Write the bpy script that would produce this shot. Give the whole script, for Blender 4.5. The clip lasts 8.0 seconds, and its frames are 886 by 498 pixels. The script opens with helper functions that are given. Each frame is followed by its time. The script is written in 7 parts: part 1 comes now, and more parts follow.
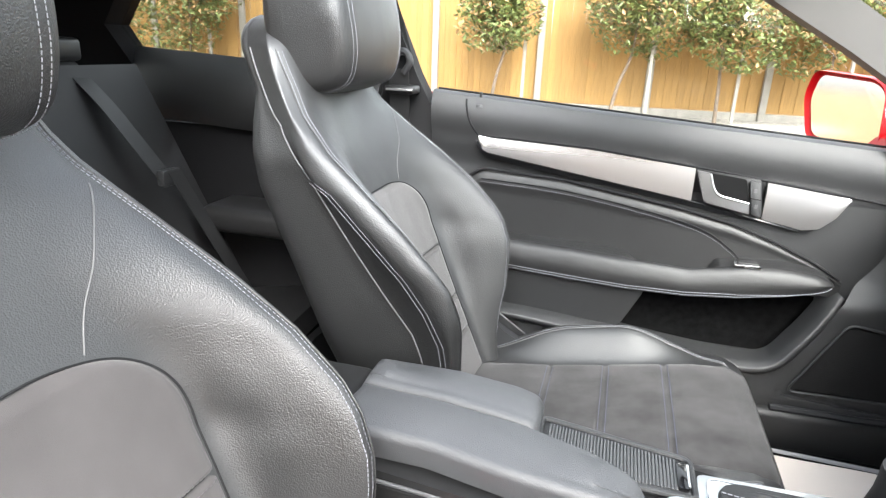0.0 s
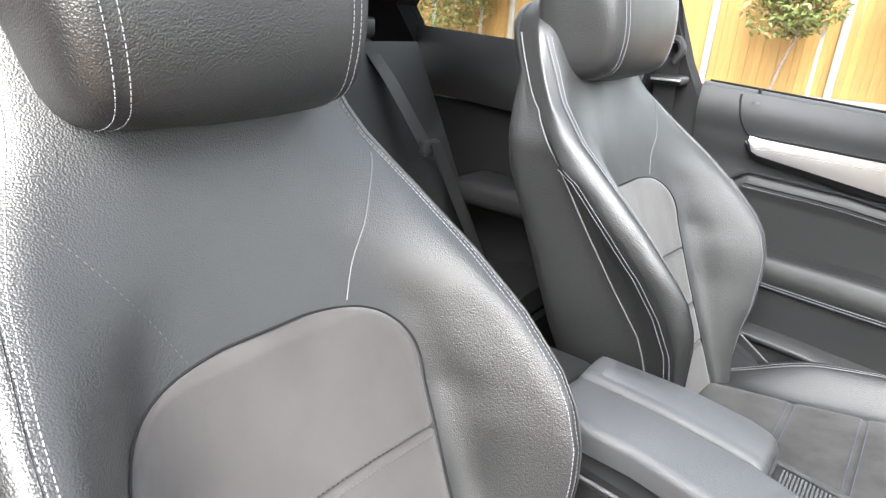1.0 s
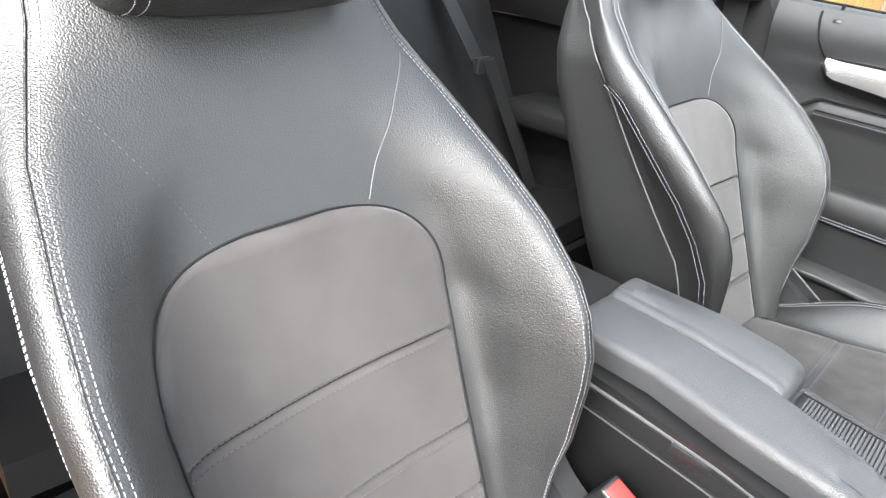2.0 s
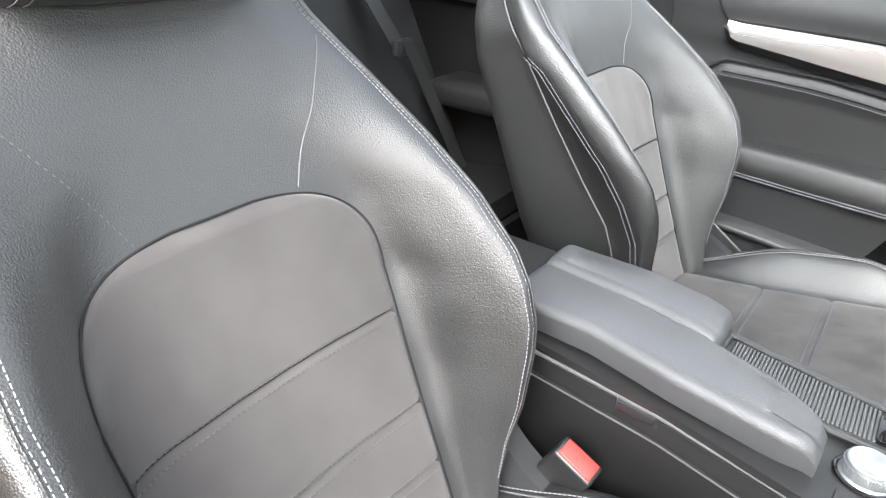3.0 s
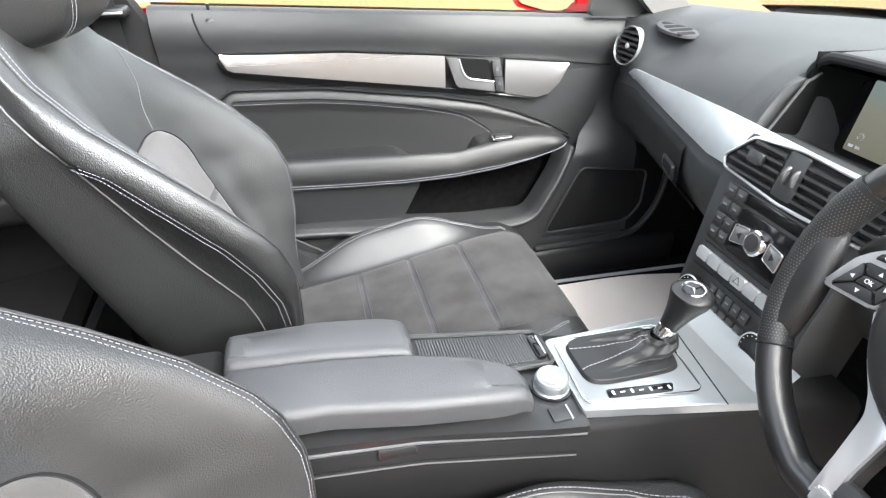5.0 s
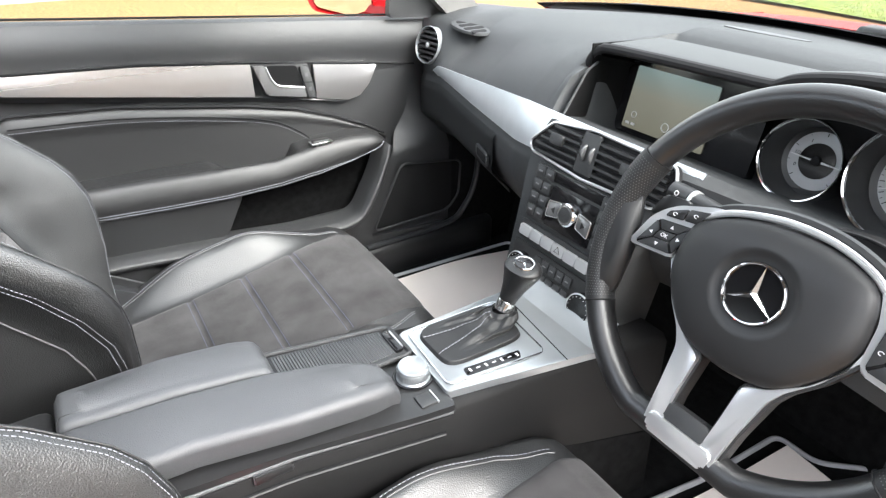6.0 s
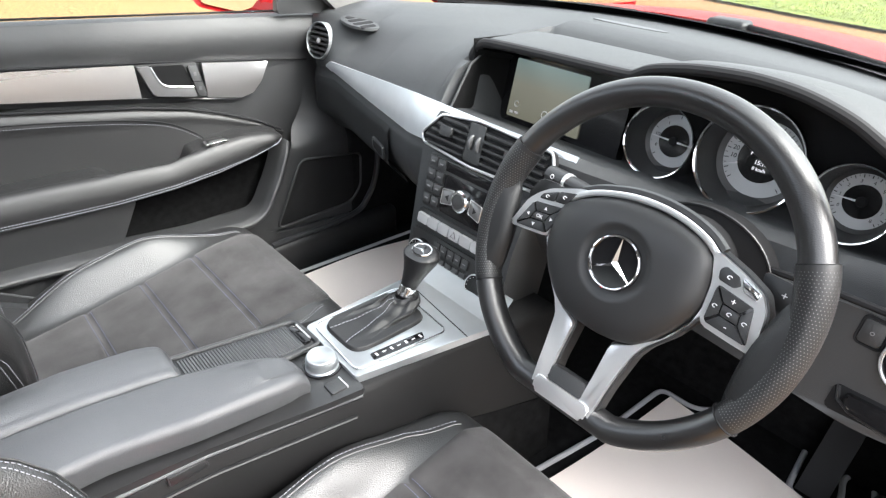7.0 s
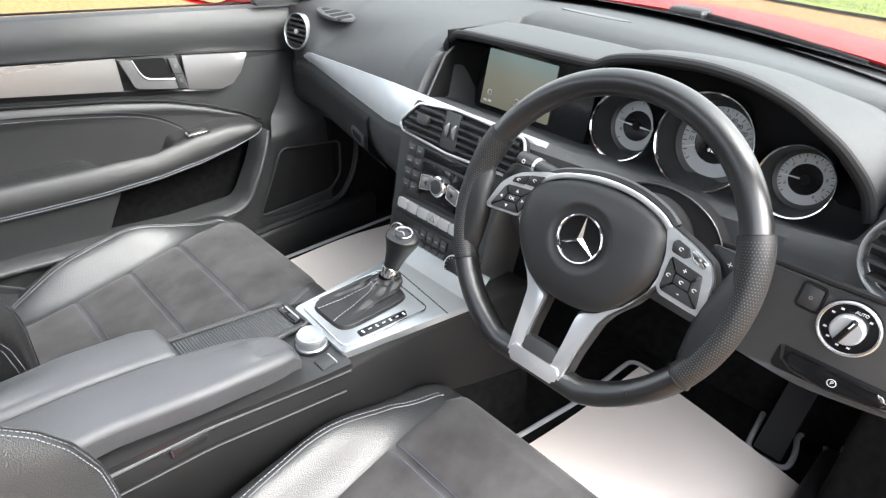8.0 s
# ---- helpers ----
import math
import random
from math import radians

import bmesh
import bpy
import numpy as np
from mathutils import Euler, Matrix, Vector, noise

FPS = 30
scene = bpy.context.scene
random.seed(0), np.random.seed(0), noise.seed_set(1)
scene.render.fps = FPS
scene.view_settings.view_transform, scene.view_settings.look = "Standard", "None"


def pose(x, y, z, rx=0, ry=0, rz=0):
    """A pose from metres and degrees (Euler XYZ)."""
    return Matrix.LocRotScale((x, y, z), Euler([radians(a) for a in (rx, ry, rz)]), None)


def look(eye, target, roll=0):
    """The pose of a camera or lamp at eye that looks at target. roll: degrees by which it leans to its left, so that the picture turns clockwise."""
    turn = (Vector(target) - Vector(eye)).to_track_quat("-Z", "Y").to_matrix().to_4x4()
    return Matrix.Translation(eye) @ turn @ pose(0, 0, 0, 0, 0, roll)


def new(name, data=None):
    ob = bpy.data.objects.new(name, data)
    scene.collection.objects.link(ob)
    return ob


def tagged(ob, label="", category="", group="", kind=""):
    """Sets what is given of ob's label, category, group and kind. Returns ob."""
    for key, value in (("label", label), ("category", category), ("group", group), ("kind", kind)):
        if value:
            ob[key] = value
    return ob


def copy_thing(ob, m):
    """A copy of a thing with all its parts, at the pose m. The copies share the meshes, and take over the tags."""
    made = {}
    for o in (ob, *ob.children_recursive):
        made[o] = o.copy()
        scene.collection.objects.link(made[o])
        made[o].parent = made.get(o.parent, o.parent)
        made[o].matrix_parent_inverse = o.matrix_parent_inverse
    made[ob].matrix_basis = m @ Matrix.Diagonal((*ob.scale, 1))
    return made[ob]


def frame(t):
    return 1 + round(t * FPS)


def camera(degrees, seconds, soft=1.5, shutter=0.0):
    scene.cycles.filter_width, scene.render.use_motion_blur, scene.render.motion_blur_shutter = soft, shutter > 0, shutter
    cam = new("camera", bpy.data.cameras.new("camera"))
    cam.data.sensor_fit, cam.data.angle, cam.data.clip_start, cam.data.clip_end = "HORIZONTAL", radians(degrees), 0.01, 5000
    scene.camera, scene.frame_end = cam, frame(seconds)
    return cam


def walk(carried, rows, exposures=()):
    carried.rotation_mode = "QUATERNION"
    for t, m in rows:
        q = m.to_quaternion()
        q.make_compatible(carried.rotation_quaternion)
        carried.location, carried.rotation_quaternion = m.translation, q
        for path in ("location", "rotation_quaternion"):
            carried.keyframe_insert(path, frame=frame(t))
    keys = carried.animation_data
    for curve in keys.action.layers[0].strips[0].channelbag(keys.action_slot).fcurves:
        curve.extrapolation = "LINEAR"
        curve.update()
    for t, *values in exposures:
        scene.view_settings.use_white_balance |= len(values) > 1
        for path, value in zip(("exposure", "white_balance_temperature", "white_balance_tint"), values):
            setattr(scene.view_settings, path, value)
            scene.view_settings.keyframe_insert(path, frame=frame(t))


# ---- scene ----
cam = camera(71.9, 8.0, soft=1.3)
PATH = [
    (0, (0.169, -0.64, 1.089), (-0.339, 1.185, 0.448), 2.2),
    (0.5, (0.147, -0.637, 1.09), (-0.772, 1.014, 0.434), 2.4),
    (1, (0.162, -0.647, 1.099), (-0.987, 0.816, 0.366), 3.5),
    (1.5, (0.194, -0.637, 1.096), (-1.038, 0.681, 0.233), 4.1),
    (1.7, (0.199, -0.634, 1.09), (-1.041, 0.645, 0.18), 4.2),
    (2.8, (0.219, -0.627, 1.061), (-0.914, 0.693, 0.075), 2.0),
    (3, (0.207, -0.631, 1.071), (-0.856, 0.754, 0.096), 1.7),
    (3.5, (0.158, -0.626, 1.095), (-0.663, 0.919, 0.127), 0.2),
    (4, (0.064, -0.612, 1.123), (-0.39, 1.079, 0.158), -0.9),
    (4.5, (0.048, -0.622, 1.158), (0.032, 1.117, 0.17), -1.3),
    (5, (0.014, -0.607, 1.165), (0.407, 1.076, 0.158), -0.9),
    (5.2, (0.0, -0.612, 1.173), (0.521, 1.034, 0.162), -1.0),
    (6.3, (-0.02, -0.61, 1.177), (1.007, 0.78, 0.17), 1.1),
    (6.5, (-0.018, -0.624, 1.183), (1.059, 0.726, 0.173), 1.3),
    (7, (-0.025, -0.654, 1.198), (1.115, 0.622, 0.163), 1.4),
    (7.5, (-0.045, -0.676, 1.214), (1.127, 0.553, 0.157), 1.6),
    (8, (-0.061, -0.69, 1.222), (1.116, 0.52, 0.149), 1.4),
]
walk(cam, [(t, look(eye, target, roll)) for t, eye, target, roll in PATH],
     [(0.0, 3.25), (1.0, 3.38), (1.5, 3.44), (3.5, 3.42), (4.5, 3.42), (5.0, 3.38), (6.5, 3.25), (8.0, 3.2)])

# ---- light ----
world = bpy.data.worlds.new("overcast_sky")
scene.world = world
world.use_nodes = True
wn, wl = world.node_tree.nodes, world.node_tree.links
sky = wn.new("ShaderNodeTexSky")
sky.sky_type = "NISHITA"
sky.sun_disc = False
sky.sun_elevation, sky.sun_rotation = radians(45), radians(156)
sky.air_density, sky.dust_density = 1.0, 3.0
soften = wn.new("ShaderNodeHueSaturation")
soften.inputs["Saturation"].default_value = 0.22
wl.new(sky.outputs[0], soften.inputs["Color"])
wl.new(soften.outputs[0], wn["Background"].inputs[0])
wn["Background"].inputs[1].default_value = 0.145
sun = new("sun", bpy.data.lights.new("sun", "SUN"))
sun.data.energy, sun.data.angle, sun.data.color = 0.75, radians(40), (1.0, 0.97, 0.93)
sun.matrix_world = look((0, 0, 0), (-0.28, 0.64, -0.71))


# ---- materials ----
def mat(name, color, rough=0.5, metal=0.0, spec=0.5, vary=0.0, vary_scale=8.0, grain=0.0, grain_scale=900.0, relief=0.0,
        relief_scale=20.0, stretch=(1, 1, 1), sheen=0.0, coat=0.0, rough_vary=0.0, cells=False, island=0.0, coat_rough=0.05):
    m = bpy.data.materials.new(name)
    m.use_nodes = True
    n, l = m.node_tree.nodes, m.node_tree.links
    b = n["Principled BSDF"]
    b.inputs["Base Color"].default_value = (*color, 1)
    b.inputs["Roughness"].default_value, b.inputs["Metallic"].default_value = rough, metal
    b.inputs["Specular IOR Level"].default_value = spec
    b.inputs["Sheen Weight"].default_value, b.inputs["Sheen Roughness"].default_value = sheen, 0.5
    b.inputs["Coat Weight"].default_value, b.inputs["Coat Roughness"].default_value = coat, coat_rough
    tc = n.new("ShaderNodeTexCoord")
    mp = n.new("ShaderNodeMapping")
    mp.inputs["Scale"].default_value = stretch
    l.new(tc.outputs["Object"], mp.inputs[0])

    def noise_tex(scale, detail=4.0):
        t = n.new("ShaderNodeTexNoise")
        t.inputs["Scale"].default_value, t.inputs["Detail"].default_value = scale, detail
        l.new(mp.outputs[0], t.inputs["Vector"])
        return t

    if vary or island:
        ramp = n.new("ShaderNodeMapRange")
        ramp.inputs["From Min"].default_value, ramp.inputs["From Max"].default_value = 0.3, 0.7
        ramp.inputs["To Min"].default_value, ramp.inputs["To Max"].default_value = 1 - vary, 1 + vary
        l.new(noise_tex(vary_scale).outputs[0], ramp.inputs[0])
        value = ramp.outputs[0]
        if island:
            info = n.new("ShaderNodeObjectInfo")
            rr = n.new("ShaderNodeMapRange")
            rr.inputs["To Min"].default_value, rr.inputs["To Max"].default_value = 1 - island, 1 + island
            l.new(info.outputs["Random"], rr.inputs[0])
            mul = n.new("ShaderNodeMath")
            mul.operation = "MULTIPLY"
            l.new(value, mul.inputs[0]), l.new(rr.outputs[0], mul.inputs[1])
            value = mul.outputs[0]
        mix = n.new("ShaderNodeVectorMath")
        mix.operation = "SCALE"
        mix.inputs[0].default_value = color
        l.new(value, mix.inputs["Scale"])
        l.new(mix.outputs[0], b.inputs["Base Color"])
    if rough_vary:
        rv = n.new("ShaderNodeMapRange")
        rv.inputs["From Min"].default_value, rv.inputs["From Max"].default_value = 0.3, 0.7
        rv.inputs["To Min"].default_value, rv.inputs["To Max"].default_value = max(0.02, rough - rough_vary), rough + rough_vary
        l.new(noise_tex(vary_scale * 1.7).outputs[0], rv.inputs[0])
        l.new(rv.outputs[0], b.inputs["Roughness"])
    normal = None
    for amount, scale, is_cell, dist in ((relief, relief_scale, False, 0.01), (grain, grain_scale, cells, 0.001)):
        if not amount:
            continue
        if is_cell:
            t = n.new("ShaderNodeTexVoronoi")
            t.feature = "SMOOTH_F1"
            t.inputs["Scale"].default_value, t.inputs["Smoothness"].default_value = scale, 0.4
            warp = n.new("ShaderNodeVectorMath")
            warp.operation = "MULTIPLY_ADD"
            wt = noise_tex(scale * 0.5, 2.0)
            warp.inputs[1].default_value = (0.45 / scale,) * 3
            l.new(wt.outputs["Color"], warp.inputs[0]), l.new(mp.outputs[0], warp.inputs[2])
            l.new(warp.outputs[0], t.inputs["Vector"])
        else:
            t = noise_tex(scale, 3.0)
        bump = n.new("ShaderNodeBump")
        bump.inputs["Strength"].default_value, bump.inputs["Distance"].default_value = amount, dist
        bump.invert = is_cell
        l.new(t.outputs[0], bump.inputs["Height"])
        if normal:
            l.new(normal, bump.inputs["Normal"])
        normal = bump.outputs[0]
    if normal:
        l.new(normal, b.inputs["Normal"])
    return m


LEATHER = mat("black_leather", (0.0145, 0.0150, 0.0157), 0.44, spec=1.0, vary=0.15, grain=0.44, grain_scale=640, cells=True, relief=0.05, relief_scale=12, rough_vary=0.05)
SMOOTH_LEATHER = mat("smooth_black_leather", (0.0095, 0.0098, 0.0105), 0.4, spec=0.55, vary=0.1, grain=0.3, grain_scale=900, cells=True, rough_vary=0.05)
LID_LEATHER = mat("matt_lid_leather", (0.066, 0.068, 0.072), 0.47, spec=0.8, vary=0.08, grain=0.4, grain_scale=900, cells=True)
SUEDE = mat("grey_suede", (0.058, 0.055, 0.055), 0.95, spec=0.15, vary=0.13, vary_scale=14, grain=0.5, grain_scale=1400, sheen=0.25)
DARK_SUEDE = mat("charcoal_suede", (0.042, 0.0405, 0.041), 0.95, spec=0.15, vary=0.4, vary_scale=16, grain=0.5, grain_scale=1400, sheen=0.15)
THREAD = mat("pale_thread", (0.27, 0.275, 0.305), 0.7)
BLUE_THREAD = mat("blue_grey_thread", (0.1, 0.11, 0.17), 0.8)
SEAM = mat("seam_cord", (0.09, 0.09, 0.093), 0.5)
PALE_SEAM = mat("pale_seam", (0.1, 0.1, 0.1), 0.55)
DOOR_LEATHER = mat("matt_door_leather", (0.0105, 0.0107, 0.0112), 0.5, spec=0.65, vary=0.08, grain=0.3, grain_scale=900, cells=True)
SOFT_PLASTIC = mat("soft_black_plastic", (0.017, 0.0178, 0.019), 0.46, spec=0.9, vary=0.08, vary_scale=5, grain=0.4, grain_scale=1300, cells=True)
DASH_PLASTIC = mat("matt_dashboard_plastic", (0.034, 0.036, 0.038), 0.6, spec=0.45, vary=0.06, vary_scale=5, grain=0.4, grain_scale=1300, cells=True)
# Pale so that the unseen wall throws some light back in.
LIGHT_WALL_PALE = mat("pale_light_wall", (0.34, 0.31, 0.27), 0.9, vary=0.3, vary_scale=7, relief=0.4, relief_scale=30)
BOOT_LEATHER = mat("soft_boot_leather", (0.009, 0.009, 0.0095), 0.5, spec=0.6, vary=0.1, grain=0.3, grain_scale=900, cells=True)
CONSOLE_PLASTIC = mat("matt_console_plastic", (0.0058, 0.0058, 0.006), 0.55, spec=0.28, vary=0.1, vary_scale=6, grain=0.35, grain_scale=1300, cells=True)
HARD_PLASTIC = mat("hard_black_plastic", (0.013, 0.0133, 0.014), 0.42, spec=0.7, vary=0.08, grain=0.2, grain_scale=1500)
SHINY_PLASTIC = mat("shiny_black_plastic", (0.03, 0.031, 0.033), 0.28, spec=0.6, vary=0.05)
GLOSS = mat("gloss_black", (0.008, 0.008, 0.009), 0.12, spec=0.5)
# Near-black that puts the shade of recesses into the colour; also fills joints.
SHADE_AND_JOINT = mat("shade_and_joint_black", (0.004, 0.004, 0.0043), 0.7, spec=0.15)
DARK = mat("matt_black", (0.012, 0.012, 0.013), 0.8, spec=0.2)
ALU = mat("brushed_aluminium", (0.56, 0.55, 0.545), 0.31, metal=0.96, vary=0.03, vary_scale=7, grain=0.10, grain_scale=900, stretch=(0.02, 1, 1), rough_vary=0.05)
SATIN = mat("satin_silver", (0.70, 0.71, 0.72), 0.28, metal=0.75, vary=0.04, grain=0.05, grain_scale=1200)
LEVER = mat("satin_grey_lever", (0.26, 0.26, 0.265), 0.34, metal=0.8, grain=0.04, grain_scale=1200)
SWITCH = mat("bright_switch_silver", (0.62, 0.63, 0.64), 0.3, metal=0.5, grain=0.04, grain_scale=1500)
RAIL = mat("satin_grey_rail", (0.10, 0.102, 0.105), 0.3, spec=0.6)
GRILLE = mat("speaker_mesh", (0.006, 0.006, 0.0063), 0.7, spec=0.25, grain=0.8, grain_scale=700, cells=True)
CHROME = mat("chrome", (0.85, 0.86, 0.87), 0.08, metal=1.0)
PLATE = mat("silver_paint_trim", (0.68, 0.72, 0.75), 0.36, metal=0.8, vary=0.03, vary_scale=40, grain=0.05, grain_scale=1500)
GEAR_PLATE = mat("satin_gear_plate", (0.45, 0.475, 0.49), 0.32, metal=0.75, vary=0.03, vary_scale=40, grain=0.05, grain_scale=1500)
RIM_LEATHER = mat("polished_rim_leather", (0.008, 0.008, 0.0085), 0.33, spec=0.9, vary=0.1, grain=0.15, grain_scale=900, cells=True, rough_vary=0.06)
CARPET = mat("black_carpet", (0.007, 0.007, 0.0072), 1.0, spec=0.1, vary=0.4, vary_scale=60, grain=1.0, grain_scale=600, sheen=0.0)
BINDING = mat("grey_mat_binding", (0.40, 0.40, 0.41), 0.8, grain=0.6, grain_scale=900)
PAPER = mat("white_paper", (0.9, 0.81, 0.75), 0.7, vary=0.03, vary_scale=6, relief=0.1, relief_scale=5)
RED = mat("red_car_paint", (0.3, 0.004, 0.006), 0.4, spec=0.1, coat=0.06)
LINING = mat("grey_headlining", (0.2, 0.195, 0.19), 0.95, spec=0.1, grain=0.5, grain_scale=900)
BLACK_LINING = mat("black_lining", (0.01, 0.01, 0.011), 0.95, spec=0.1, grain=0.5, grain_scale=900)
PILLAR = mat("grey_pillar_trim", (0.11, 0.107, 0.104), 0.8, spec=0.3, vary=0.06, grain=0.5, grain_scale=1000)
AIRBAG = mat("smooth_airbag_cover", (0.014, 0.0143, 0.015), 0.5, spec=0.6, vary=0.05, grain=0.12, grain_scale=1600)
DIM_PRINT = mat("dim_print", (0.22, 0.22, 0.225), 0.5)
WHITE_PRINT = mat("white_print", (0.75, 0.75, 0.76), 0.5)
RED_PLASTIC = mat("red_button_plastic", (0.75, 0.035, 0.03), 0.4)
DIAL_GREY = mat("dial_silver_grey", (0.5, 0.51, 0.52), 0.5, metal=0.3)
RUBBER = mat("black_rubber", (0.015, 0.015, 0.016), 0.75, spec=0.3)
GRAVEL = mat("golden_gravel", (0.2, 0.108, 0.036), 0.9, vary=0.45, vary_scale=26, grain=0.8, grain_scale=60, relief=0.9, relief_scale=30)
STONE_PALE = mat("pale_stone_chips", (0.28, 0.265, 0.24), 0.9, vary=0.35, vary_scale=18, relief=1.0, relief_scale=22)
GRASS_SOIL = mat("lawn_green", (0.12, 0.15, 0.02), 0.9, vary=0.4, vary_scale=9, relief=0.8, relief_scale=40)
FENCE = mat("golden_fence_wood", (0.25, 0.142, 0.042), 0.75, vary=0.12, vary_scale=6, stretch=(6, 6, 0.6), relief=0.2, relief_scale=30, island=0.09)
CONCRETE = mat("pale_concrete", (0.24, 0.225, 0.2), 0.9, vary=0.15, vary_scale=8, grain=0.4, grain_scale=200)
BARK = mat("grey_bark", (0.13, 0.1, 0.075), 0.9, vary=0.3, vary_scale=20, relief=0.6, relief_scale=60)
LEAF = mat("green_leaf", (0.105, 0.13, 0.04), 0.45, spec=0.4, vary=0.35, vary_scale=5)
LEAF_YOUNG = mat("orange_young_leaf", (0.28, 0.18, 0.085), 0.45, spec=0.4, vary=0.3, vary_scale=5)


def glass(name, tint, rough=0.0):
    m = bpy.data.materials.new(name)
    m.use_nodes = True
    n, l = m.node_tree.nodes, m.node_tree.links
    n.remove(n["Principled BSDF"])
    clear, gloss, mix, lw = n.new("ShaderNodeBsdfTransparent"), n.new("ShaderNodeBsdfGlossy"), n.new("ShaderNodeMixShader"), n.new("ShaderNodeLayerWeight")
    clear.inputs[0].default_value = (*tint, 1)
    gloss.inputs["Roughness"].default_value = rough
    power, scale_up = n.new("ShaderNodeMath"), n.new("ShaderNodeMath")
    power.operation, scale_up.operation = "POWER", "MULTIPLY_ADD"
    power.inputs[1].default_value = 5.0
    scale_up.inputs[1].default_value, scale_up.inputs[2].default_value = 0.5, 0.025
    l.new(lw.outputs["Facing"], power.inputs[0]), l.new(power.outputs[0], scale_up.inputs[0])
    l.new(scale_up.outputs[0], mix.inputs[0]), l.new(clear.outputs[0], mix.inputs[1]), l.new(gloss.outputs[0], mix.inputs[2])
    l.new(mix.outputs[0], n["Material Output"].inputs[0])
    return m


GLASS = glass("clear_glass", (0.94, 0.96, 0.95))
TINTED = glass("tinted_glass", (0.7, 0.72, 0.71))
ROOF_GLASS = glass("roof_glass", (0.9, 0.93, 0.95))


def lit_screen(name, color, strength):
    m = bpy.data.materials.new(name)
    m.use_nodes = True
    b = m.node_tree.nodes["Principled BSDF"]
    b.inputs["Base Color"].default_value = (*[c * 0.3 for c in color], 1)
    b.inputs["Roughness"].default_value = 0.25
    b.inputs["Emission Color"].default_value, b.inputs["Emission Strength"].default_value = (*color, 1), strength
    return m


# ---- builders ----
V = Vector


def thing(name, at, label, category, group="", kind=""):
    ob = new(name)
    ob.empty_display_size = 0.05
    ob.matrix_world = Matrix.Translation(at)
    return tagged(ob, label, category, group, kind)


def finish(bm, name, material, sharp=0.62):
    bmesh.ops.recalc_face_normals(bm, faces=bm.faces)
    for f in bm.faces:
        f.smooth = True
    for e in bm.edges:
        if len(e.link_faces) == 2 and e.calc_face_angle(0) > sharp:
            e.smooth = False
    me = bpy.data.meshes.new(name)
    bm.to_mesh(me)
    bm.free()
    me.materials.append(material)
    return me


def part(name, bm, material, parent, label="", sharp=0.62):
    """One mesh under a thing or part; the bmesh is in world metres."""
    ob = new(name, finish(bm, name, material, sharp))
    ob.parent = parent
    top = parent
    while top.parent is not None:
        top = top.parent
    if parent is top:
        ob.matrix_parent_inverse = top.matrix_basis.inverted()
    return tagged(ob, label)


def solo(name, bm, material, label, category="", group="", kind="", sharp=0.62):
    return tagged(new(name, finish(bm, name, material, sharp)), label, category, group, kind)


def lerp(xs, ys, x):
    return float(np.interp(x, xs, ys))


def smooth(a, b, x):
    t = min(1.0, max(0.0, (x - a) / (b - a)))
    return t * t * (3 - 2 * t)


def spline(pts, per=8, closed=False):
    """A smooth curve through the points."""
    pts = [V(p) for p in pts]
    n, out = len(pts), []
    for i in range(n if closed else n - 1):
        if closed:
            p0, p1, p2, p3 = (pts[(i + k) % n] for k in (-1, 0, 1, 2))
        else:
            p1, p2 = pts[i], pts[i + 1]
            p0 = pts[i - 1] if i else p1 * 2 - p2
            p3 = pts[i + 2] if i + 2 < n else p2 * 2 - p1
        for k in range(per):
            t = k / per
            out.append(0.5 * (2 * p1 + (p2 - p0) * t + (2 * p0 - 5 * p1 + 4 * p2 - p3) * t * t + (3 * p1 - p0 - 3 * p2 + p3) * t ** 3))
    if not closed:
        out.append(pts[-1])
    return out


def grid(fn, nu, nv, close_u=False, cap=False, bm=None):
    bm = bm or bmesh.new()
    rows = [[bm.verts.new(fn(i / (nu if close_u else nu - 1), j / (nv - 1))) for i in range(nu)] for j in range(nv)]
    for j in range(nv - 1):
        for i in range(nu if close_u else nu - 1):
            k = (i + 1) % nu
            bm.faces.new((rows[j][i], rows[j][k], rows[j + 1][k], rows[j + 1][i]))
    if cap:
        bm.faces.new(rows[0]), bm.faces.new(rows[-1])
    return bm


def loft(rings, cap=True, close=True, bm=None):
    bm = bm or bmesh.new()
    rows = [[bm.verts.new(p) for p in r] for r in rings]
    n = len(rows[0])
    for a, b in zip(rows, rows[1:]):
        for i in range(n if close else n - 1):
            k = (i + 1) % n
            bm.faces.new((a[i], a[k], b[k], b[i]))
    if cap and close:
        bm.faces.new(rows[0]), bm.faces.new(rows[-1])
    return bm


def solid(fn, nu, nv, thick):
    """A sheet fn(u, v) with a thickness along its normal."""
    bm = grid(fn, nu, nv)
    bmesh.ops.recalc_face_normals(bm, faces=bm.faces)
    bmesh.ops.solidify(bm, geom=bm.faces[:], thickness=thick)
    return bm


def box(x0, x1, y0, y1, z0, z1, r=0.004, seg=2, bm=None, m=None):
    bm = bm or bmesh.new()
    got = bmesh.ops.create_cube(bm, size=1.0)["verts"]
    for v in got:
        v.co = V(((x0 + x1) / 2 + v.co.x * (x1 - x0), (y0 + y1) / 2 + v.co.y * (y1 - y0), (z0 + z1) / 2 + v.co.z * (z1 - z0)))
    if r:
        edges = list({e for v in got for e in v.link_edges})
        got = list({v for f in bmesh.ops.bevel(bm, geom=edges, offset=r, segments=seg, profile=0.5, affect="EDGES")["faces"] for v in f.verts} | {v for v in got if v.is_valid})
    if m is not None:
        bmesh.ops.transform(bm, matrix=m, verts=got)
    return bm


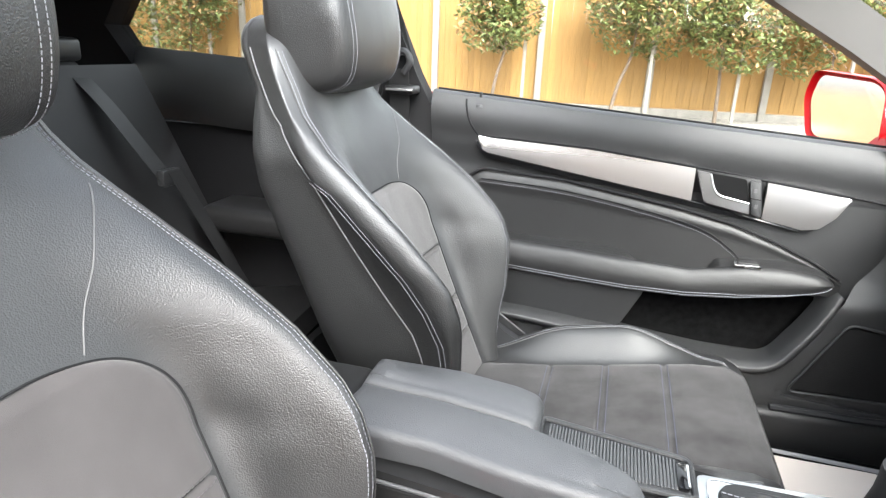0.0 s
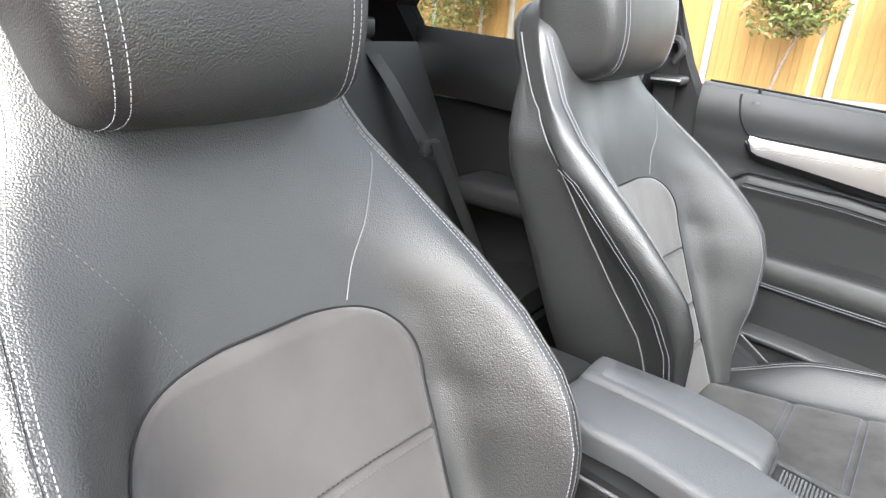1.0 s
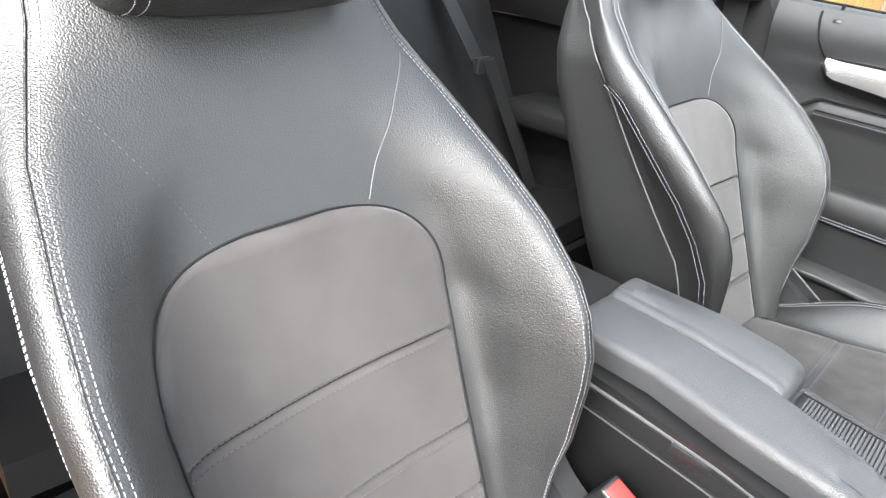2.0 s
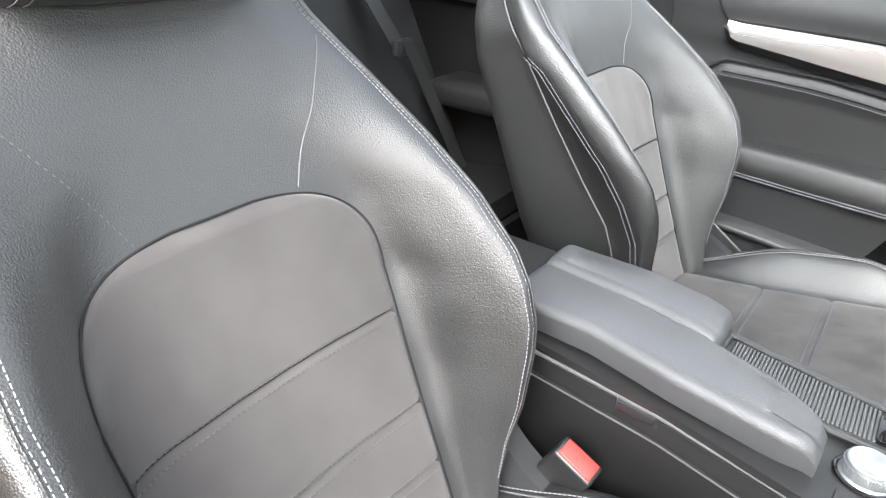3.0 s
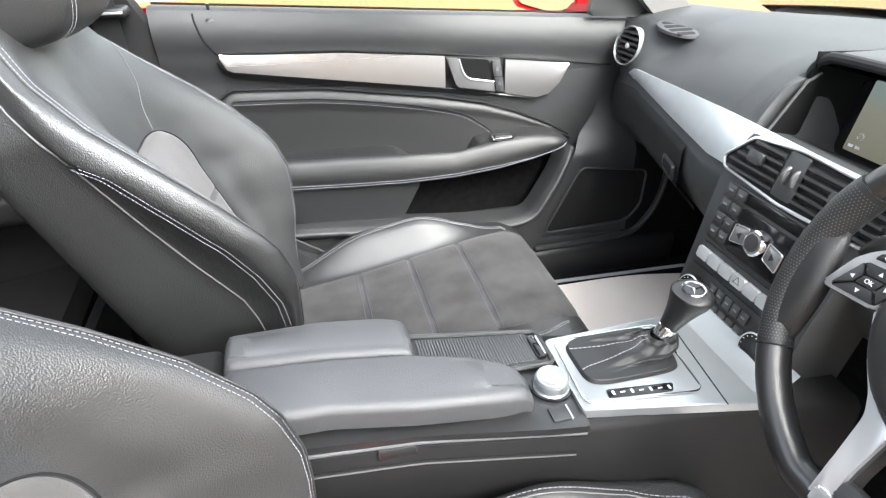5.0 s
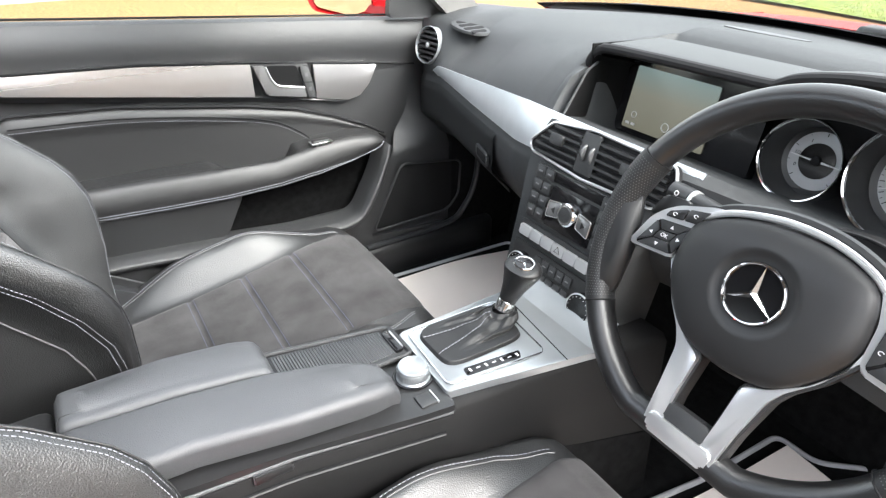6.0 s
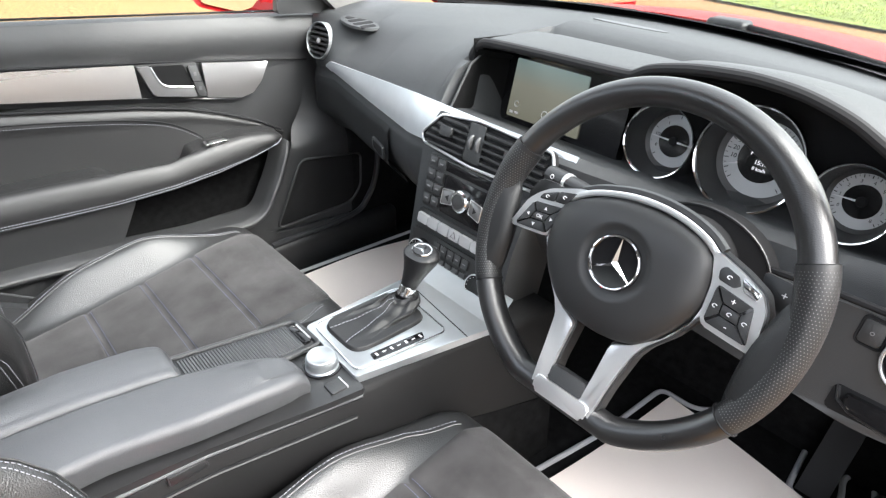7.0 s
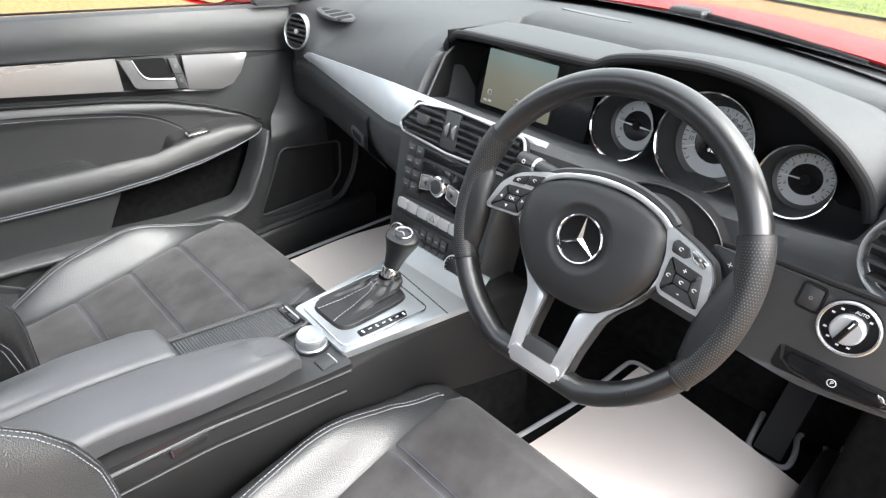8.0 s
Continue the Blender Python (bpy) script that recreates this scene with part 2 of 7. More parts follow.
def prism(poly, place, depth, r=0.0, seg=2, bm=None):
    """A plate: the outline (a, b) put in space by place(a, b, d), from d = 0 (its face) to d = -depth."""
    own = bmesh.new()
    top = [own.verts.new(place(a, b, 0.0)) for a, b in poly]
    low = [own.verts.new(place(a, b, -depth)) for a, b in poly]
    face = own.faces.new(top)
    own.faces.new(low[::-1])
    n = len(poly)
    for i in range(n):
        own.faces.new((top[i], low[i], low[(i + 1) % n], top[(i + 1) % n]))
    if r:
        bmesh.ops.bevel(own, geom=list(face.edges), offset=r, segments=seg, profile=0.5, affect="EDGES")
    if bm is None:
        return own
    me = bpy.data.meshes.new("tmp")
    own.to_mesh(me)
    own.free()
    bm.from_mesh(me)
    bpy.data.meshes.remove(me)
    return bm


def round_poly(pts, r, seg=5):
    """Rounds the corners of a flat outline."""
    out, n = [], len(pts)
    rs = r if isinstance(r, (list, tuple)) else [r] * n
    for i in range(n):
        p, a, b = V(pts[i]), V(pts[i - 1]), V(pts[(i + 1) % n])
        d0, d1 = (a - p), (b - p)
        k = min(rs[i], d0.length * 0.49, d1.length * 0.49)
        p0, p1 = p + d0.normalized() * k, p + d1.normalized() * k
        for s in range(seg + 1):
            t = s / seg
            out.append(tuple((1 - t) ** 2 * p0 + 2 * t * (1 - t) * p + t * t * p1))
    return out


def tube(pts, r, seg=8, closed=False, bm=None, flat=1.0):
    pts = [V(p) for p in pts]
    n = len(pts)
    rings, up = [], None
    for i, p in enumerate(pts):
        a, b = (pts[i - 1], pts[(i + 1) % n]) if closed else (pts[max(i - 1, 0)], pts[min(i + 1, n - 1)])
        d = (b - a).normalized()
        if up is None:
            up = V((0, 0, 1)) if abs(d.z) < 0.9 else V((1, 0, 0))
        side = d.cross(up).normalized()
        up = side.cross(d).normalized()
        rr = r(i / max(1, n - 1)) if callable(r) else r
        rings.append([p + side * math.cos(q) * rr + up * math.sin(q) * rr * flat for q in (2 * math.pi * k / seg for k in range(seg))])
    if closed:
        rings.append(rings[0])
        bm = loft(rings, cap=False, bm=bm)
        bmesh.ops.remove_doubles(bm, verts=bm.verts, dist=1e-6)
        return bm
    return loft(rings, bm=bm)


def axes(axis):
    d = V(axis).normalized()
    s = d.cross(V((0, 0, 1)) if abs(d.z) < 0.9 else V((1, 0, 0))).normalized()
    return d, s, s.cross(d)


def turned(at, axis, profile, seg=32, bm=None, cap=True):
    """A body of revolution: profile of (radius, height along the axis)."""
    d, s, u = axes(axis)
    at = V(at)
    rings = [[at + d * h + (s * math.cos(q) + u * math.sin(q)) * max(r, 1e-4) for q in (2 * math.pi * k / seg for k in range(seg))] for r, h in profile]
    return loft(rings, cap=cap, bm=bm)


def ring(at, axis, radius, r, seg=40, tube_seg=8, bm=None):
    d, s, u = axes(axis)
    return tube([V(at) + (s * math.cos(q) + u * math.sin(q)) * radius for q in (2 * math.pi * k / seg for k in range(seg))], r, tube_seg, True, bm)


def stitch(pts, length=0.0042, gap=0.0018, r=0.0006, lift=(0, 0, 0), bm=None):
    """A row of single stitches along a curve."""
    bm = bm or bmesh.new()
    pts = [V(p) + V(lift) for p in pts]
    seg = [(b - a).length for a, b in zip(pts, pts[1:])]
    total, s = sum(seg), 0.0
    cum = [0.0]
    for q in seg:
        cum.append(cum[-1] + q)

    def at(s):
        i = min(int(np.searchsorted(cum, s)) or 1, len(pts) - 1)
        t = (s - cum[i - 1]) / max(1e-9, seg[i - 1])
        return pts[i - 1].lerp(pts[i], t)
    while s + length < total:
        a, b = at(s), at(s + length)
        d, u, w = axes(b - a)
        ends = [[p + u * r * math.cos(q) + w * r * math.sin(q) for q in (0.78, 2.36, 3.93, 5.5)] for p in (a, a.lerp(b, 0.5) + V((0, 0, 0)), b)]
        loft([ends[0], ends[2]], bm=bm)
        s += length + gap
    return bm


def text_part(words, size, m, material, parent, name="lettering", extrude=0.0003):
    cu = bpy.data.curves.new(name, "FONT")
    cu.body, cu.size, cu.extrude, cu.align_x, cu.align_y = words, size, extrude, "CENTER", "CENTER"
    tmp = bpy.data.objects.new(name, cu)
    scene.collection.objects.link(tmp)
    dg = bpy.context.evaluated_depsgraph_get()
    me = bpy.data.meshes.new_from_object(tmp.evaluated_get(dg))
    bpy.data.objects.remove(tmp)
    bm = bmesh.new()
    bm.from_mesh(me)
    bmesh.ops.transform(bm, matrix=m, verts=bm.verts)
    return part(name, bm, material, parent)


def facing(at, normal, up=(0, 0, 1)):
    """A pose whose z points along normal and whose y points up."""
    z = V(normal).normalized()
    x = V(up).cross(z).normalized()
    y = z.cross(x)
    return Matrix.Translation(at) @ Matrix((x, y, z)).transposed().to_4x4()


# ---- outside ----
def ground_sheet(x0, x1, y0, y1, z, step):
    nx, ny = int((x1 - x0) / step) + 1, int((y1 - y0) / step) + 1
    return grid(lambda u, v: (x0 + (x1 - x0) * u, y0 + (y1 - y0) * v, z + 0.015 * noise.noise((u * 40, v * 40, 0))), nx, ny)


solo("ground", ground_sheet(-200, 200, -200, 200, 0.0, 2.0), GRAVEL, "golden gravel drive", kind="structure")
lawn = solo("lawn", grid(lambda u, v: (7.2 + 24 * u + 0.12 * (26 * v - 14) + 0.05 * math.sin(v * 40), -14 + 26 * v, 0.035 + 0.02 * noise.noise((u * 9, v * 9, 3))), 40, 40), GRASS_SOIL, "mown green lawn beside the drive", kind="structure")
bm = bmesh.new()
rng = random.Random(3)
for k in range(24000):
    x, y = 7.3 + 5.5 * rng.random() ** 1.5, -2 + 8 * rng.random()
    x += 0.12 * y
    h, a = 0.012 + 0.02 * rng.random(), rng.random() * 6.3
    w = 0.004
    p = [V((x + math.cos(a) * w, y + math.sin(a) * w, 0.03)), V((x - math.cos(a) * w, y - math.sin(a) * w, 0.03)), V((x + rng.uniform(-.02, .02), y + rng.uniform(-.02, .02), 0.03 + h))]
    bm.faces.new([bm.verts.new(q) for q in p])
tagged(new("grass", finish(bm, "grass", mat("grass_blades", (0.17, 0.20, 0.03), 0.6, vary=0.4, vary_scale=3))), "short green grass blades", "grass", kind="stuff")
bed = solo("gravel_bed", grid(lambda u, v: (-14 + 34 * u, 8.7 + 1.7 * v + 0.08 * (-14 + 34 * u), 0.045 + 0.03 * noise.noise((u * 60, v * 7, 5))), 180, 14), STONE_PALE, "pale stone chippings along the fence", kind="structure")
kerb_line = solo("edging", box(-14, 20, -0.05, 0.05, -0.05, 0.07, 0.01, m=Matrix.Translation((0, 8.66, 0)) @ Matrix.Rotation(math.atan(0.08), 4, "Z")), CONCRETE, "pale concrete edging of the planting bed", kind="structure")

FROT = Matrix.Translation((0, 10.45, 0)) @ Matrix.Rotation(math.atan(0.08), 4, "Z")
fence = thing("fence", (0, 10.45, 0), "golden wooden board fence with concrete posts", "fence")
fence.matrix_world = FROT


def fence_piece(name, mesh, m):
    ob = new(name, mesh)
    ob.parent = fence
    ob.matrix_basis = m
    return ob


board_mesh = finish(box(-0.058, 0.058, -0.008, 0.008, 0.17, 1.98, 0.003, 1), "board", FENCE)
post_mesh = finish(box(-0.055, 0.055, -0.07, 0.03, 0.0, 2.05, 0.012, 2), "concrete_post", CONCRETE)
gb_mesh = finish(box(-0.87, 0.87, -0.02, 0.02, 0.0, 0.16, 0.008, 1), "gravel_board", CONCRETE)
for k in range(-7, 8):
    x = 0.53 + 1.83 * k
    fence_piece("concrete_post", post_mesh, pose(x, 0, 0))
    fence_piece("gravel_board", gb_mesh, pose(x + 0.915, 0.01, 0))
    for j in range(16):
        fence_piece("board", board_mesh, pose(x + 0.1 + j * 0.109, 0.012 * (j % 2), rng.uniform(-.008, .008), 0, rng.uniform(-.25, .25), 0))


def small_tree(x, y, z0, radius, height, lean, seed, stake=True):
    rng = random.Random(seed)
    t = thing("tree", (x, y, 0), "young clipped tree with green and orange leaves beside a stake", "tree", "trees along the fence")
    stem = spline([(x + lean, y, 0), (x + lean * 0.6, y, z0 * 0.6), (x, y, z0 + 0.1), (x + 0.03, y, z0 + height * 0.5), (x, y, z0 + height * 0.85)], 6)
    bm = tube(stem, lambda s: 0.032 * (1 - 0.75 * s), 8)
    for k in range(9):
        s = V((x, y, z0 + 0.05 + height * 0.6 * rng.random()))
        a = rng.random() * 6.28
        e = s + V((math.cos(a) * radius * 0.8, math.sin(a) * radius * 0.7, 0.15 + 0.3 * rng.random()))
        tube([s, s.lerp(e, 0.5) + V((0, 0, 0.05)), e], lambda q: 0.012 * (1 - 0.7 * q), 5, bm=bm)
    part("trunk", bm, BARK, t)
    shapes = [(rng.uniform(-.5, .5) * radius, rng.uniform(-.5, .5) * radius, height * rng.uniform(0.2, 0.85), radius * rng.uniform(0.5, 0.75)) for _ in range(9)]
    for name, material, count in (("crown", LEAF, 3200), ("young_leaves", LEAF_YOUNG, 800)):
        bm = bmesh.new()
        proto = [V(p) for p in ((-0.5, 0, 0), (-0.1, 0.24, 0.06), (0.55, 0, -0.06), (-0.1, -0.24, 0.06))]
        for _ in range(count):
            cx, cy, cz, r = rng.choice(shapes)
            d = V((rng.gauss(0, 1), rng.gauss(0, 1), rng.gauss(0, 1))).normalized()
            p = V((x + cx, y + cy, z0 + cz)) + d * r * rng.uniform(0.55, 1.0) ** 0.5
            size = rng.uniform(0.07, 0.125)
            rot = Euler((rng.uniform(-.9, .9), rng.uniform(-.9, .9), rng.random() * 6.28)).to_matrix()
            v = [bm.verts.new(p + rot @ (q * size)) for q in proto]
            bm.faces.new((v[0], v[1], v[2])), bm.faces.new((v[0], v[2], v[3]))
        part(name, bm, material, t)
    if stake:
        s = thing("tree_stake", (x + 0.3, y, 0), "pale wooden stake beside a young tree", "stake", "tree stakes")
        part("stake", box(x + 0.28, x + 0.33, y + 0.1, y + 0.15, 0, z0 + 0.25, 0.006), CONCRETE, s)


for k, (x, y, r, h, lean) in enumerate([(-9.6, 9.0, 0.95, 1.5, 0.1), (-7.4, 9.2, 1.0, 1.6, -0.1), (-4.9, 9.3, 0.85, 1.4, 0.1), (-1.75, 9.45, 0.72, 1.3, -0.2), (0.2, 9.55, 0.75, 1.35, -0.25), (1.5, 9.75, 0.8, 1.4, 0.05), (3.0, 9.8, 0.85, 1.45, 0.1), (4.6, 9.9, 0.9, 1.4, -0.1), (6.5, 10.1, 0.9, 1.4, 0.1)]):
    small_tree(x, y, 0.92, r, h, lean, 20 + k)

# Unseen wall, added to block low side light and bounce some back.
solo("house_wall", box(-9, 9, -4.9, -4.6, 0, 2.3, 0), LIGHT_WALL_PALE, "plain pale wall added out of view to temper the side light", kind="structure")
# ---- car shell ----
shell = thing("car", (0, 0, 0), "red coupe with grey headlining and an added, unseen glass roof", "car")


def roof_pt(u, v, dz=0.0):
    x = 0.42 - 1.75 * v
    half = lerp([-1.4, -0.6, 0.1, 0.5], [0.50, 0.56, 0.585, 0.56], x)
    y = -half + 2 * half * u
    z = lerp([-1.4, -0.9, -0.2, 0.42], [1.20, 1.335, 1.385, 1.315], x) - 0.05 * (y / half) ** 2 * 1.0
    return (x, y, z + dz)


def roof_frame(dz, thick):
    bm = grid(lambda u, v: roof_pt(u, v, dz), 24, 36)
    # Opening for the added roof glass, sized for the light wanted inside.
    gone = [f for f in bm.faces if -0.42 < f.calc_center_median().x < 0.22 and abs(f.calc_center_median().y) < 0.49]
    bmesh.ops.delete(bm, geom=gone, context="FACES")
    bmesh.ops.solidify(bm, geom=bm.faces[:], thickness=thick)
    return bm


part("headlining", roof_frame(-0.03, 0.02), LINING, shell)
part("roof_skin", roof_frame(0.02, 0.004), RED, shell)
for s in (1, -1):
    # screen pillar, door pillar, rear pillar
    def bar(pts, w, d, name, material, s=s):
        rings = []
        for p, ww, dd in zip(pts, w, d):
            x, y, z = p
            rings.append([(x - ww, s * (y - dd), z), (x + ww, s * (y - dd * 0.6), z), (x + ww, s * (y + dd), z), (x - ww, s * (y + dd), z)])
        part(name, loft(rings), material, shell)
    bar([(0.90, 0.70, 0.88), (0.81, 0.69, 0.965), (0.60, 0.655, 1.10), (0.335, 0.60, 1.25), (0.15, 0.555, 1.33)], [0.05, 0.055, 0.065, 0.075, 0.08], [0.03, 0.03, 0.03, 0.03, 0.03], "screen_pillar", PILLAR)
    bar([(-0.30, 0.75, 0.25), (-0.30, 0.745, 0.9), (-0.335, 0.715, 1.02), (-0.385, 0.65, 1.2), (-0.42, 0.58, 1.35)], [0.08, 0.075, 0.055, 0.05, 0.06], [0.035, 0.035, 0.03, 0.03, 0.03], "door_pillar", RUBBER)
    bar([(-1.12, 0.72, 0.80), (-1.13, 0.70, 1.0), (-1.16, 0.64, 1.10), (-1.0, 0.57, 1.22), (-0.85, 0.56, 1.33)], [0.16, 0.12, 0.13, 0.12, 0.12], [0.05, 0.05, 0.05, 0.05, 0.04], "rear_pillar", BLACK_LINING)
    part("roof_rail", tube([(x, s * (lerp([-1.4, -0.6, 0.1, 0.5], [0.50, 0.56, 0.585, 0.56], x) + 0.01), lerp([-1.4, -0.9, -0.2, 0.42], [1.15, 1.285, 1.335, 1.265], x)) for x in np.linspace(0.45, -1.2, 24)], 0.03, 8), LINING, shell)

# bonnet, wings and scuttle
def bonnet_pt(u, v):
    x = 1.30 + 0.88 * v
    half = lerp([1.2, 2.2], [0.78, 0.70], x)
    y = -half + 2 * half * u
    z = lerp([1.3, 1.45, 1.6, 1.72, 1.85, 2.0, 2.18], [0.953, 0.944, 0.924, 0.902, 0.868, 0.818, 0.735], x) - 0.085 * (y / half) ** 2 - 0.03 * smooth(0.9, 1.0, abs(y / half))
    return (x, y, z)


part("bonnet", solid(bonnet_pt, 30, 24, 0.004), RED, shell, "glossy red bonnet")
part("scuttle", solid(lambda u, v: (1.17 + 0.15 * v, -0.74 + 1.48 * u, 0.950 - 0.075 * (abs(u - 0.5) * 2) ** 2 - 0.008 * v), 20, 4, 0.01), HARD_PLASTIC, shell)
for s in (1, -1):
    part("wing", solid(lambda u, v: (0.7 + 1.45 * u, s * (0.80 + 0.06 * math.sin(v * 3) - 0.08 * u), 0.87 - 0.05 * u - 0.6 * v), 16, 10, 0.004), RED, shell)
    part("sill", box(-0.5, 0.95, min(s * 0.64, s * 0.83), max(s * 0.64, s * 0.83), 0.2, 0.37, 0.02, 3), HARD_PLASTIC, shell)
part("nose", solid(lambda u, v: (2.17 + 0.1 * math.sin(v * 2), -0.7 + 1.4 * u, 0.8 - 0.6 * v), 16, 8, 0.006), RED, shell)
part("rear_shelf", solid(lambda u, v: (-1.20 - 0.6 * v, -0.62 + 1.24 * u, 0.935), 6, 4, 0.02), BLACK_LINING, shell)
part("bulkhead", solid(lambda u, v: (1.13 - 0.0 * v, -0.74 + 1.48 * u, 0.9 - 0.66 * v), 8, 8, 0.02), DARK, shell)
part("boot_lid", solid(lambda u, v: (-1.80 - 0.32 * v, -0.70 + 1.40 * u, 0.945 - 0.03 * v), 6, 6, 0.008), RED, shell)
part("tail", solid(lambda u, v: (-2.12 - 0.03 * math.sin(v * 3), -0.70 + 1.40 * u, 0.915 - 0.65 * v), 6, 6, 0.008), RED, shell)
for wx in (1.42, -1.34):
    for s in (1, -1):
        wl_ = part("wheel", turned((wx, s * 0.66, 0.31), (0, s, 0), [(0.20, 0), (0.30, 0.005), (0.31, 0.03), (0.31, 0.18), (0.30, 0.205), (0.22, 0.21)], 40, cap=False), RUBBER, shell)
        part("rim", turned((wx, s * 0.66, 0.31), (0, s, 0), [(0.22, 0.0), (0.22, 0.20), (0.20, 0.195), (0.06, 0.17), (0.001, 0.175)], 40), SATIN, wl_)
part("tail_wall", solid(lambda u, v: (-1.82, -0.75 + 1.5 * u, 0.2 + 0.75 * v), 4, 4, 0.02), BLACK_LINING, shell)
for s in (1, -1):
    part("rear_wing", solid(lambda u, v: (-2.1 + 1.72 * u, s * (0.80 + 0.03 * math.sin(v * 3) - 0.10 * (1 - u) ** 2), 0.2 + 0.74 * v), 16, 8, 0.01), RED, shell)


def pane(name, fn, material, label):
    ob = solo(name, solid(fn, 10, 10, 0.004), material, label, kind="structure")
    ob.visible_shadow = False
    return ob


def screen_pt(u, v):
    half = 0.70 - 0.13 * v
    y = -half + 2 * half * u
    return (1.215 - 0.875 * v - 0.06 * (y / half) ** 2, y, 0.955 - 0.05 * (1 - v) * (y / half) ** 2 + 0.35 * v)


pane("windscreen", screen_pt, GLASS, "curved clear windscreen")
pane("rear_window", lambda u, v: (-1.85 + 0.53 * v, -0.58 + 1.16 * u, 0.94 + 0.27 * v), TINTED, "tinted rear window")
pane("side_window_1", lambda u, v: (lerp([0, 1], [0.76, 0.22], v) * u + (-0.29 - 0.07 * v) * (1 - u), 0.735 - 0.15 * v, 0.955 - 0.0688 * (lerp([0, 1], [0.76, 0.22], v) * u) * (1 - v) + 0.36 * v), GLASS, "clear passenger door window, closed")
for k, s in ((2, 1), (3, -1)):
    pane(f"side_window_{k}", lambda u, v, s=s: (-0.42 - 0.62 * u, s * (0.715 - 0.10 * v), 1.0 + 0.03 * u + (0.30 - 0.16 * u) * v), TINTED, "tinted rear quarter window")

# Unseen panel, added so that sky light falls into the cabin from above.
pane("unseen_glass_roof", lambda u, v: roof_pt(0.04 + 0.92 * u, 0.09 + 0.42 * v, 0.012), ROOF_GLASS, "unseen glass roof panel added to let light in")

part("screen_frit", solid(lambda u, v: tuple(V(screen_pt(u, 0.07 * v)) + V((-0.006, 0, -0.002))), 24, 3, 0.002), GLOSS, shell, "black printed border of the windscreen")
# wipers
for y0, y1 in ((0.50, 0.02), (-0.06, -0.60)):
    w = thing("wiper", (1.25, y0, 0.94), "black windscreen wiper parked at the base of the glass", "wiper", "wipers")

    def scuttle_z(y):
        return 0.950 - 0.075 * (y / 0.74) ** 2
    part("pivot", box(1.235, 1.285, y0 - 0.045, y0 + 0.035, scuttle_z(y0) - 0.008, scuttle_z(y0) + 0.022, 0.009, 3), HARD_PLASTIC, w)
    part("arm", tube(spline([(1.262, y0 - 0.03, scuttle_z(y0) + 0.012), (1.250, y0 - 0.20, scuttle_z(y0 - 0.2) + 0.010), (1.238, y0 - 0.36, scuttle_z(y0 - 0.36) + 0.008)], 6), 0.006, 8), RUBBER, w)
    part("blade", tube(spline([(1.244, y0 - 0.12, scuttle_z(y0 - 0.12) + 0.004), (1.230, y0 - 0.35, scuttle_z(y0 - 0.35) + 0.004), (1.205, y1, scuttle_z(y1) + 0.004)], 6), 0.005, 6), RUBBER, w)

# floor inside
floor = solo("car_floor", solid(lambda u, v: (-1.2 + 2.3 * u, -0.66 + 1.32 * v, 0.255 + 0.35 * smooth(0.985, 1.0, u)), 40, 20, 0.03), CARPET, "black carpeted car floor", kind="structure")
for s in (1, -1):
    part("kick_panel", box(0.80, 1.14, min(s * 0.668, s * 0.76), max(s * 0.668, s * 0.76), 0.26, 0.90, 0.02, 3), CARPET, shell)

# ---- floor mats ----
def floor_mat(out, label):
    t = thing("floor_mat", (out[0][0], out[0][1], 0.28), label, "floor mat", "floor mats")

    def on(a, b, d):
        return V((a, b, 0.292 + d))
    poly = round_poly(out, 0.025)
    part("carpet", prism(poly, on, 0.012, 0.003), CARPET, t)
    part("binding", tube([on(a, b, 0.0) for a, b in poly], 0.0055, 8, True), BINDING, t, "grey fabric edge binding")


floor_mat([(0.36, -0.215), (0.577, -0.220), (0.76, -0.247), (0.957, -0.255), (0.955, -0.33), (1.06, -0.42), (1.075, -0.515), (0.903, -0.535), (0.905, -0.608), (0.96, -0.606), (1.012, -0.590), (1.045, -0.612), (1.022, -0.642), (0.895, -0.655), (0.36, -0.655)], "black carpet driver's floor mat with a grey bound edge")
floor_mat([(0.36, 0.14), (0.98, 0.15), (0.98, 0.60), (0.36, 0.62)], "black carpet passenger floor mat with a grey bound edge")


def paper_mat(pts, z, label, bend):
    t = thing("paper_mat", (pts[0][0], pts[0][1], z), label, "paper mat", "paper mats")
    (ax, ay), (bx, by), (cx, cy), (dx, dy) = pts

    def fn(u, v):
        x = (ax * (1 - u) + bx * u) * (1 - v) + (dx * (1 - u) + cx * u) * v
        y = (ay * (1 - u) + by * u) * (1 - v) + (dy * (1 - u) + cy * u) * v
        return (x, y, z + 0.35 * smooth(0.985, 1.0, (x + 1.2) / 2.3) + 0.006 * math.sin(u * 7 + v * 3) + bend * (v * (1 - v)))
    part("sheet", solid(fn, 16, 16, 0.0006), PAPER, t)


paper_mat([(0.34, -0.235), (0.932, -0.286), (0.883, -0.644), (0.33, -0.62)], 0.306, "white protective paper sheet on the driver's floor mat", 0.006)
paper_mat([(0.40, 0.16), (0.93, 0.15), (0.937, 0.55), (0.40, 0.60)], 0.306, "white protective paper sheet on the passenger's floor mat", 0.006)

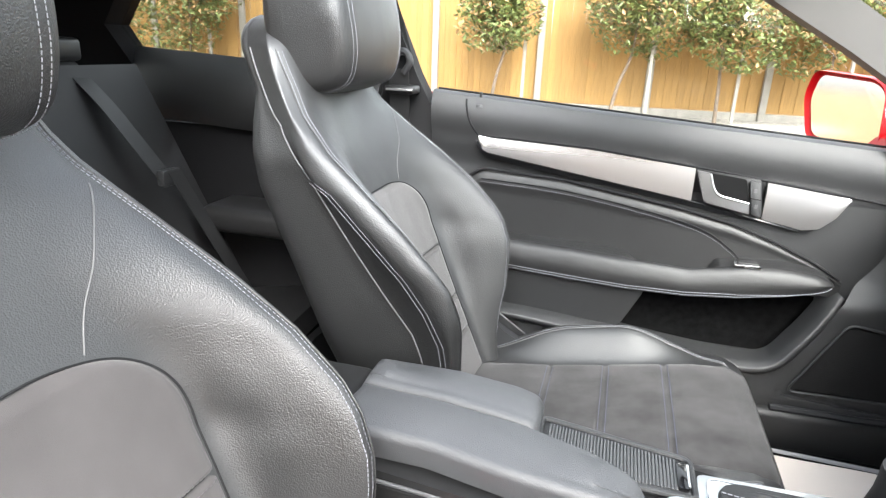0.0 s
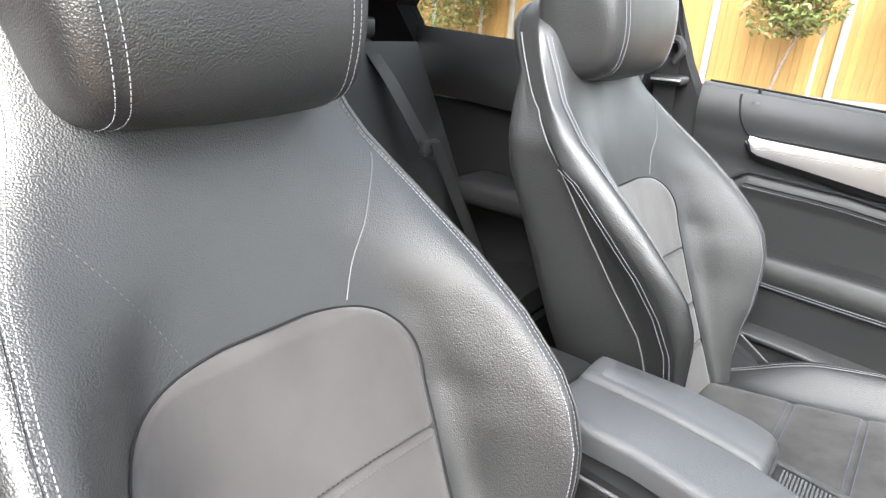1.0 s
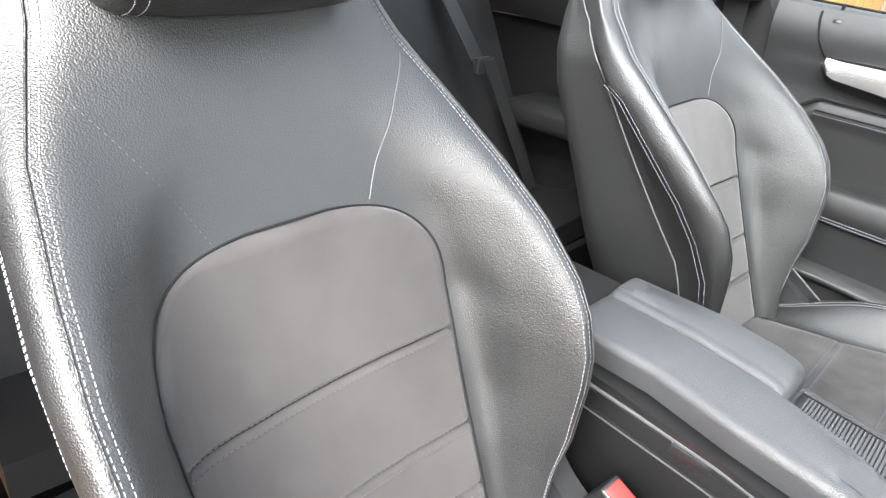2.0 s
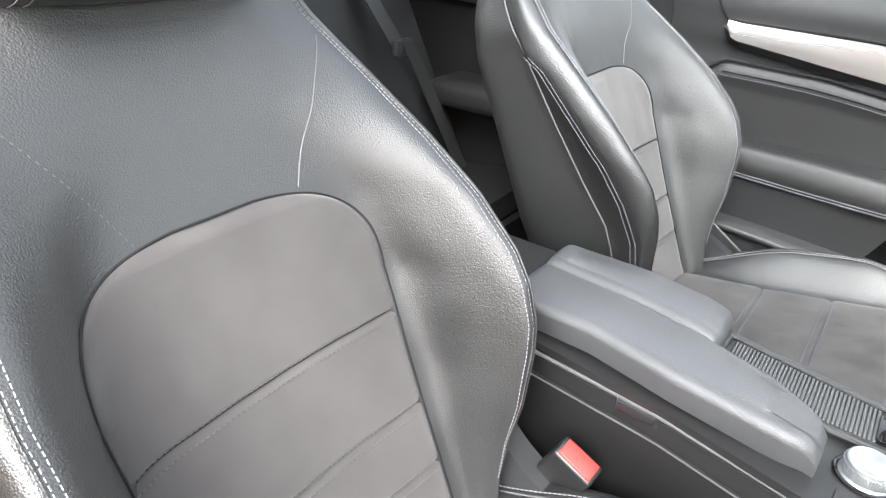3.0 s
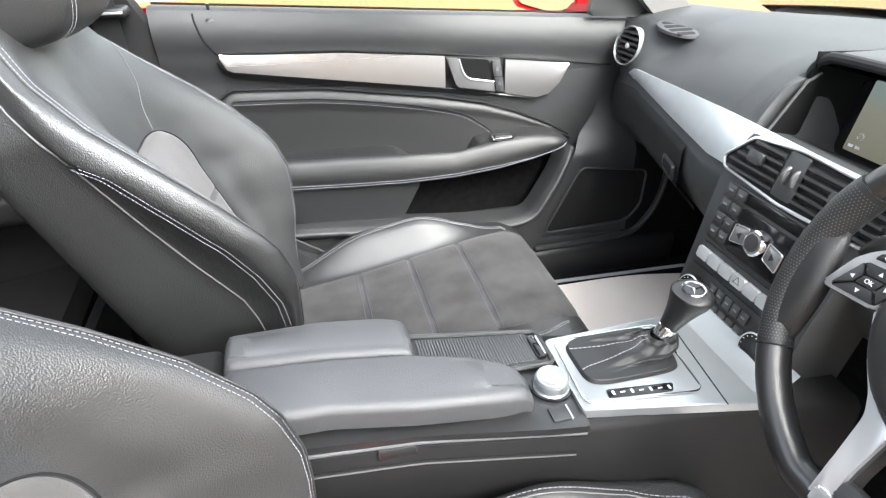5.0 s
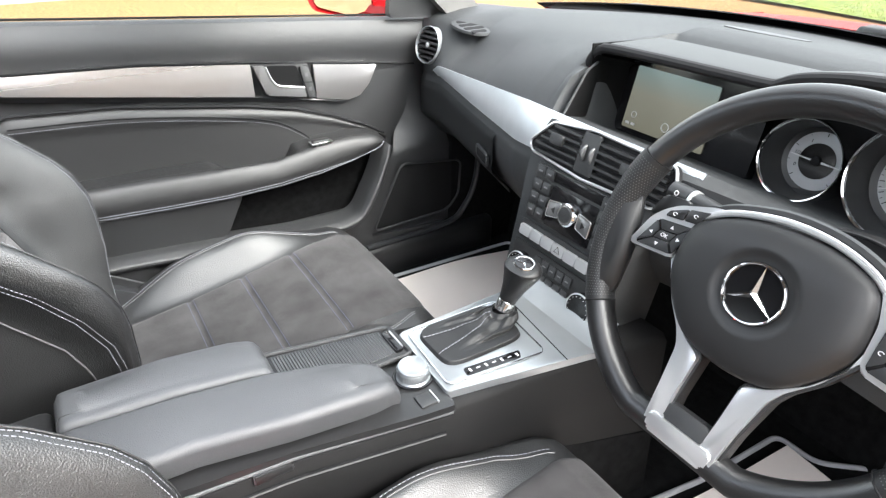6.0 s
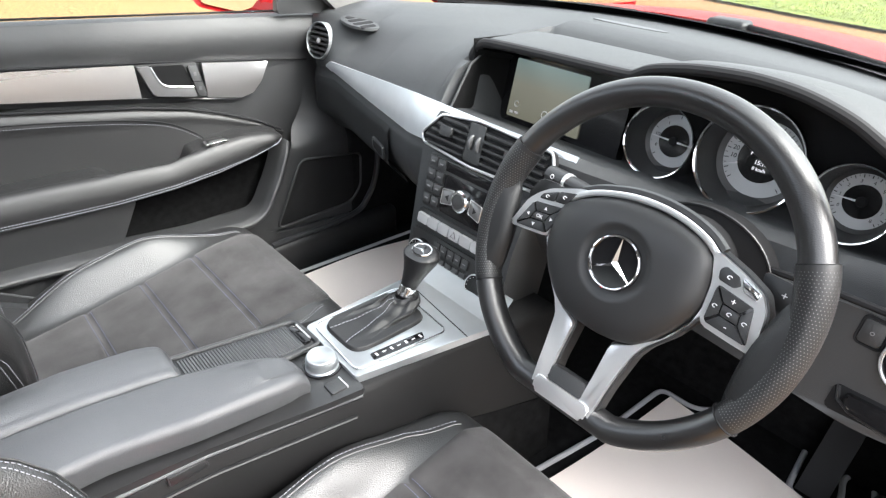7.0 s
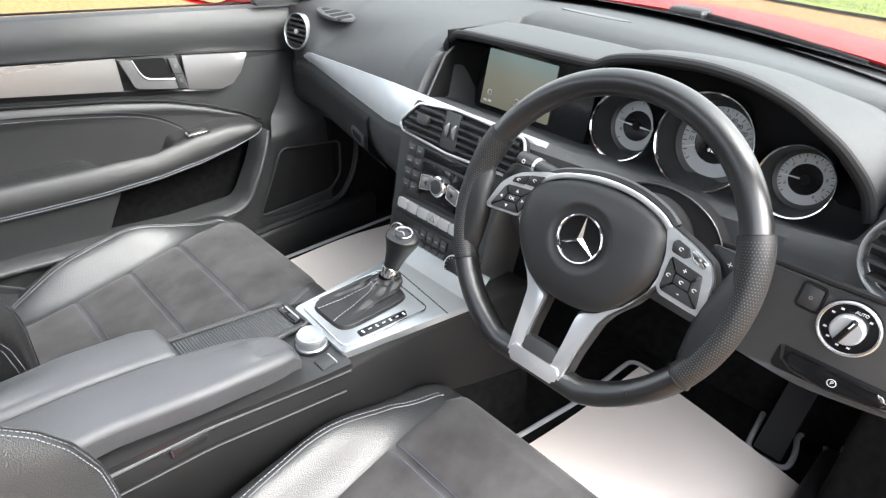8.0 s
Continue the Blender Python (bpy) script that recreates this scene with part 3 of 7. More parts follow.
# ---- seats ----
ZK = [0.44, 0.50, 0.55, 0.60, 0.667, 0.70, 0.74, 0.77, 0.82, 0.87, 0.925, 0.975, 1.0, 1.04, 1.08, 1.10, 1.115, 1.122]
WK = [0.185, 0.19, 0.195, 0.203, 0.212, 0.217, 0.222, 0.226, 0.224, 0.215, 0.200, 0.176, 0.166, 0.155, 0.142, 0.128, 0.105, 0.07]
PK = [0.03, 0.05, 0.075, 0.105, 0.136, 0.147, 0.150, 0.142, 0.115, 0.077, 0.030, -0.002, -0.008, -0.012, -0.014, -0.016, -0.018, -0.02]
XR_Z, XR = [0.44, 0.576, 0.724, 0.861, 0.964, 1.061, 1.11, 1.136], [-0.19, -0.242, -0.305, -0.366, -0.385, -0.39, -0.385, -0.375]
XH_Z, XH = [0.44, 0.597, 0.621, 0.654, 0.716, 0.795, 0.865, 0.897, 0.952, 1.04, 1.10, 1.136], [-0.08, -0.083, -0.090, -0.104, -0.153, -0.211, -0.259, -0.281, -0.326, -0.360, -0.372, -0.374]
XS_Z, XS = [0.44, 0.604, 0.649, 0.704, 0.757, 0.816, 0.869, 0.888, 0.955, 1.03, 1.136], [-0.045, -0.044, -0.050, -0.074, -0.110, -0.169, -0.228, -0.264, -0.308, -0.34, -0.362]


def seat_section(z):
    """Half outline of the backrest at a height, from the middle of its front round to the middle of its back: (across, forward)."""
    w, p = lerp(ZK, WK, z), lerp(ZK, PK, z)
    x0 = 0.14 - 0.44 * z
    xr, xh, xs = lerp(XR_Z, XR, z), lerp(XH_Z, XH, z), lerp(XS_Z, XS, z)
    e = min(lerp([0.74, 0.82, 0.90, 1.0], [0.150, 0.128, 0.090, 0.08], z), w * 0.72)
    q = max(p, 0.0)
    ridge = x0 + p
    xs, xh = min(xs, ridge - 0.03), min(xh, ridge - 0.055)
    xr = min(xr, xh - 0.02)
    hw = min(w - 0.012, 0.192)
    wi = w - 0.0125 * smooth(1.09, 1.0, z)
    return [(0, x0 - 0.006), (e * 0.5, x0 - 0.003), (e, x0 + 0.003 + q * 0.05), (e + (wi - e) * 0.45, x0 + p * lerp([0.70, 0.80], [0.50, 0.42], z) + 0.004), (e + (wi - e) * 0.80, x0 + p * lerp([0.70, 0.80], [0.88, 0.84], z) + 0.002), (wi, ridge - 0.006),
            ((w + wi) / 2 + 0.004, ridge - 0.013), (w + 0.003, (xs + ridge) / 2 - 0.003), (w - 0.001, xs), (hw, xh), (hw - 0.004, xh * 0.6 + xr * 0.4), (hw * 0.93, xr), (hw * 0.6, xr - 0.028), (0, xr - 0.036)]


def seat_ring(z, per=4):
    half = [(p.x, p.y) for p in spline([(a, b, 0) for a, b in seat_section(z)], per)]
    if z > 1.06:
        k = math.sqrt(max(0.03, 1 - ((z - 1.06) / 0.064) ** 2))
        mid = half[0][1] * 0.4 + half[-1][1] * 0.6
        half = [(u * (0.35 + 0.65 * k), mid + (x - mid) * (0.2 + 0.8 * k)) for u, x in half]
    pts = [(x, -u, z) for u, x in half] + [(x, u, z) for u, x in half[-2:0:-1]]
    return pts


def seat_x(u, z):
    half = [(p.x, p.y) for p in spline([(a, b, 0) for a, b in seat_section(z)[:6]], 6)]
    return lerp([h[0] for h in half], [h[1] for h in half], abs(u))


def cushion_z(x, u):
    zc = lerp([-0.16, -0.05, 0.1, 0.25, 0.36, 0.42, 0.455, 0.475, 0.485], [0.425, 0.432, 0.452, 0.478, 0.498, 0.503, 0.492, 0.465, 0.42], x)
    b = smooth(0.150, 0.215, abs(u)) * (1 - smooth(0.22, 0.40, x)) * smooth(-0.10, 0.12, x)
    drop = 0.03 * smooth(0.225, 0.25, abs(u))
    return zc + 0.062 * b - drop + 0.006 * (1 - (u / 0.25) ** 2)


def cushion_half(x):
    return lerp([-0.16, 0.0, 0.2, 0.35, 0.44, 0.485], [0.225, 0.235, 0.25, 0.240, 0.208, 0.178], x)


def car_seat(label):
    t = thing("bucket_seat", (0, 0, 0.26), label, "car seat", "front seats")
    zs = list(np.linspace(0.44, 1.0, 44)) + list(np.linspace(1.01, 1.122, 16))
    back = part("backrest", loft([seat_ring(z) for z in zs]), LEATHER, t, "black grained leather backrest with raised side bolsters", sharp=1.2)
    # suede insert
    ribs = (0.695, 0.595, 0.528)

    def ins_half(z):
        k = max(0.0, min(1.0, (z - 0.745) / 0.092))
        return lerp([0.45, 0.60, 0.70, 0.76], [0.137, 0.144, 0.150, 0.152], z) * max(0.02, 1 - k ** 3.0) ** (1 / 3.0)

    def insert(u, v):
        z = 0.45 + 0.386 * v
        h = ins_half(z)
        y = (2 * u - 1) * h - 0.009
        edge = 1 - abs(2 * u - 1) ** 30
        top = 1 - smooth(0.822, 0.838, z)
        rib = sum(math.exp(-((z - r) / 0.0032) ** 2) for r in ribs)
        return (seat_x(y, z) - 0.004 + 0.011 * edge * top ** 0.5 - 0.006 * rib, y, z)
    ins = part("suede_insert", grid(insert, 96, 240), SUEDE, back, "grey suede centre panel with stitched ribs", sharp=2)
    for r in ribs:
        h = ins_half(r) - 0.002
        # Dark line laid in the rib to paint the groove's shade.
        part("rib_groove", tube([V(insert(u, (r - 0.45) / 0.386)) + V((0.0004, 0, 0)) for u in np.linspace(0.02, 0.98, 30)], 0.0009, 5), DARK, back)
        for dz in (0.005, -0.005):
            line = [(insert(0.5 + (y + 0.009) / (2 * ins_half(r + dz)), (r + dz - 0.45) / 0.386)[0] + 0.0012, y, r + dz) for y in np.linspace(-h - 0.008, h - 0.010, 30)]
            part("rib_stitching", stitch(line, 0.0035, 0.002, 0.0004), SEAM, back)
    outline = [(-ins_half(z), z) for z in list(np.linspace(0.46, 0.76, 30)) + [0.76 + 0.0765 * math.sin(q) for q in np.linspace(0.05, 1.57, 30)]]
    outline = outline + [(-a, z) for a, z in outline[::-1]]
    # No piping here: a thin dark line paints the shade of the crease.
    part("insert_piping", tube([(seat_x(a - 0.009, z) + 0.0005, a - 0.009, z) for a, z in outline], 0.0012, 6), DARK, back)
    for s in (1, -1):
        # shoulder seam
        pts = spline([(0.153, 0.960, 0), (0.129, 0.925, 0), (0.099, 0.875, 0), (0.080, 0.836, 0)], 8)
        line = [(seat_x(p.x, p.y) + 0.0003, s * p.x, p.y) for p in pts]
        if s > 0:
            part("shoulder_seam", tube(line, 0.0009, 6), SEAM, back)
        else:
            part("shoulder_seam", stitch(line, 0.0022, 0.004, 0.0004), PALE_SEAM, back)
        # double row along the ridge
        for k in (1, 2):
            line = []
            for z in np.linspace(0.50, 1.07, 90):
                sec = seat_section(z)
                u = sec[5][0] + 0.0035 - 0.0052 * k
                line.append((seat_x(u, z) + 0.0008, s * u, z))
            part("stitching", stitch(line, 0.0034, 0.0018, 0.00048), THREAD, back, "pale stitching")
        ridge = [(seat_section(z)[5][1] + 0.0015, s * (seat_section(z)[5][0] + 0.001), z) for z in np.linspace(0.50, 1.07, 60)]
        part("ridge_seam", tube(ridge, 0.0009, 6), LEATHER, back)
        # second double row on the bolster's side
        for k in (0, 1):
            line = [(lerp(XS_Z, XS, z) - 0.006 + 0.008 * k, s * (seat_section(z)[8][0] + 0.003), z) for z in np.linspace(0.50, 0.885, 50)]
            part("stitching", stitch(line, 0.0036, 0.0016, 0.00045), THREAD, back, "pale stitching")
    # edge of the hard back shell
    for s in (1, -1):
        edge = [(seat_section(z)[9][1], s * (seat_section(z)[9][0] + 0.002), z) for z in np.linspace(0.47, 1.07, 50)]
        part("shell_edge", tube(edge, 0.0014, 6), SEAM, back)
        hook = [(lerp(XH_Z, XH, 0.884) + 0.002, s * 0.1945, 0.884), (lerp(XH_Z, XH, 0.884) + 0.018, s * 0.199, 0.879), (lerp(XH_Z, XH, 0.884) + 0.038, s * 0.204, 0.868)]
        part("trim_tab", tube(spline(hook, 6), 0.0035, 6), HARD_PLASTIC, back)

    # headrest: a wrapped middle with a side panel at each end
    sec = spline([(-0.290, 1.002, 0), (-0.246, 1.020, 0), (-0.231, 1.058, 0), (-0.232, 1.11, 0), (-0.247, 1.18, 0), (-0.272, 1.235, 0), (-0.312, 1.252, 0), (-0.356, 1.228, 0), (-0.376, 1.16, 0), (-0.374, 1.08, 0), (-0.362, 1.03, 0), (-0.336, 1.003, 0)], 5, closed=True)

    def head_ring(y, k):
        out = []
        for p in sec:
            x, z = -0.303 + (p.x + 0.303) * k, 1.126 + (p.y - 1.126) * (0.3 + 0.7 * k)
            w = lerp([0.99, 1.03, 1.12, 1.26], [0.86, 0.93, 1.0, 0.97], z)
            crown = -0.010 * (y / 0.125) ** 2
            out.append(V((x + crown, y * w, z + 0.006 * (y / 0.125) ** 2 * (1.1 - z) * 4)))
        return out
    ks = [(0.0, 1.0), (0.03, 1.0), (0.06, 0.998), (0.085, 0.992), (0.098, 0.985), (0.102, 0.974), (0.106, 0.982), (0.114, 0.965), (0.122, 0.92), (0.128, 0.83), (0.131, 0.68), (0.132, 0.4)]
    hr = part("headrest", loft([head_ring(-y, k) for y, k in ks[::-1]] + [head_ring(y, k) for y, k in ks[1:]]), LEATHER, t, "black leather headrest with stitched side panels", sharp=2)
    for s in (1, -1):
        for y, k in ((0.0975, 0.989), (0.1075, 0.985)):
            line = [V((-0.303 + (p.x + 0.303) * 1.006, p.y, 1.126 + (p.z - 1.126) * 1.006)) for p in head_ring(s * y, k)]
            part("stitching", stitch(line + line[:1], 0.0034, 0.0016, 0.00042), THREAD, hr, "pale stitching")

    # cushion
    def cush(u, v):
        x = -0.16 + 0.645 * v
        h = cushion_half(x)
        a = 2 * u - 1
        if abs(a) <= 0.86:
            y = a / 0.86 * h
            return (x, y, cushion_z(x, y))
        k = (abs(a) - 0.86) / 0.14
        return (x - 0.02 * k * smooth(0.4, 0.48, x), math.copysign(h - 0.012 * k + 0.006 * math.sin(k * 3.1), a), cushion_z(x, h) - 0.13 * k)
    cu = part("cushion", grid(cush, 72, 60), LEATHER, t, "black leather seat cushion with raised side bolsters", sharp=2)
    part("cushion_front", solid(lambda u, v: (0.485 - 0.03 * v * v, (2 * u - 1) * (0.178 - 0.01 * v), lerp([0, 1], [0.422 - 0.03 * abs(2 * u - 1) ** 4, 0.31], v)), 20, 8, 0.01), LEATHER, cu)
    cribs = (0.09, 0.20, 0.31)

    def pad_half(x):
        return lerp([-0.15, 0.0, 0.2, 0.36, 0.43, 0.46], [0.14, 0.15, 0.158, 0.165, 0.168, 0.160], x)

    def pad(u, v):
        x = -0.15 + 0.61 * v
        y = (2 * u - 1) * pad_half(x)
        edge = 1 - abs(2 * u - 1) ** 24
        rib = sum(math.exp(-((x - r) / 0.005) ** 2) for r in cribs)
        return (x, y, cushion_z(x, y) - 0.003 + 0.009 * edge - 0.005 * rib)
    part("suede_pad", grid(pad, 80, 140), DARK_SUEDE, cu, "charcoal suede seat panel with stitched ribs", sharp=2)
    for r in cribs:
        for dx in (0.006, -0.006):
            line = [V(pad(u, (r + dx + 0.15) / 0.61)) + V((0, 0, 0.0005)) for u in np.linspace(0.03, 0.97, 30)]
            part("rib_stitching", stitch(line, 0.0035, 0.0018, 0.0005), BLUE_THREAD, cu)
    for s in (1, -1):
        line = [V((x, s * (cushion_half(x) - 0.028), cushion_z(x, cushion_half(x) - 0.028) + 0.001)) for x in np.linspace(-0.05, 0.43, 60)]
        part("stitching", stitch(line, 0.0046, 0.002, 0.0006), THREAD, cu)
        line = [V((x, s * (cushion_half(x) - 0.034), cushion_z(x, cushion_half(x) - 0.034))) for x in np.linspace(-0.05, 0.43, 60)]
        part("cushion_seam", tube(line, 0.0014, 5), SEAM, cu)
    part("seat_base", box(-0.20, 0.40, -0.20, 0.20, 0.29, 0.40, 0.02, 2), HARD_PLASTIC, t)
    for s in (1, -1):
        part("seat_rail", box(-0.26, 0.42, s * 0.17 - 0.02, s * 0.17 + 0.02, 0.262, 0.30, 0.004), HARD_PLASTIC, t)
        cover = round_poly([(-0.115, 0.545), (-0.075, 0.535), (-0.045, 0.500), (0.005, 0.470), (0.075, 0.448), (0.09, 0.40), (-0.15, 0.40)], [0.01, 0.012, 0.02, 0.02, 0.01, 0.01, 0.01])
        rc = part("recliner_cover", prism(cover, lambda a, b, d: V((a, s * (0.243 + d + 0.05 * (b - 0.46)), b)), 0.035, 0.006, 3), SHINY_PLASTIC, t, "glossy black recliner cover")
        rim = round_poly([(-0.06, 0.495), (-0.02, 0.468), (0.02, 0.455), (-0.01, 0.435), (-0.06, 0.445)], 0.012)
        part("cover_recess", prism(rim, lambda a, b, d: V((a, s * (0.2455 + d + 0.05 * (b - 0.46)), b)), 0.004, 0.0015), HARD_PLASTIC, rc)
    return t


seat = car_seat("black leather and grey suede driver's seat, backrest upright")
seat2 = copy_thing(seat, pose(0, 0.372, 0.26))
seat.matrix_basis = pose(0, -0.372, 0.26)
tagged(seat2, "black leather and grey suede passenger seat, empty")

# ---- passenger door ----
def belt(x):
    return 0.9704 - 0.0688 * x


STRIP_X = [-0.13, 0.113, 0.33, 0.62]
STRIP_TOP = [0.892, 0.883, 0.862, 0.827]
STRIP_LOW_X, STRIP_LOW = [-0.13, -0.127, -0.120, -0.108, 0.113, 0.351, 0.545, 0.62], [0.888, 0.876, 0.867, 0.861, 0.828, 0.793, 0.756, 0.745]


def panel_y(x, z):
    """The inner face of the door above its armrest."""
    b = belt(x)
    d = b - z
    y = 0.712 - 0.016 * math.sin(min(1.0, max(0.0, d / 0.09)) * math.pi) * 0.6
    return y + 0.012 * smooth(0.09, 0.16, d) + 0.006 * smooth(0.2, 0.3, d)


door = thing("passenger_door", (0.2, 0.75, 0.36), "black trimmed passenger door with a brushed aluminium strip, closed", "car door")


def upper(u, v):
    x = -0.245 + 1.10 * u
    z = belt(x) - 0.004 - (belt(x) - 0.80) * v
    return (x, panel_y(x, z), z)


part("upper_panel", grid(upper, 60, 16), SOFT_PLASTIC, door, sharp=2)
part("belt_top", solid(lambda u, v: (-0.245 + 1.10 * u, 0.712 + 0.03 * v, belt(-0.245 + 1.1 * u) - 0.004 + 0.006 * math.sin(v * 3.1)), 40, 6, 0.006), SOFT_PLASTIC, door)
part("window_frame", tube([(-0.285, 0.728, 0.955), (-0.318, 0.675, 1.13), (-0.352, 0.59, 1.31)], 0.013, 8), DARK, door, "black window frame")
part("window_seal", tube([(x, 0.742, belt(x) + 0.003) for x in np.linspace(-0.24, 0.85, 20)], 0.0025, 6), RUBBER, door)
part("outer_skin", solid(lambda u, v: (-0.27 + 1.13 * u, 0.775 + 0.05 * math.sin(v * 3), belt(-0.27 + 1.13 * u) - 0.01 - 0.60 * v), 12, 10, 0.004), RED, door)
bm = grid(lambda u, v: (-0.245 + 1.10 * u, 0.712 + 0.012 * math.sin(v * 3), 0.81 - 0.44 * v), 80, 45)
bmesh.ops.delete(bm, geom=[f for f in bm.faces if 0.20 < f.calc_center_median().x < 0.60 and 0.47 < f.calc_center_median().z < 0.61], context="FACES")
part("lower_panel", bm, SOFT_PLASTIC, door, sharp=2)
# seam that runs up to the belt behind the lock pin
seam = spline([(-0.165, 0.705, 0.972), (-0.163, 0.700, 0.955), (-0.152, 0.697, 0.92), (-0.128, 0.696, 0.888), (-0.098, 0.698, 0.860)], 8)
part("panel_gap", tube([(p.x, panel_y(p.x, p.z) - 0.0005, p.z) for p in seam], 0.0022, 6), DARK, door)
pin = part("lock_pin", turned((-0.135, 0.716, 0.955), (0, 0, 1), [(0.007, 0), (0.007, 0.006), (0.0035, 0.010), (0.0032, 0.028), (0.004, 0.03), (0.0035, 0.033)], 12), HARD_PLASTIC, door)
part("pin_collar", turned((-0.135, 0.716, 0.956), (0, 0, 1), [(0.014, 0), (0.012, 0.005), (0.006, 0.008)], 16), SOFT_PLASTIC, door)

# aluminium strip with the handle's gap
def strip_bm(x0, x1, tip=False):
    def fn(u, v):
        x = x0 + (x1 - x0) * u
        t, lo = lerp(STRIP_X, STRIP_TOP, x), lerp(STRIP_LOW_X, STRIP_LOW, x)
        if tip:
            lo = max(lo, lerp([0.43, 0.545, 0.575, 0.60, 0.62], [0.776, 0.756, 0.762, 0.786, 0.824], x))
        z = t + (lo - t) * v
        return (x, 0.697 - 0.0012 * math.sin(v * math.pi) + 0.004 * (1 - v), z)
    return solid(fn, 40, 8, 0.008)


part("aluminium_strip", strip_bm(-0.13, 0.328), ALU, door, "brushed aluminium trim strip")
part("aluminium_strip", strip_bm(0.468, 0.62, True), ALU, door, "brushed aluminium trim strip")
part("strip_border", solid(lambda u, v: (-0.135 + 0.675 * u, 0.7005 + 0.010 * v, lerp(STRIP_LOW_X, STRIP_LOW, -0.135 + 0.675 * u) - 0.002 - 0.011 * v * (1 - 0.9 * smooth(0.72, 1.0, u))), 60, 4, 0.003), SHINY_PLASTIC, door, "dark border under the strip")
part("strip_gap", tube([(x, panel_y(x, lerp(STRIP_X + [0.73], STRIP_TOP + [0.812], x)) - 0.001, lerp(STRIP_X + [0.73], STRIP_TOP + [0.812], x) + 0.002) for x in np.linspace(-0.13, 0.73, 40)], 0.0022, 6), DARK, door)
part("border_gap", tube([(x, panel_y(x, lerp(STRIP_LOW_X, STRIP_LOW, x) - 0.014) - 0.002, lerp(STRIP_LOW_X, STRIP_LOW, x) - 0.0145) for x in np.linspace(-0.125, 0.545, 40)], 0.0025, 6), DARK, door)
# pull handle
bez = round_poly([(0.328, 0.862), (0.453, 0.851), (0.468, 0.774), (0.352, 0.796)], 0.004)


def on_door(a, b, d):
    return V((a, 0.694 - d, b))


hb = part("handle_surround", prism(bez, on_door, 0.006, 0.001), HARD_PLASTIC, door)
# Flat near-black plate, not cut in; stands in for the hollow's shade.
part("handle_recess", prism(round_poly([(0.354, 0.857), (0.426, 0.850), (0.439, 0.802), (0.366, 0.812)], 0.006), lambda a, b, d: V((a, 0.6930 - d, b)), 0.002), SHADE_AND_JOINT, hb, "flat black plate standing in for the shaded hollow behind the pull")
grip = round_poly([(0.330, 0.861), (0.357, 0.8575), (0.367, 0.829), (0.380, 0.8145), (0.437, 0.8035), (0.441, 0.7805), (0.353, 0.797)], [0.003, 0.004, 0.012, 0.012, 0.003, 0.002, 0.004])
part("handle_lever", prism(grip, lambda a, b, d: V((a, 0.684 - d, b)), 0.007, 0.003, 3), LEVER, door, "satin silver door pull")
edge = spline([(0.357, 0.6835, 0.8570), (0.367, 0.682, 0.829), (0.380, 0.682, 0.8150), (0.405, 0.682, 0.8095), (0.437, 0.6835, 0.8035)], 8)
part("lever_edge", tube(edge, 0.0016, 8), SATIN, door, "polished edge of the pull")
keys = part("lock_switch", prism(round_poly([(0.432, 0.848), (0.451, 0.846), (0.464, 0.777), (0.446, 0.780)], 0.003), lambda a, b, d: V((a, 0.687 - d, b)), 0.004, 0.001), SOFT_PLASTIC, hb, "black door lock switch")
part("switch_joint", tube([(0.4385, 0.6865, 0.8135), (0.4580, 0.6865, 0.8115)], 0.0008, 5), SHADE_AND_JOINT, keys)
for z in (0.829, 0.797):
    a = 0.4420 + (0.846 - z) * 0.19
    part("switch_mark", prism([(a - 0.003, z - 0.004), (a + 0.003, z - 0.004), (a + 0.003, z + 0.004), (a - 0.003, z + 0.004)], lambda a, b, d: V((a, 0.6864 - d, b)), 0.0005), SEAM, keys)

# padded inset with its stitched edge
INS_X, INS_TOP = [-0.16, -0.12, 0.063, 0.31, 0.42, 0.502, 0.58, 0.635, 0.66], [0.795, 0.822, 0.812, 0.775, 0.752, 0.724, 0.69, 0.658, 0.64]


def inset(u, v):
    x = -0.16 + 0.80 * u
    t = lerp(INS_X, INS_TOP, x)
    z = t - (t - 0.62) * v
    return (x, 0.708 - 0.012 * math.sin(min(v * 8, 1.57)) + 0.006 * smooth(0.1, 0.25, v), z)


part("padded_inset", grid(inset, 60, 24), DOOR_LEATHER, door, sharp=2)
part("inset_edge", tube([(x, 0.700, lerp(INS_X, INS_TOP, x) + 0.001) for x in np.linspace(-0.155, 0.635, 60)], 0.0028, 6), DARK, door)
curve = spline([(-0.12, 0.694, 0.800), (0.063, 0.6935, 0.79), (0.25, 0.6935, 0.762), (0.36, 0.695, 0.735), (0.42, 0.696, 0.70), (0.445, 0.69, 0.676)], 8)
part("inset_seam", tube([p + V((0, 0.004, 0)) for p in curve], 0.0014, 6), DARK, door)
part("inset_stitching", stitch([p + V((0, -0.001, -0.006)) for p in curve], 0.0035, 0.0018, 0.0004), THREAD, door)

# armrest
ARM_X = [-0.26, -0.05, 0.10, 0.22, 0.34, 0.44, 0.52, 0.58, 0.60, 0.612]
ARM_TOP = [0.676, 0.676, 0.674, 0.668, 0.662, 0.680, 0.684, 0.678, 0.672, 0.664]
ARM_LOW = [0.615, 0.612, 0.606, 0.602, 0.604, 0.614, 0.630, 0.646, 0.652, 0.658]
ARM_OUT = [0.648, 0.638, 0.632, 0.630, 0.630, 0.630, 0.632, 0.636, 0.642, 0.652]


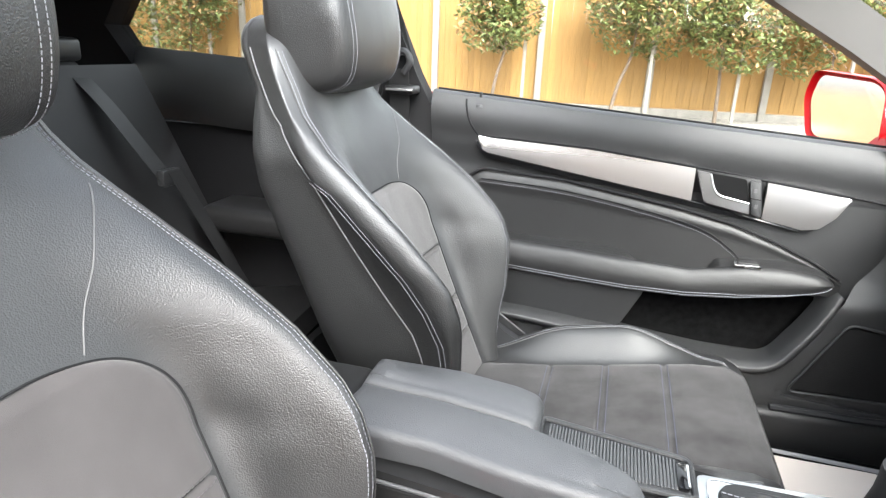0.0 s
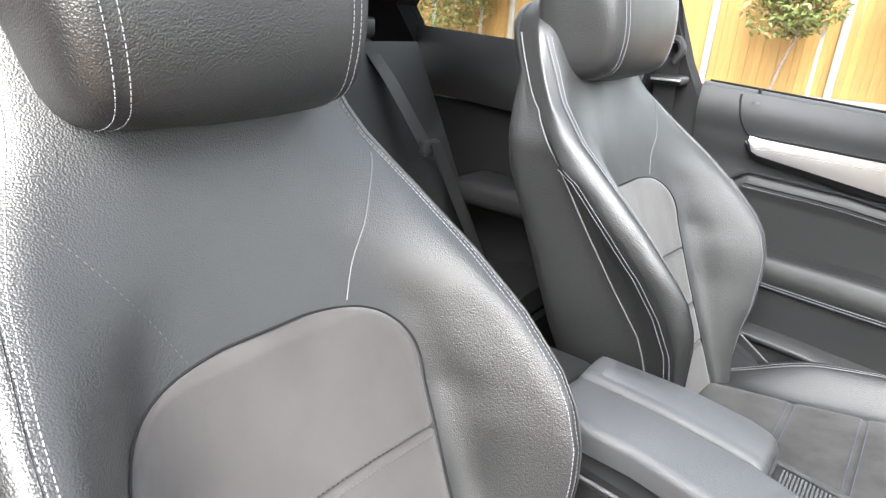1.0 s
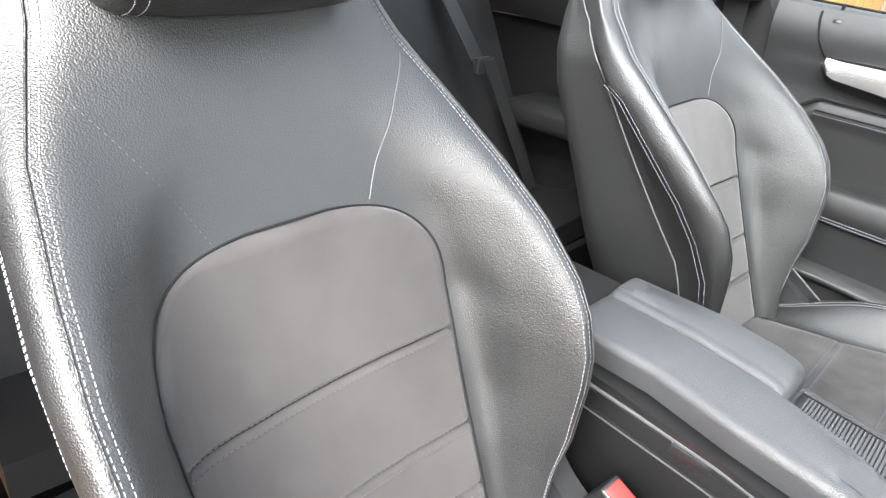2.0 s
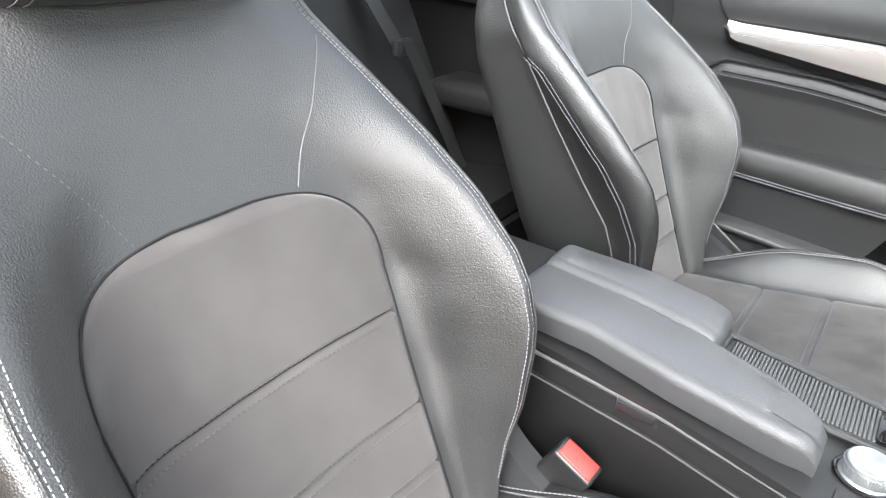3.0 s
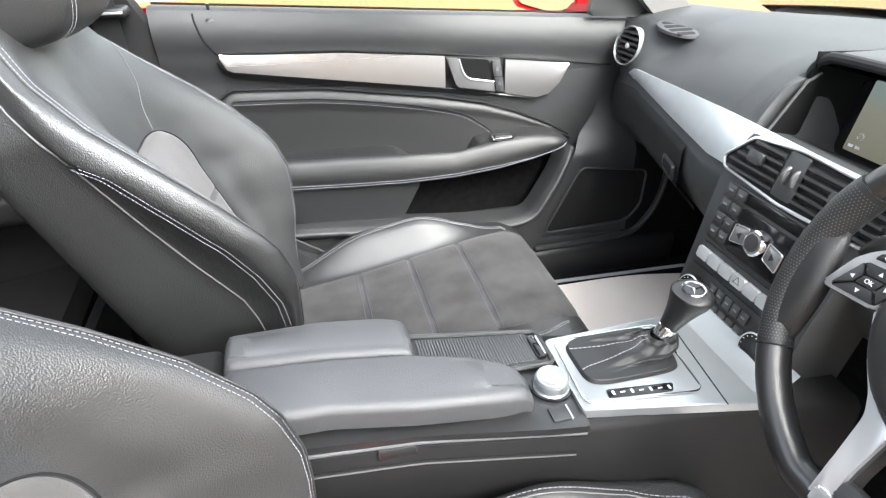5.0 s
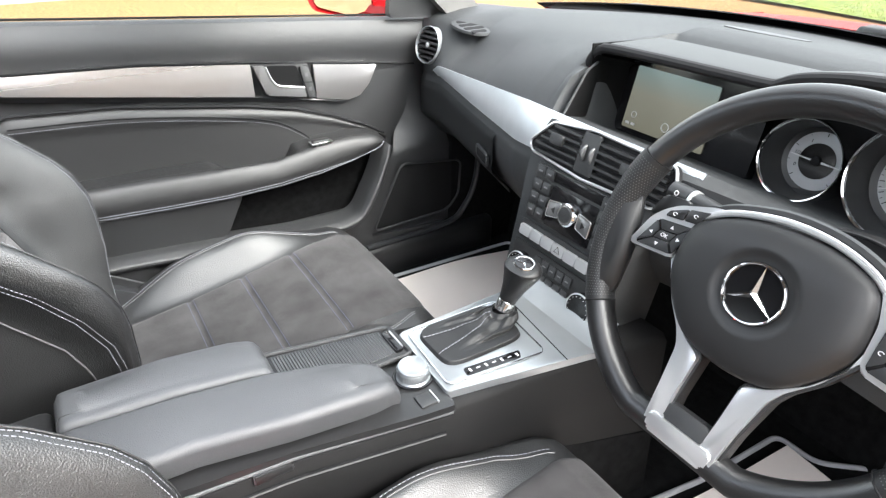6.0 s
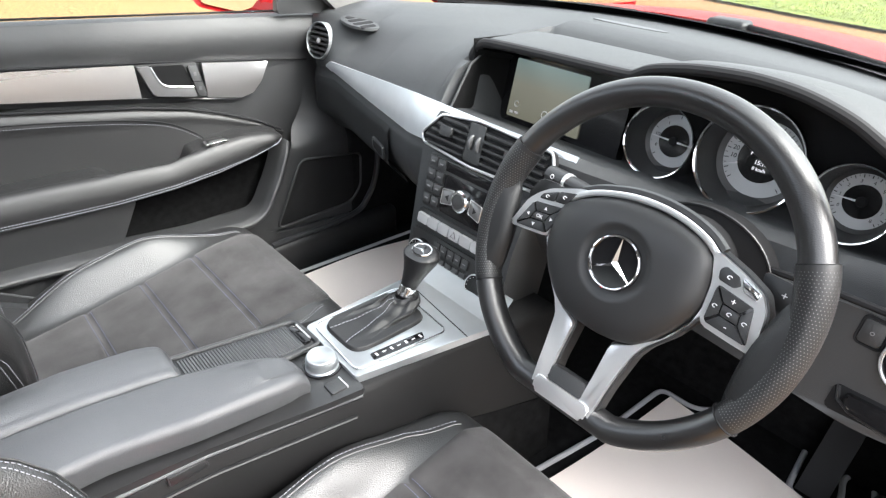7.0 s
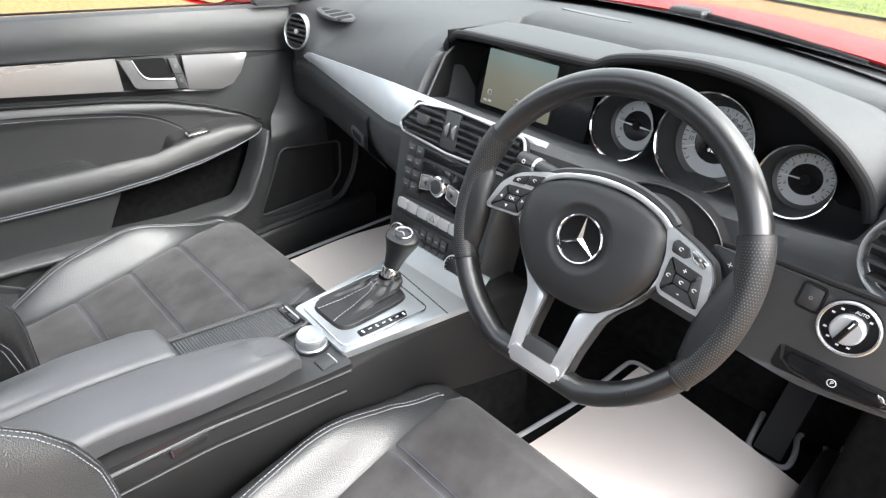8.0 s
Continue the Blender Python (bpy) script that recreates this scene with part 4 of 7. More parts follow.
def arm_ring(x):
    t, lo, o = lerp(ARM_X, ARM_TOP, x), lerp(ARM_X, ARM_LOW, x), lerp(ARM_X, ARM_OUT, x)
    m = (t + lo) / 2
    h = (t - lo) / 2
    dip = 0.028 * smooth(0.20, 0.26, x) * (1 - smooth(0.375, 0.40, x))
    pts = [(0.72, t + 0.004 - dip), (0.69, t + 0.002 - dip), (o + 0.032, t - dip * 0.75), (o + 0.02, t), (o + 0.008, t - h * 0.25), (o, m), (o + 0.002, lo + h * 0.3), (o + 0.01, lo), (0.69, lo - 0.004), (0.72, lo - 0.004)]
    return [(x, p.x, p.y) for p in spline([(a, b, 0) for a, b in pts], 4)]


arm = part("armrest", loft([arm_ring(x) for x in np.linspace(-0.26, 0.612, 110)]), DOOR_LEATHER, door, "padded armrest", sharp=1.0)
part("armrest_stitching", stitch([(x, lerp(ARM_X, ARM_OUT, x) + 0.0005, lerp(ARM_X, ARM_LOW, x) + 0.012 * smooth(0.615, 0.4, x)) for x in np.linspace(-0.24, 0.61, 80)], 0.0044, 0.0014, 0.0007, bm=stitch([(x, lerp(ARM_X, ARM_OUT, x) + 0.002, lerp(ARM_X, ARM_LOW, x) + 0.006 * smooth(0.615, 0.4, x)) for x in np.linspace(-0.24, 0.61, 80)], 0.0044, 0.0014, 0.0007)), THREAD, arm)
sw = part("window_switch", box(0.425, 0.475, 0.642, 0.668, 0.680, 0.686, 0.002), CHROME, arm, "chrome-framed window switch")
part("rocker", box(0.431, 0.469, 0.646, 0.664, 0.683, 0.690, 0.002), HARD_PLASTIC, sw)

# pocket, speaker and kick panel
part("pocket_back", prism(round_poly([(0.16, 0.64), (0.66, 0.67), (0.66, 0.56), (0.62, 0.44), (0.43, 0.43), (0.16, 0.44)], 0.02), lambda a, b, d: V((a, 0.752 - d, b)), 0.004), CARPET, door, "black lining of the door pocket")
flap = [(-0.25, 0.612), (0.262, 0.600), (0.222, 0.505), (0.19, 0.49), (-0.25, 0.515)]
part("pocket_flap", prism(round_poly(flap, 0.012), lambda a, b, d: V((a, 0.655 - d + 0.02 * smooth(0.6, 0.5, b), b)), 0.05, 0.004), SOFT_PLASTIC, door)
# Lighter glossy bead, added for the highlight along the flap's top edge.
part("flap_edge", tube([(-0.25, 0.654, 0.6105), (0.25, 0.654, 0.599)], 0.002, 6), SHINY_PLASTIC, door)
ledge = spline([(-0.25, 0.652, 0.512), (0.0, 0.648, 0.505), (0.2, 0.645, 0.487), (0.40, 0.645, 0.468), (0.52, 0.650, 0.470), (0.575, 0.658, 0.53), (0.618, 0.676, 0.595), (0.642, 0.700, 0.630)], 8)
def rim_pt3(u, v):
    """Rounded flange that leads from the pocket over to the speaker panel."""
    i = min(int(u * (len(ledge) - 1)), len(ledge) - 2)
    f = u * (len(ledge) - 1) - i
    p, d = ledge[i].lerp(ledge[i + 1], f), ledge[i + 1] - ledge[i]
    n = V((d.z, 0, -d.x)).normalized()
    q = p + n * (-0.016 + 0.046 * v)
    y = p.y + lerp([0, 0.2, 0.38, 0.55, 0.8, 1], [0.045, 0.004, -0.012, -0.012, 0.004, 0.022], v)
    return (q.x, y, q.z)


part("pocket_rim", grid(rim_pt3, 90, 22), SOFT_PLASTIC, door, "moulded rim of the door pocket", sharp=2)
part("under_pocket", prism(round_poly([(-0.25, 0.505), (0.2, 0.48), (0.42, 0.458), (0.53, 0.462), (0.56, 0.40), (0.80, 0.385), (0.80, 0.35), (-0.25, 0.35)], 0.01), lambda a, b, d: V((a, 0.662 - d, b)), 0.05, 0.006), SOFT_PLASTIC, door)
def front_panel(u, v):
    """The door's front lower corner: proud round the speaker, running back into the panel above."""
    z = 0.385 + 0.415 * v
    x0 = lerp([0.385, 0.46, 0.53, 0.61, 0.675, 0.70, 0.80], [0.50, 0.52, 0.585, 0.64, 0.685, 0.70, 0.73], z)
    x1 = lerp([0.385, 0.44, 0.8], [0.83, 0.885, 0.89], z)
    y = 0.672 + 0.042 * smooth(0.60, 0.76, z)
    return (x0 + (x1 - x0) * u, y + (0.7135 - y) * smooth(0.61, 0.66, z) * (1 - u) ** 3, z)


part("speaker_surround", grid(front_panel, 20, 40), SOFT_PLASTIC, door, "moulded panel round the speaker", sharp=2)
spk = part("speaker_grille", prism(round_poly([(0.577, 0.412), (0.663, 0.578), (0.84, 0.553), (0.835, 0.46), (0.80, 0.42)], 0.02), lambda a, b, d: V((a, 0.669 - d, b)), 0.006, 0.002), GRILLE, door, "black speaker grille")
part("grille_edge", tube([(a, 0.6655, b) for a, b in round_poly([(0.575, 0.410), (0.662, 0.581), (0.843, 0.556), (0.838, 0.458), (0.802, 0.417)], 0.02)], 0.003, 8, True), SOFT_PLASTIC, spk)
part("door_seal", tube(spline([(0.90, 0.665, 0.62), (0.895, 0.665, 0.50), (0.86, 0.662, 0.42), (0.79, 0.66, 0.378), (0.55, 0.655, 0.372)], 8), 0.008, 8), SHINY_PLASTIC, door)
part("sail_panel", prism(round_poly([(0.655, 0.928), (0.80, 0.918), (0.77, 0.99), (0.70, 1.06), (0.66, 1.0)], 0.01), lambda a, b, d: V((a, 0.69 - d, b)), 0.02, 0.004), SOFT_PLASTIC, door, "black mirror corner panel")

mirror = thing("wing_mirror", (0.66, 0.86, 0.93), "red wing mirror outside the passenger door", "wing mirror")
MO = round_poly([(0.845, 0.920), (0.860, 1.030), (0.895, 1.050), (1.075, 1.060), (1.095, 1.0), (1.06, 0.905), (0.92, 0.893)], 0.022)
MR = Matrix.Translation((0.66, 0.93, 0)) @ Matrix.Rotation(radians(24), 4, "Z") @ Matrix.Translation((-0.62, -0.95, 0))
ringm = [[MR @ V((x, 0.95 + (a - 0.95) * k, 0.975 + (b - 0.975) * k)) for a, b in MO] for x, k in ((0.612, 0.93), (0.60, 1.0), (0.62, 1.02), (0.66, 0.98), (0.72, 0.8), (0.745, 0.5))]
part("housing", loft(ringm), RED, mirror)
part("mirror_glass", prism([(0.95 + (a - 0.95) * 0.90, 0.975 + (b - 0.975) * 0.88) for a, b in MO], lambda a, b, d: MR @ V((0.608 - d + 0.03 * (b - 0.975), a, b)), 0.003), CHROME, mirror, "mirror glass")
part("stalk", tube([(0.70, 0.90, 0.915), (0.72, 0.76, 0.92)], 0.03, 10), RED, mirror)

# ---- centre console ----
console = thing("centre_console", (0.1, 0, 0.26), "black centre console with a silver gear plate", "console")
CX = [-0.35, -0.1, 0.1, 0.30, 0.42, 0.52, 0.66]
CL = [0.115, 0.112, 0.105, 0.060, 0.034, 0.040, 0.11]
CR = [-0.078, -0.078, -0.098, -0.132, -0.145, -0.16, -0.175]
CZ = [0.575, 0.60, 0.606, 0.604, 0.606, 0.610, 0.60]


def con_ring(x):
    l, r, z = lerp(CX, CL, x), lerp(CX, CR, x), lerp(CX, CZ, x)
    pts = [(l + 0.02, 0.26), (l + 0.004, 0.5), (l, z - 0.010), (l - 0.010, z), (r + 0.010, z), (r, z - 0.010), (r - 0.004, 0.5), (r - 0.02, 0.26)]
    return [(x, a, b) for a, b in pts]


part("console_body", loft([con_ring(x) for x in np.linspace(-0.35, 0.66, 50)]), CONSOLE_PLASTIC, console, sharp=0.9)
# trim lines down the driver's side
part("side_rail", tube([(x, lerp(CX, CR, x) - 0.002, lerp(CX, CZ, x) - 0.006) for x in np.linspace(-0.3, 0.30, 30)], 0.0026, 8), RAIL, console)
part("rail_gap", tube([(x, lerp(CX, CR, x) - 0.002, lerp(CX, CZ, x) - 0.0115) for x in np.linspace(-0.3, 0.30, 30)], 0.0018, 6), DARK, console)
part("groove_lip", tube([(x, lerp(CX, CR, x) - 0.0028, lerp(CX, CZ, x) - 0.042) for x in np.linspace(-0.3, 0.29, 30)], 0.0013, 6), RAIL, console)
part("controller_panel", prism(round_poly([(-0.30, 0.102), (0.10, 0.094), (0.304, 0.046), (0.304, -0.136), (0.26, -0.130), (0.10, -0.101), (-0.1, -0.080), (-0.30, -0.080)], 0.006), lambda a, b, d: V((a, b, 0.6105 + d)), 0.01, 0.003), HARD_PLASTIC, console, "black panel round the rotary controller")
part("side_groove", tube([(x, lerp(CX, CR, x) - 0.003, lerp(CX, CZ, x) - 0.038) for x in np.linspace(-0.3, 0.29, 30)], 0.0018, 6), DARK, console)
part("tag_frame", box(0.050, 0.098, lerp(CX, CR, 0.075) - 0.0045, lerp(CX, CR, 0.075) + 0.004, 0.581, 0.599, 0.002), SHINY_PLASTIC, console, "thin glossy frame")
part("release_tag", box(0.052, 0.096, lerp(CX, CR, 0.075) - 0.006, lerp(CX, CR, 0.075) + 0.004, 0.583, 0.597, 0.002, m=None), HARD_PLASTIC, console, "gloss black push catch")


# split armrest lids
def lid_ring(x, yl, yr, zt, r=0.014, low=0.045):
    arc = [(1 - math.cos(q), 1 - math.sin(q)) for q in np.linspace(0, math.pi / 2, 6)]
    pts = [(yl, zt - low)] + [(yl - r * a, zt - r * b) for a, b in arc] + [(yl - r * 1.6, zt + 0.0004), (yl * 0.75 + yr * 0.25, zt + 0.0015), ((yl + yr) / 2, zt + 0.002), (yl * 0.25 + yr * 0.75, zt + 0.0015), (yr + r * 1.6, zt + 0.0004)]
    pts += [(yr + r * a, zt - r * b) for a, b in arc[::-1]] + [(yr + 0.010, zt - low)]
    return [(x, a, b) for a, b in pts]


def lid(name, xs, left, right, top, r, label):
    xk = np.linspace(xs[0], xs[-1], 40)
    rings = []
    for x in xk:
        e = min(1.0, (x - xs[0]) / 0.012, (xs[-1] - x) / 0.018)
        e = math.sqrt(max(0.0, 1 - (1 - e) ** 2)) if e < 1 else 1.0
        rings.append(lid_ring(x, lerp(xs, left, x), lerp(xs, right, x), lerp(xs, top, x) - 0.012 * (1 - e), r, 0.044))
    part(name, loft(rings), LID_LEATHER, console, label, sharp=1.2)


lid("armrest_lid", [-0.125, 0.0, 0.08, 0.118], [0.098, 0.094, 0.086, 0.078], [0.0285, 0.0155, 0.006, 0.002], [0.656, 0.660, 0.657, 0.652], 0.011, "padded leather armrest lid")
lid("armrest_lid", [-0.125, 0.0, 0.10, 0.18, 0.215, 0.243], [0.027, 0.013, -0.001, -0.022, -0.037, -0.052], [-0.074, -0.080, -0.098, -0.105, -0.105, -0.100], [0.656, 0.660, 0.659, 0.656, 0.652, 0.647], 0.012, "padded leather armrest lid")
part("rear_lid_block", box(-0.26, -0.13, -0.07, 0.10, 0.58, 0.635, 0.012, 3), HARD_PLASTIC, console)
carpet_side = [(0.40, 0.474), (0.66, 0.412), (0.66, 0.262), (0.40, 0.262)]
part("tunnel_carpet", prism(carpet_side, lambda a, b, d: V((a, lerp(CX, CR, a) - 0.008 - 0.0667 * (0.5 - b) - d, b)), 0.01, 0.003), CARPET, console, "black carpet on the tunnel")
# roller tray
tray_out = round_poly([(0.118, 0.080), (0.118, -0.02), (0.302, -0.024), (0.300, 0.047)], 0.01)


def on_con(h):
    return lambda a, b, d: V((a, b, h + d))


tr = part("tray_frame", prism(tray_out, on_con(0.6145), 0.01, 0.003), SOFT_PLASTIC, console)
bm = bmesh.new()
for k in range(38):
    x = 0.128 + k * 0.0041
    box(x, x + 0.0036, -0.012, 0.072 - 0.030 * (x - 0.118) / 0.18, 0.6135, 0.6165, 0.0008, 1, bm=bm)
part("roller_slats", bm, mat("ribbed_roller_plastic", (0.095, 0.097, 0.10), 0.36, metal=0.4), tr)
part("tray_lip", tube([(a, b, 0.616) for a, b in tray_out], 0.0038, 8, True), SOFT_PLASTIC, tr)
tg = part("tray_grip", prism(round_poly([(0.283, -0.012), (0.296, -0.012), (0.296, 0.036), (0.283, 0.036)], 0.005), on_con(0.620), 0.006, 0.002), GLOSS, tr, "black grip of the tray cover")
part("grip_edge", tube([(0.2955, y, 0.6195) for y in np.linspace(-0.008, 0.032, 6)], 0.0017, 8), SATIN, tg, "silver edge of the grip")
# rotary controller
dial = part("rotary_controller", turned((0.282, -0.062, 0.610), (0, 0, 1), [(0.0235, 0), (0.0235, 0.003), (0.0215, 0.005), (0.0215, 0.017), (0.0205, 0.020), (0.019, 0.021), (0.017, 0.020), (0.001, 0.0195)], 40), GEAR_PLATE, console, "silver rotary controller")
part("controller_ring", ring((0.282, -0.062, 0.612), (0, 0, 1), 0.0255, 0.0022), GLOSS, dial)
bm = bmesh.new()
for k in range(60):
    q = 2 * math.pi * k / 60
    box(-0.0003, 0.0003, -0.0005, 0.0005, 0.006, 0.0165, 0, bm=bm, m=Matrix.Translation((0.282 + 0.0218 * math.cos(q), -0.062 + 0.0218 * math.sin(q), 0.610)) @ Matrix.Rotation(q, 4, "Z"))
part("knurling", bm, GEAR_PLATE, dial)
bb = part("back_button", box(0.262, 0.286, -0.121, -0.097, 0.606, 0.6135, 0.002), SOFT_PLASTIC, console)
part("button_edge", box(0.2855, 0.2875, -0.121, -0.097, 0.608, 0.6138, 0.0006), SATIN, bb)

# gear plate, boot and lever
plate_out = round_poly([(0.306, 0.024), (0.302, -0.116), (0.53, -0.160), (0.53, 0.034)], 0.006)
pl = part("gear_plate", prism(plate_out, on_con(0.6165), 0.012, 0.002), GEAR_PLATE, console, "silver gear plate")
ramp = grid(lambda u, v: (0.522 + 0.065 * v, 0.034 + 0.05 * v - (0.194 + 0.03 * v) * u, 0.6165 + 0.010 * v * v + 0.002 * v), 12, 10)
part("plate_ramp", ramp, GEAR_PLATE, pl)
part("boot_frame", prism(round_poly([(0.316, 0.016), (0.309, -0.108), (0.462, -0.122), (0.474, 0.014)], 0.012), on_con(0.6190), 0.006, 0.0012), GEAR_PLATE, pl)
part("frame_edge", tube([(a, b, 0.6190) for a, b in round_poly([(0.316, 0.016), (0.309, -0.108), (0.462, -0.122), (0.474, 0.014)], 0.012)], 0.0012, 6, True), CHROME, pl, "thin polished edge")
part("plate_joint", tube([(0.500, 0.030, 0.6166), (0.478, -0.150, 0.6166)], 0.0009, 5), RUBBER, pl)
part("selector_panel", prism(round_poly([(0.342, -0.0925), (0.340, -0.1070), (0.424, -0.1150), (0.431, -0.1015)], 0.003), on_con(0.6205), 0.004, 0.001), GLOSS, pl)
bm = bmesh.new()
for k in range(7):
    x, y = 0.349 + 0.0122 * k, -0.1002 - 0.0013 * k
    box(x - (0.0016, 0.003)[k % 2], x + (0.0016, 0.003)[k % 2], y - (0.0032, 0.0010)[k % 2], y + (0.0032, 0.0010)[k % 2], 0.6202, 0.6208, 0, bm=bm)
part("selector_marks", bm, WHITE_PRINT, pl)


def boot(u, v):
    """A flat skirt that gathers into creases round the lever."""
    q = 2 * math.pi * u
    c, s = math.cos(q), math.sin(q)
    ax, ay = 0.068 * (1 - v) + 0.015 * v, 0.047 * (1 - v) + 0.0135 * v
    prof = lerp([0, 0.05, 0.3, 0.45, 0.56, 0.66, 0.76, 0.86, 1], [0, 0.006, 0.0055, 0.006, 0.011, 0.009, 0.0135, 0.012, 0.016], v)
    fold = (0.0022 * math.sin(3 * q + 7 * v) + 0.0012 * math.sin(8 * q - 5 * v)) * smooth(0.30, 0.55, v) * (1 - smooth(0.9, 1.0, v))
    k = 5.0 - 3.0 * smooth(0.3, 0.8, v)
    cx, cy = 0.392 + 0.064 * smooth(0.2, 0.85, v), -0.037 + 0.009 * v
    return (cx + ax * math.copysign(abs(c) ** (2 / k), c), cy + ay * math.copysign(abs(s) ** (2 / k), s) + 0.004 * math.sin(9 * v) * smooth(0.4, 0.6, v), 0.6192 + prof + fold)


bt = part("gear_boot", grid(boot, 96, 60, close_u=True), BOOT_LEATHER, console, "folded black leather gear boot", sharp=2)
part("boot_stitching", stitch([V(boot(0.5 - 0.03, v)) + V((0, 0, 0.0012)) for v in np.linspace(0.05, 0.95, 30)], 0.0045, 0.002, 0.0006, bm=stitch([V(boot(0.5 + 0.02, v)) + V((0, 0, 0.0012)) for v in np.linspace(0.05, 0.95, 30)], 0.0045, 0.002, 0.0006)), THREAD, bt)
gear = thing("gear_lever", (0.45, -0.03, 0.64), "black leather gear lever with a chrome-ringed top", "gear lever")
A, B = V((0.456, -0.028, 0.634)), V((0.500, -0.028, 0.718))
ax_g = (B - A).normalized()
part("collar", turned(A, ax_g, [(0.013, 0), (0.0135, 0.002), (0.0135, 0.016), (0.012, 0.018)], 24), CHROME, gear, "chrome collar")
lean = (ax_g + V((-0.50, -0.15, 0.35))).normalized()
top = A + ax_g * 0.081 + V((-0.004, -0.002, 0.0))
rings = []
for h, r, mix in ((0.016, 0.0125, 0), (0.026, 0.0138, 0), (0.044, 0.0175, 0.05), (0.060, 0.0225, 0.12), (0.072, 0.0265, 0.25), (0.082, 0.0282, 0.45), (0.089, 0.0270, 0.75), (0.0935, 0.0232, 1.0), (0.0955, 0.0175, 1.0), (0.0955, 0.001, 1.0)):
    h = 0.016 + (h - 0.016) * 0.865
    n_ = (ax_g * (1 - mix) + lean * mix).normalized()
    u = V((0, 1, 0)).cross(n_).normalized()
    w = n_.cross(u)
    o = (A + ax_g * h).lerp(top + lean * (h - 0.0848), mix)
    rings.append([o + (u * math.cos(f) * 1.0 + w * math.sin(f) * 1.06) * r for f in np.linspace(0, 2 * math.pi, 32, endpoint=False)])
part("grip", loft(rings), SMOOTH_LEATHER, gear, sharp=1.0)
ax_g = lean
bd = part("top_badge", turned(top, ax_g, [(0.0145, -0.002), (0.0145, 0.001), (0.001, 0.0015)], 32), GLOSS, gear)
part("badge_ring", ring(top + ax_g * 0.001, ax_g, 0.0150, 0.0016), CHROME, gear, "chrome ring")
d_, s_, u_ = axes(ax_g)
bm = bmesh.new()
for k in range(3):
    q = 2 * math.pi * k / 3 + 1.57
    tube([top + ax_g * 0.002, top + ax_g * 0.002 + (s_ * math.cos(q) + u_ * math.sin(q)) * 0.013], lambda s: 0.0012 * (1.05 - s), 6, bm=bm)
part("badge_spokes", bm, CHROME, bd)

# ---- dashboard ----
dash = thing("dashboard", (0.85, 0, 0.5), "black soft-touch dashboard with a silver trim band", "dashboard")
# lip: the edge between the sloping top and the trim band, along y
LY = [-0.72, -0.50, -0.30, -0.17, 0.0, 0.19, 0.39, 0.56, 0.66, 0.72]
TT_X = [0.72, 0.705, 0.695, 0.66, 0.645, 0.660, 0.700, 0.712, 0.735, 0.76]   # trim top edge
TT_Z = [0.865, 0.845, 0.845, 0.862, 0.870, 0.866, 0.846, 0.838, 0.82, 0.80]
TB_X = [0.70, 0.685, 0.672, 0.638, 0.622, 0.640, 0.690, 0.715, 0.735, 0.76]   # trim lower edge
TB_Z = [0.81, 0.81, 0.81, 0.812, 0.806, 0.797, 0.797, 0.815, 0.80, 0.79]


def dash_profile(y):
    tx, tz, bx, bz = (lerp(LY, k, y) for k in (TT_X, TT_Z, TB_X, TB_Z))
    bow = 0.05 * (y / 0.72) ** 2
    rec = smooth(0.142, 0.130, y) * smooth(-0.60, -0.575, y)   # recess of the screen and the instruments
    c = smooth(0.62, 0.15, y)
    e = smooth(0.53, 0.61, abs(y))
    top = [((0.83) * (1 - e) + 0.80 * e, (0.915 + 0.04 * c) * (1 - e) + 0.932 * e), ((tx + 0.065) * (1 - e) + 0.752 * e, (tz + 0.034 + 0.028 * c) * (1 - e) + 0.905 * e)]
    deep = [(0.87, 0.86), (0.81, 0.812)]
    rec_b = smooth(0.122, 0.108, y) * smooth(-0.60, -0.575, y)
    a, b = (((1 - k) * p[0] + k * q[0], (1 - k) * p[1] + k * q[1]) for k, p, q in zip((rec, rec_b), top, deep))
    sag = 0.075 * (y / 0.72) ** 2
    return [(1.20 - bow, 0.957 - sag), (1.10 - bow, 0.964 - sag * 0.7), (0.95 - bow * 0.6, 0.949 + 0.010 * c - sag * 0.15), a, b, (tx, tz), (bx, bz), (bx - 0.006, bz - 0.02), (bx, bz - 0.07), (bx + 0.04, bz - 0.135), (bx + 0.09, bz - 0.165), (0.95, 0.62), (1.10, 0.60)]


def dash_ring(y):
    return [V((p.x, y, p.y)) for p in spline([(a, b, 0) for a, b in dash_profile(y)], 3)]


def dash_z(x, y):
    """Height of the dashboard's top."""
    line = sorted((p.x, p.z) for p in dash_ring(y)[:10])
    return lerp([q[0] for q in line], [q[1] for q in line], x)


part("dash_shell", loft([dash_ring(y) for y in np.linspace(-0.715, 0.715, 240)], close=False), DASH_PLASTIC, dash, "black grained dashboard moulding", sharp=0.8)


# silver trim band
def band(u, v):
    y = 0.60 - 0.775 * u
    tx, tz, bx, bz = (lerp(LY, k, y) for k in (TT_X, TT_Z, TB_X, TB_Z))
    k = 0.25 + 0.75 * smooth(0.60, 0.572, y)
    x, z = tx + (bx - tx) * v, tz + (bz - tz) * v
    mid_x, mid_z = (tx + bx) / 2, (tz + bz) / 2
    x, z = mid_x + (x - mid_x) * k, mid_z + (z - mid_z) * k
    return (x - 0.004 - 0.002 * math.sin(v * math.pi), y, z + 0.003)


part("trim_band", solid(band, 60, 8, 0.005), PLATE, dash, "silver dashboard trim band")


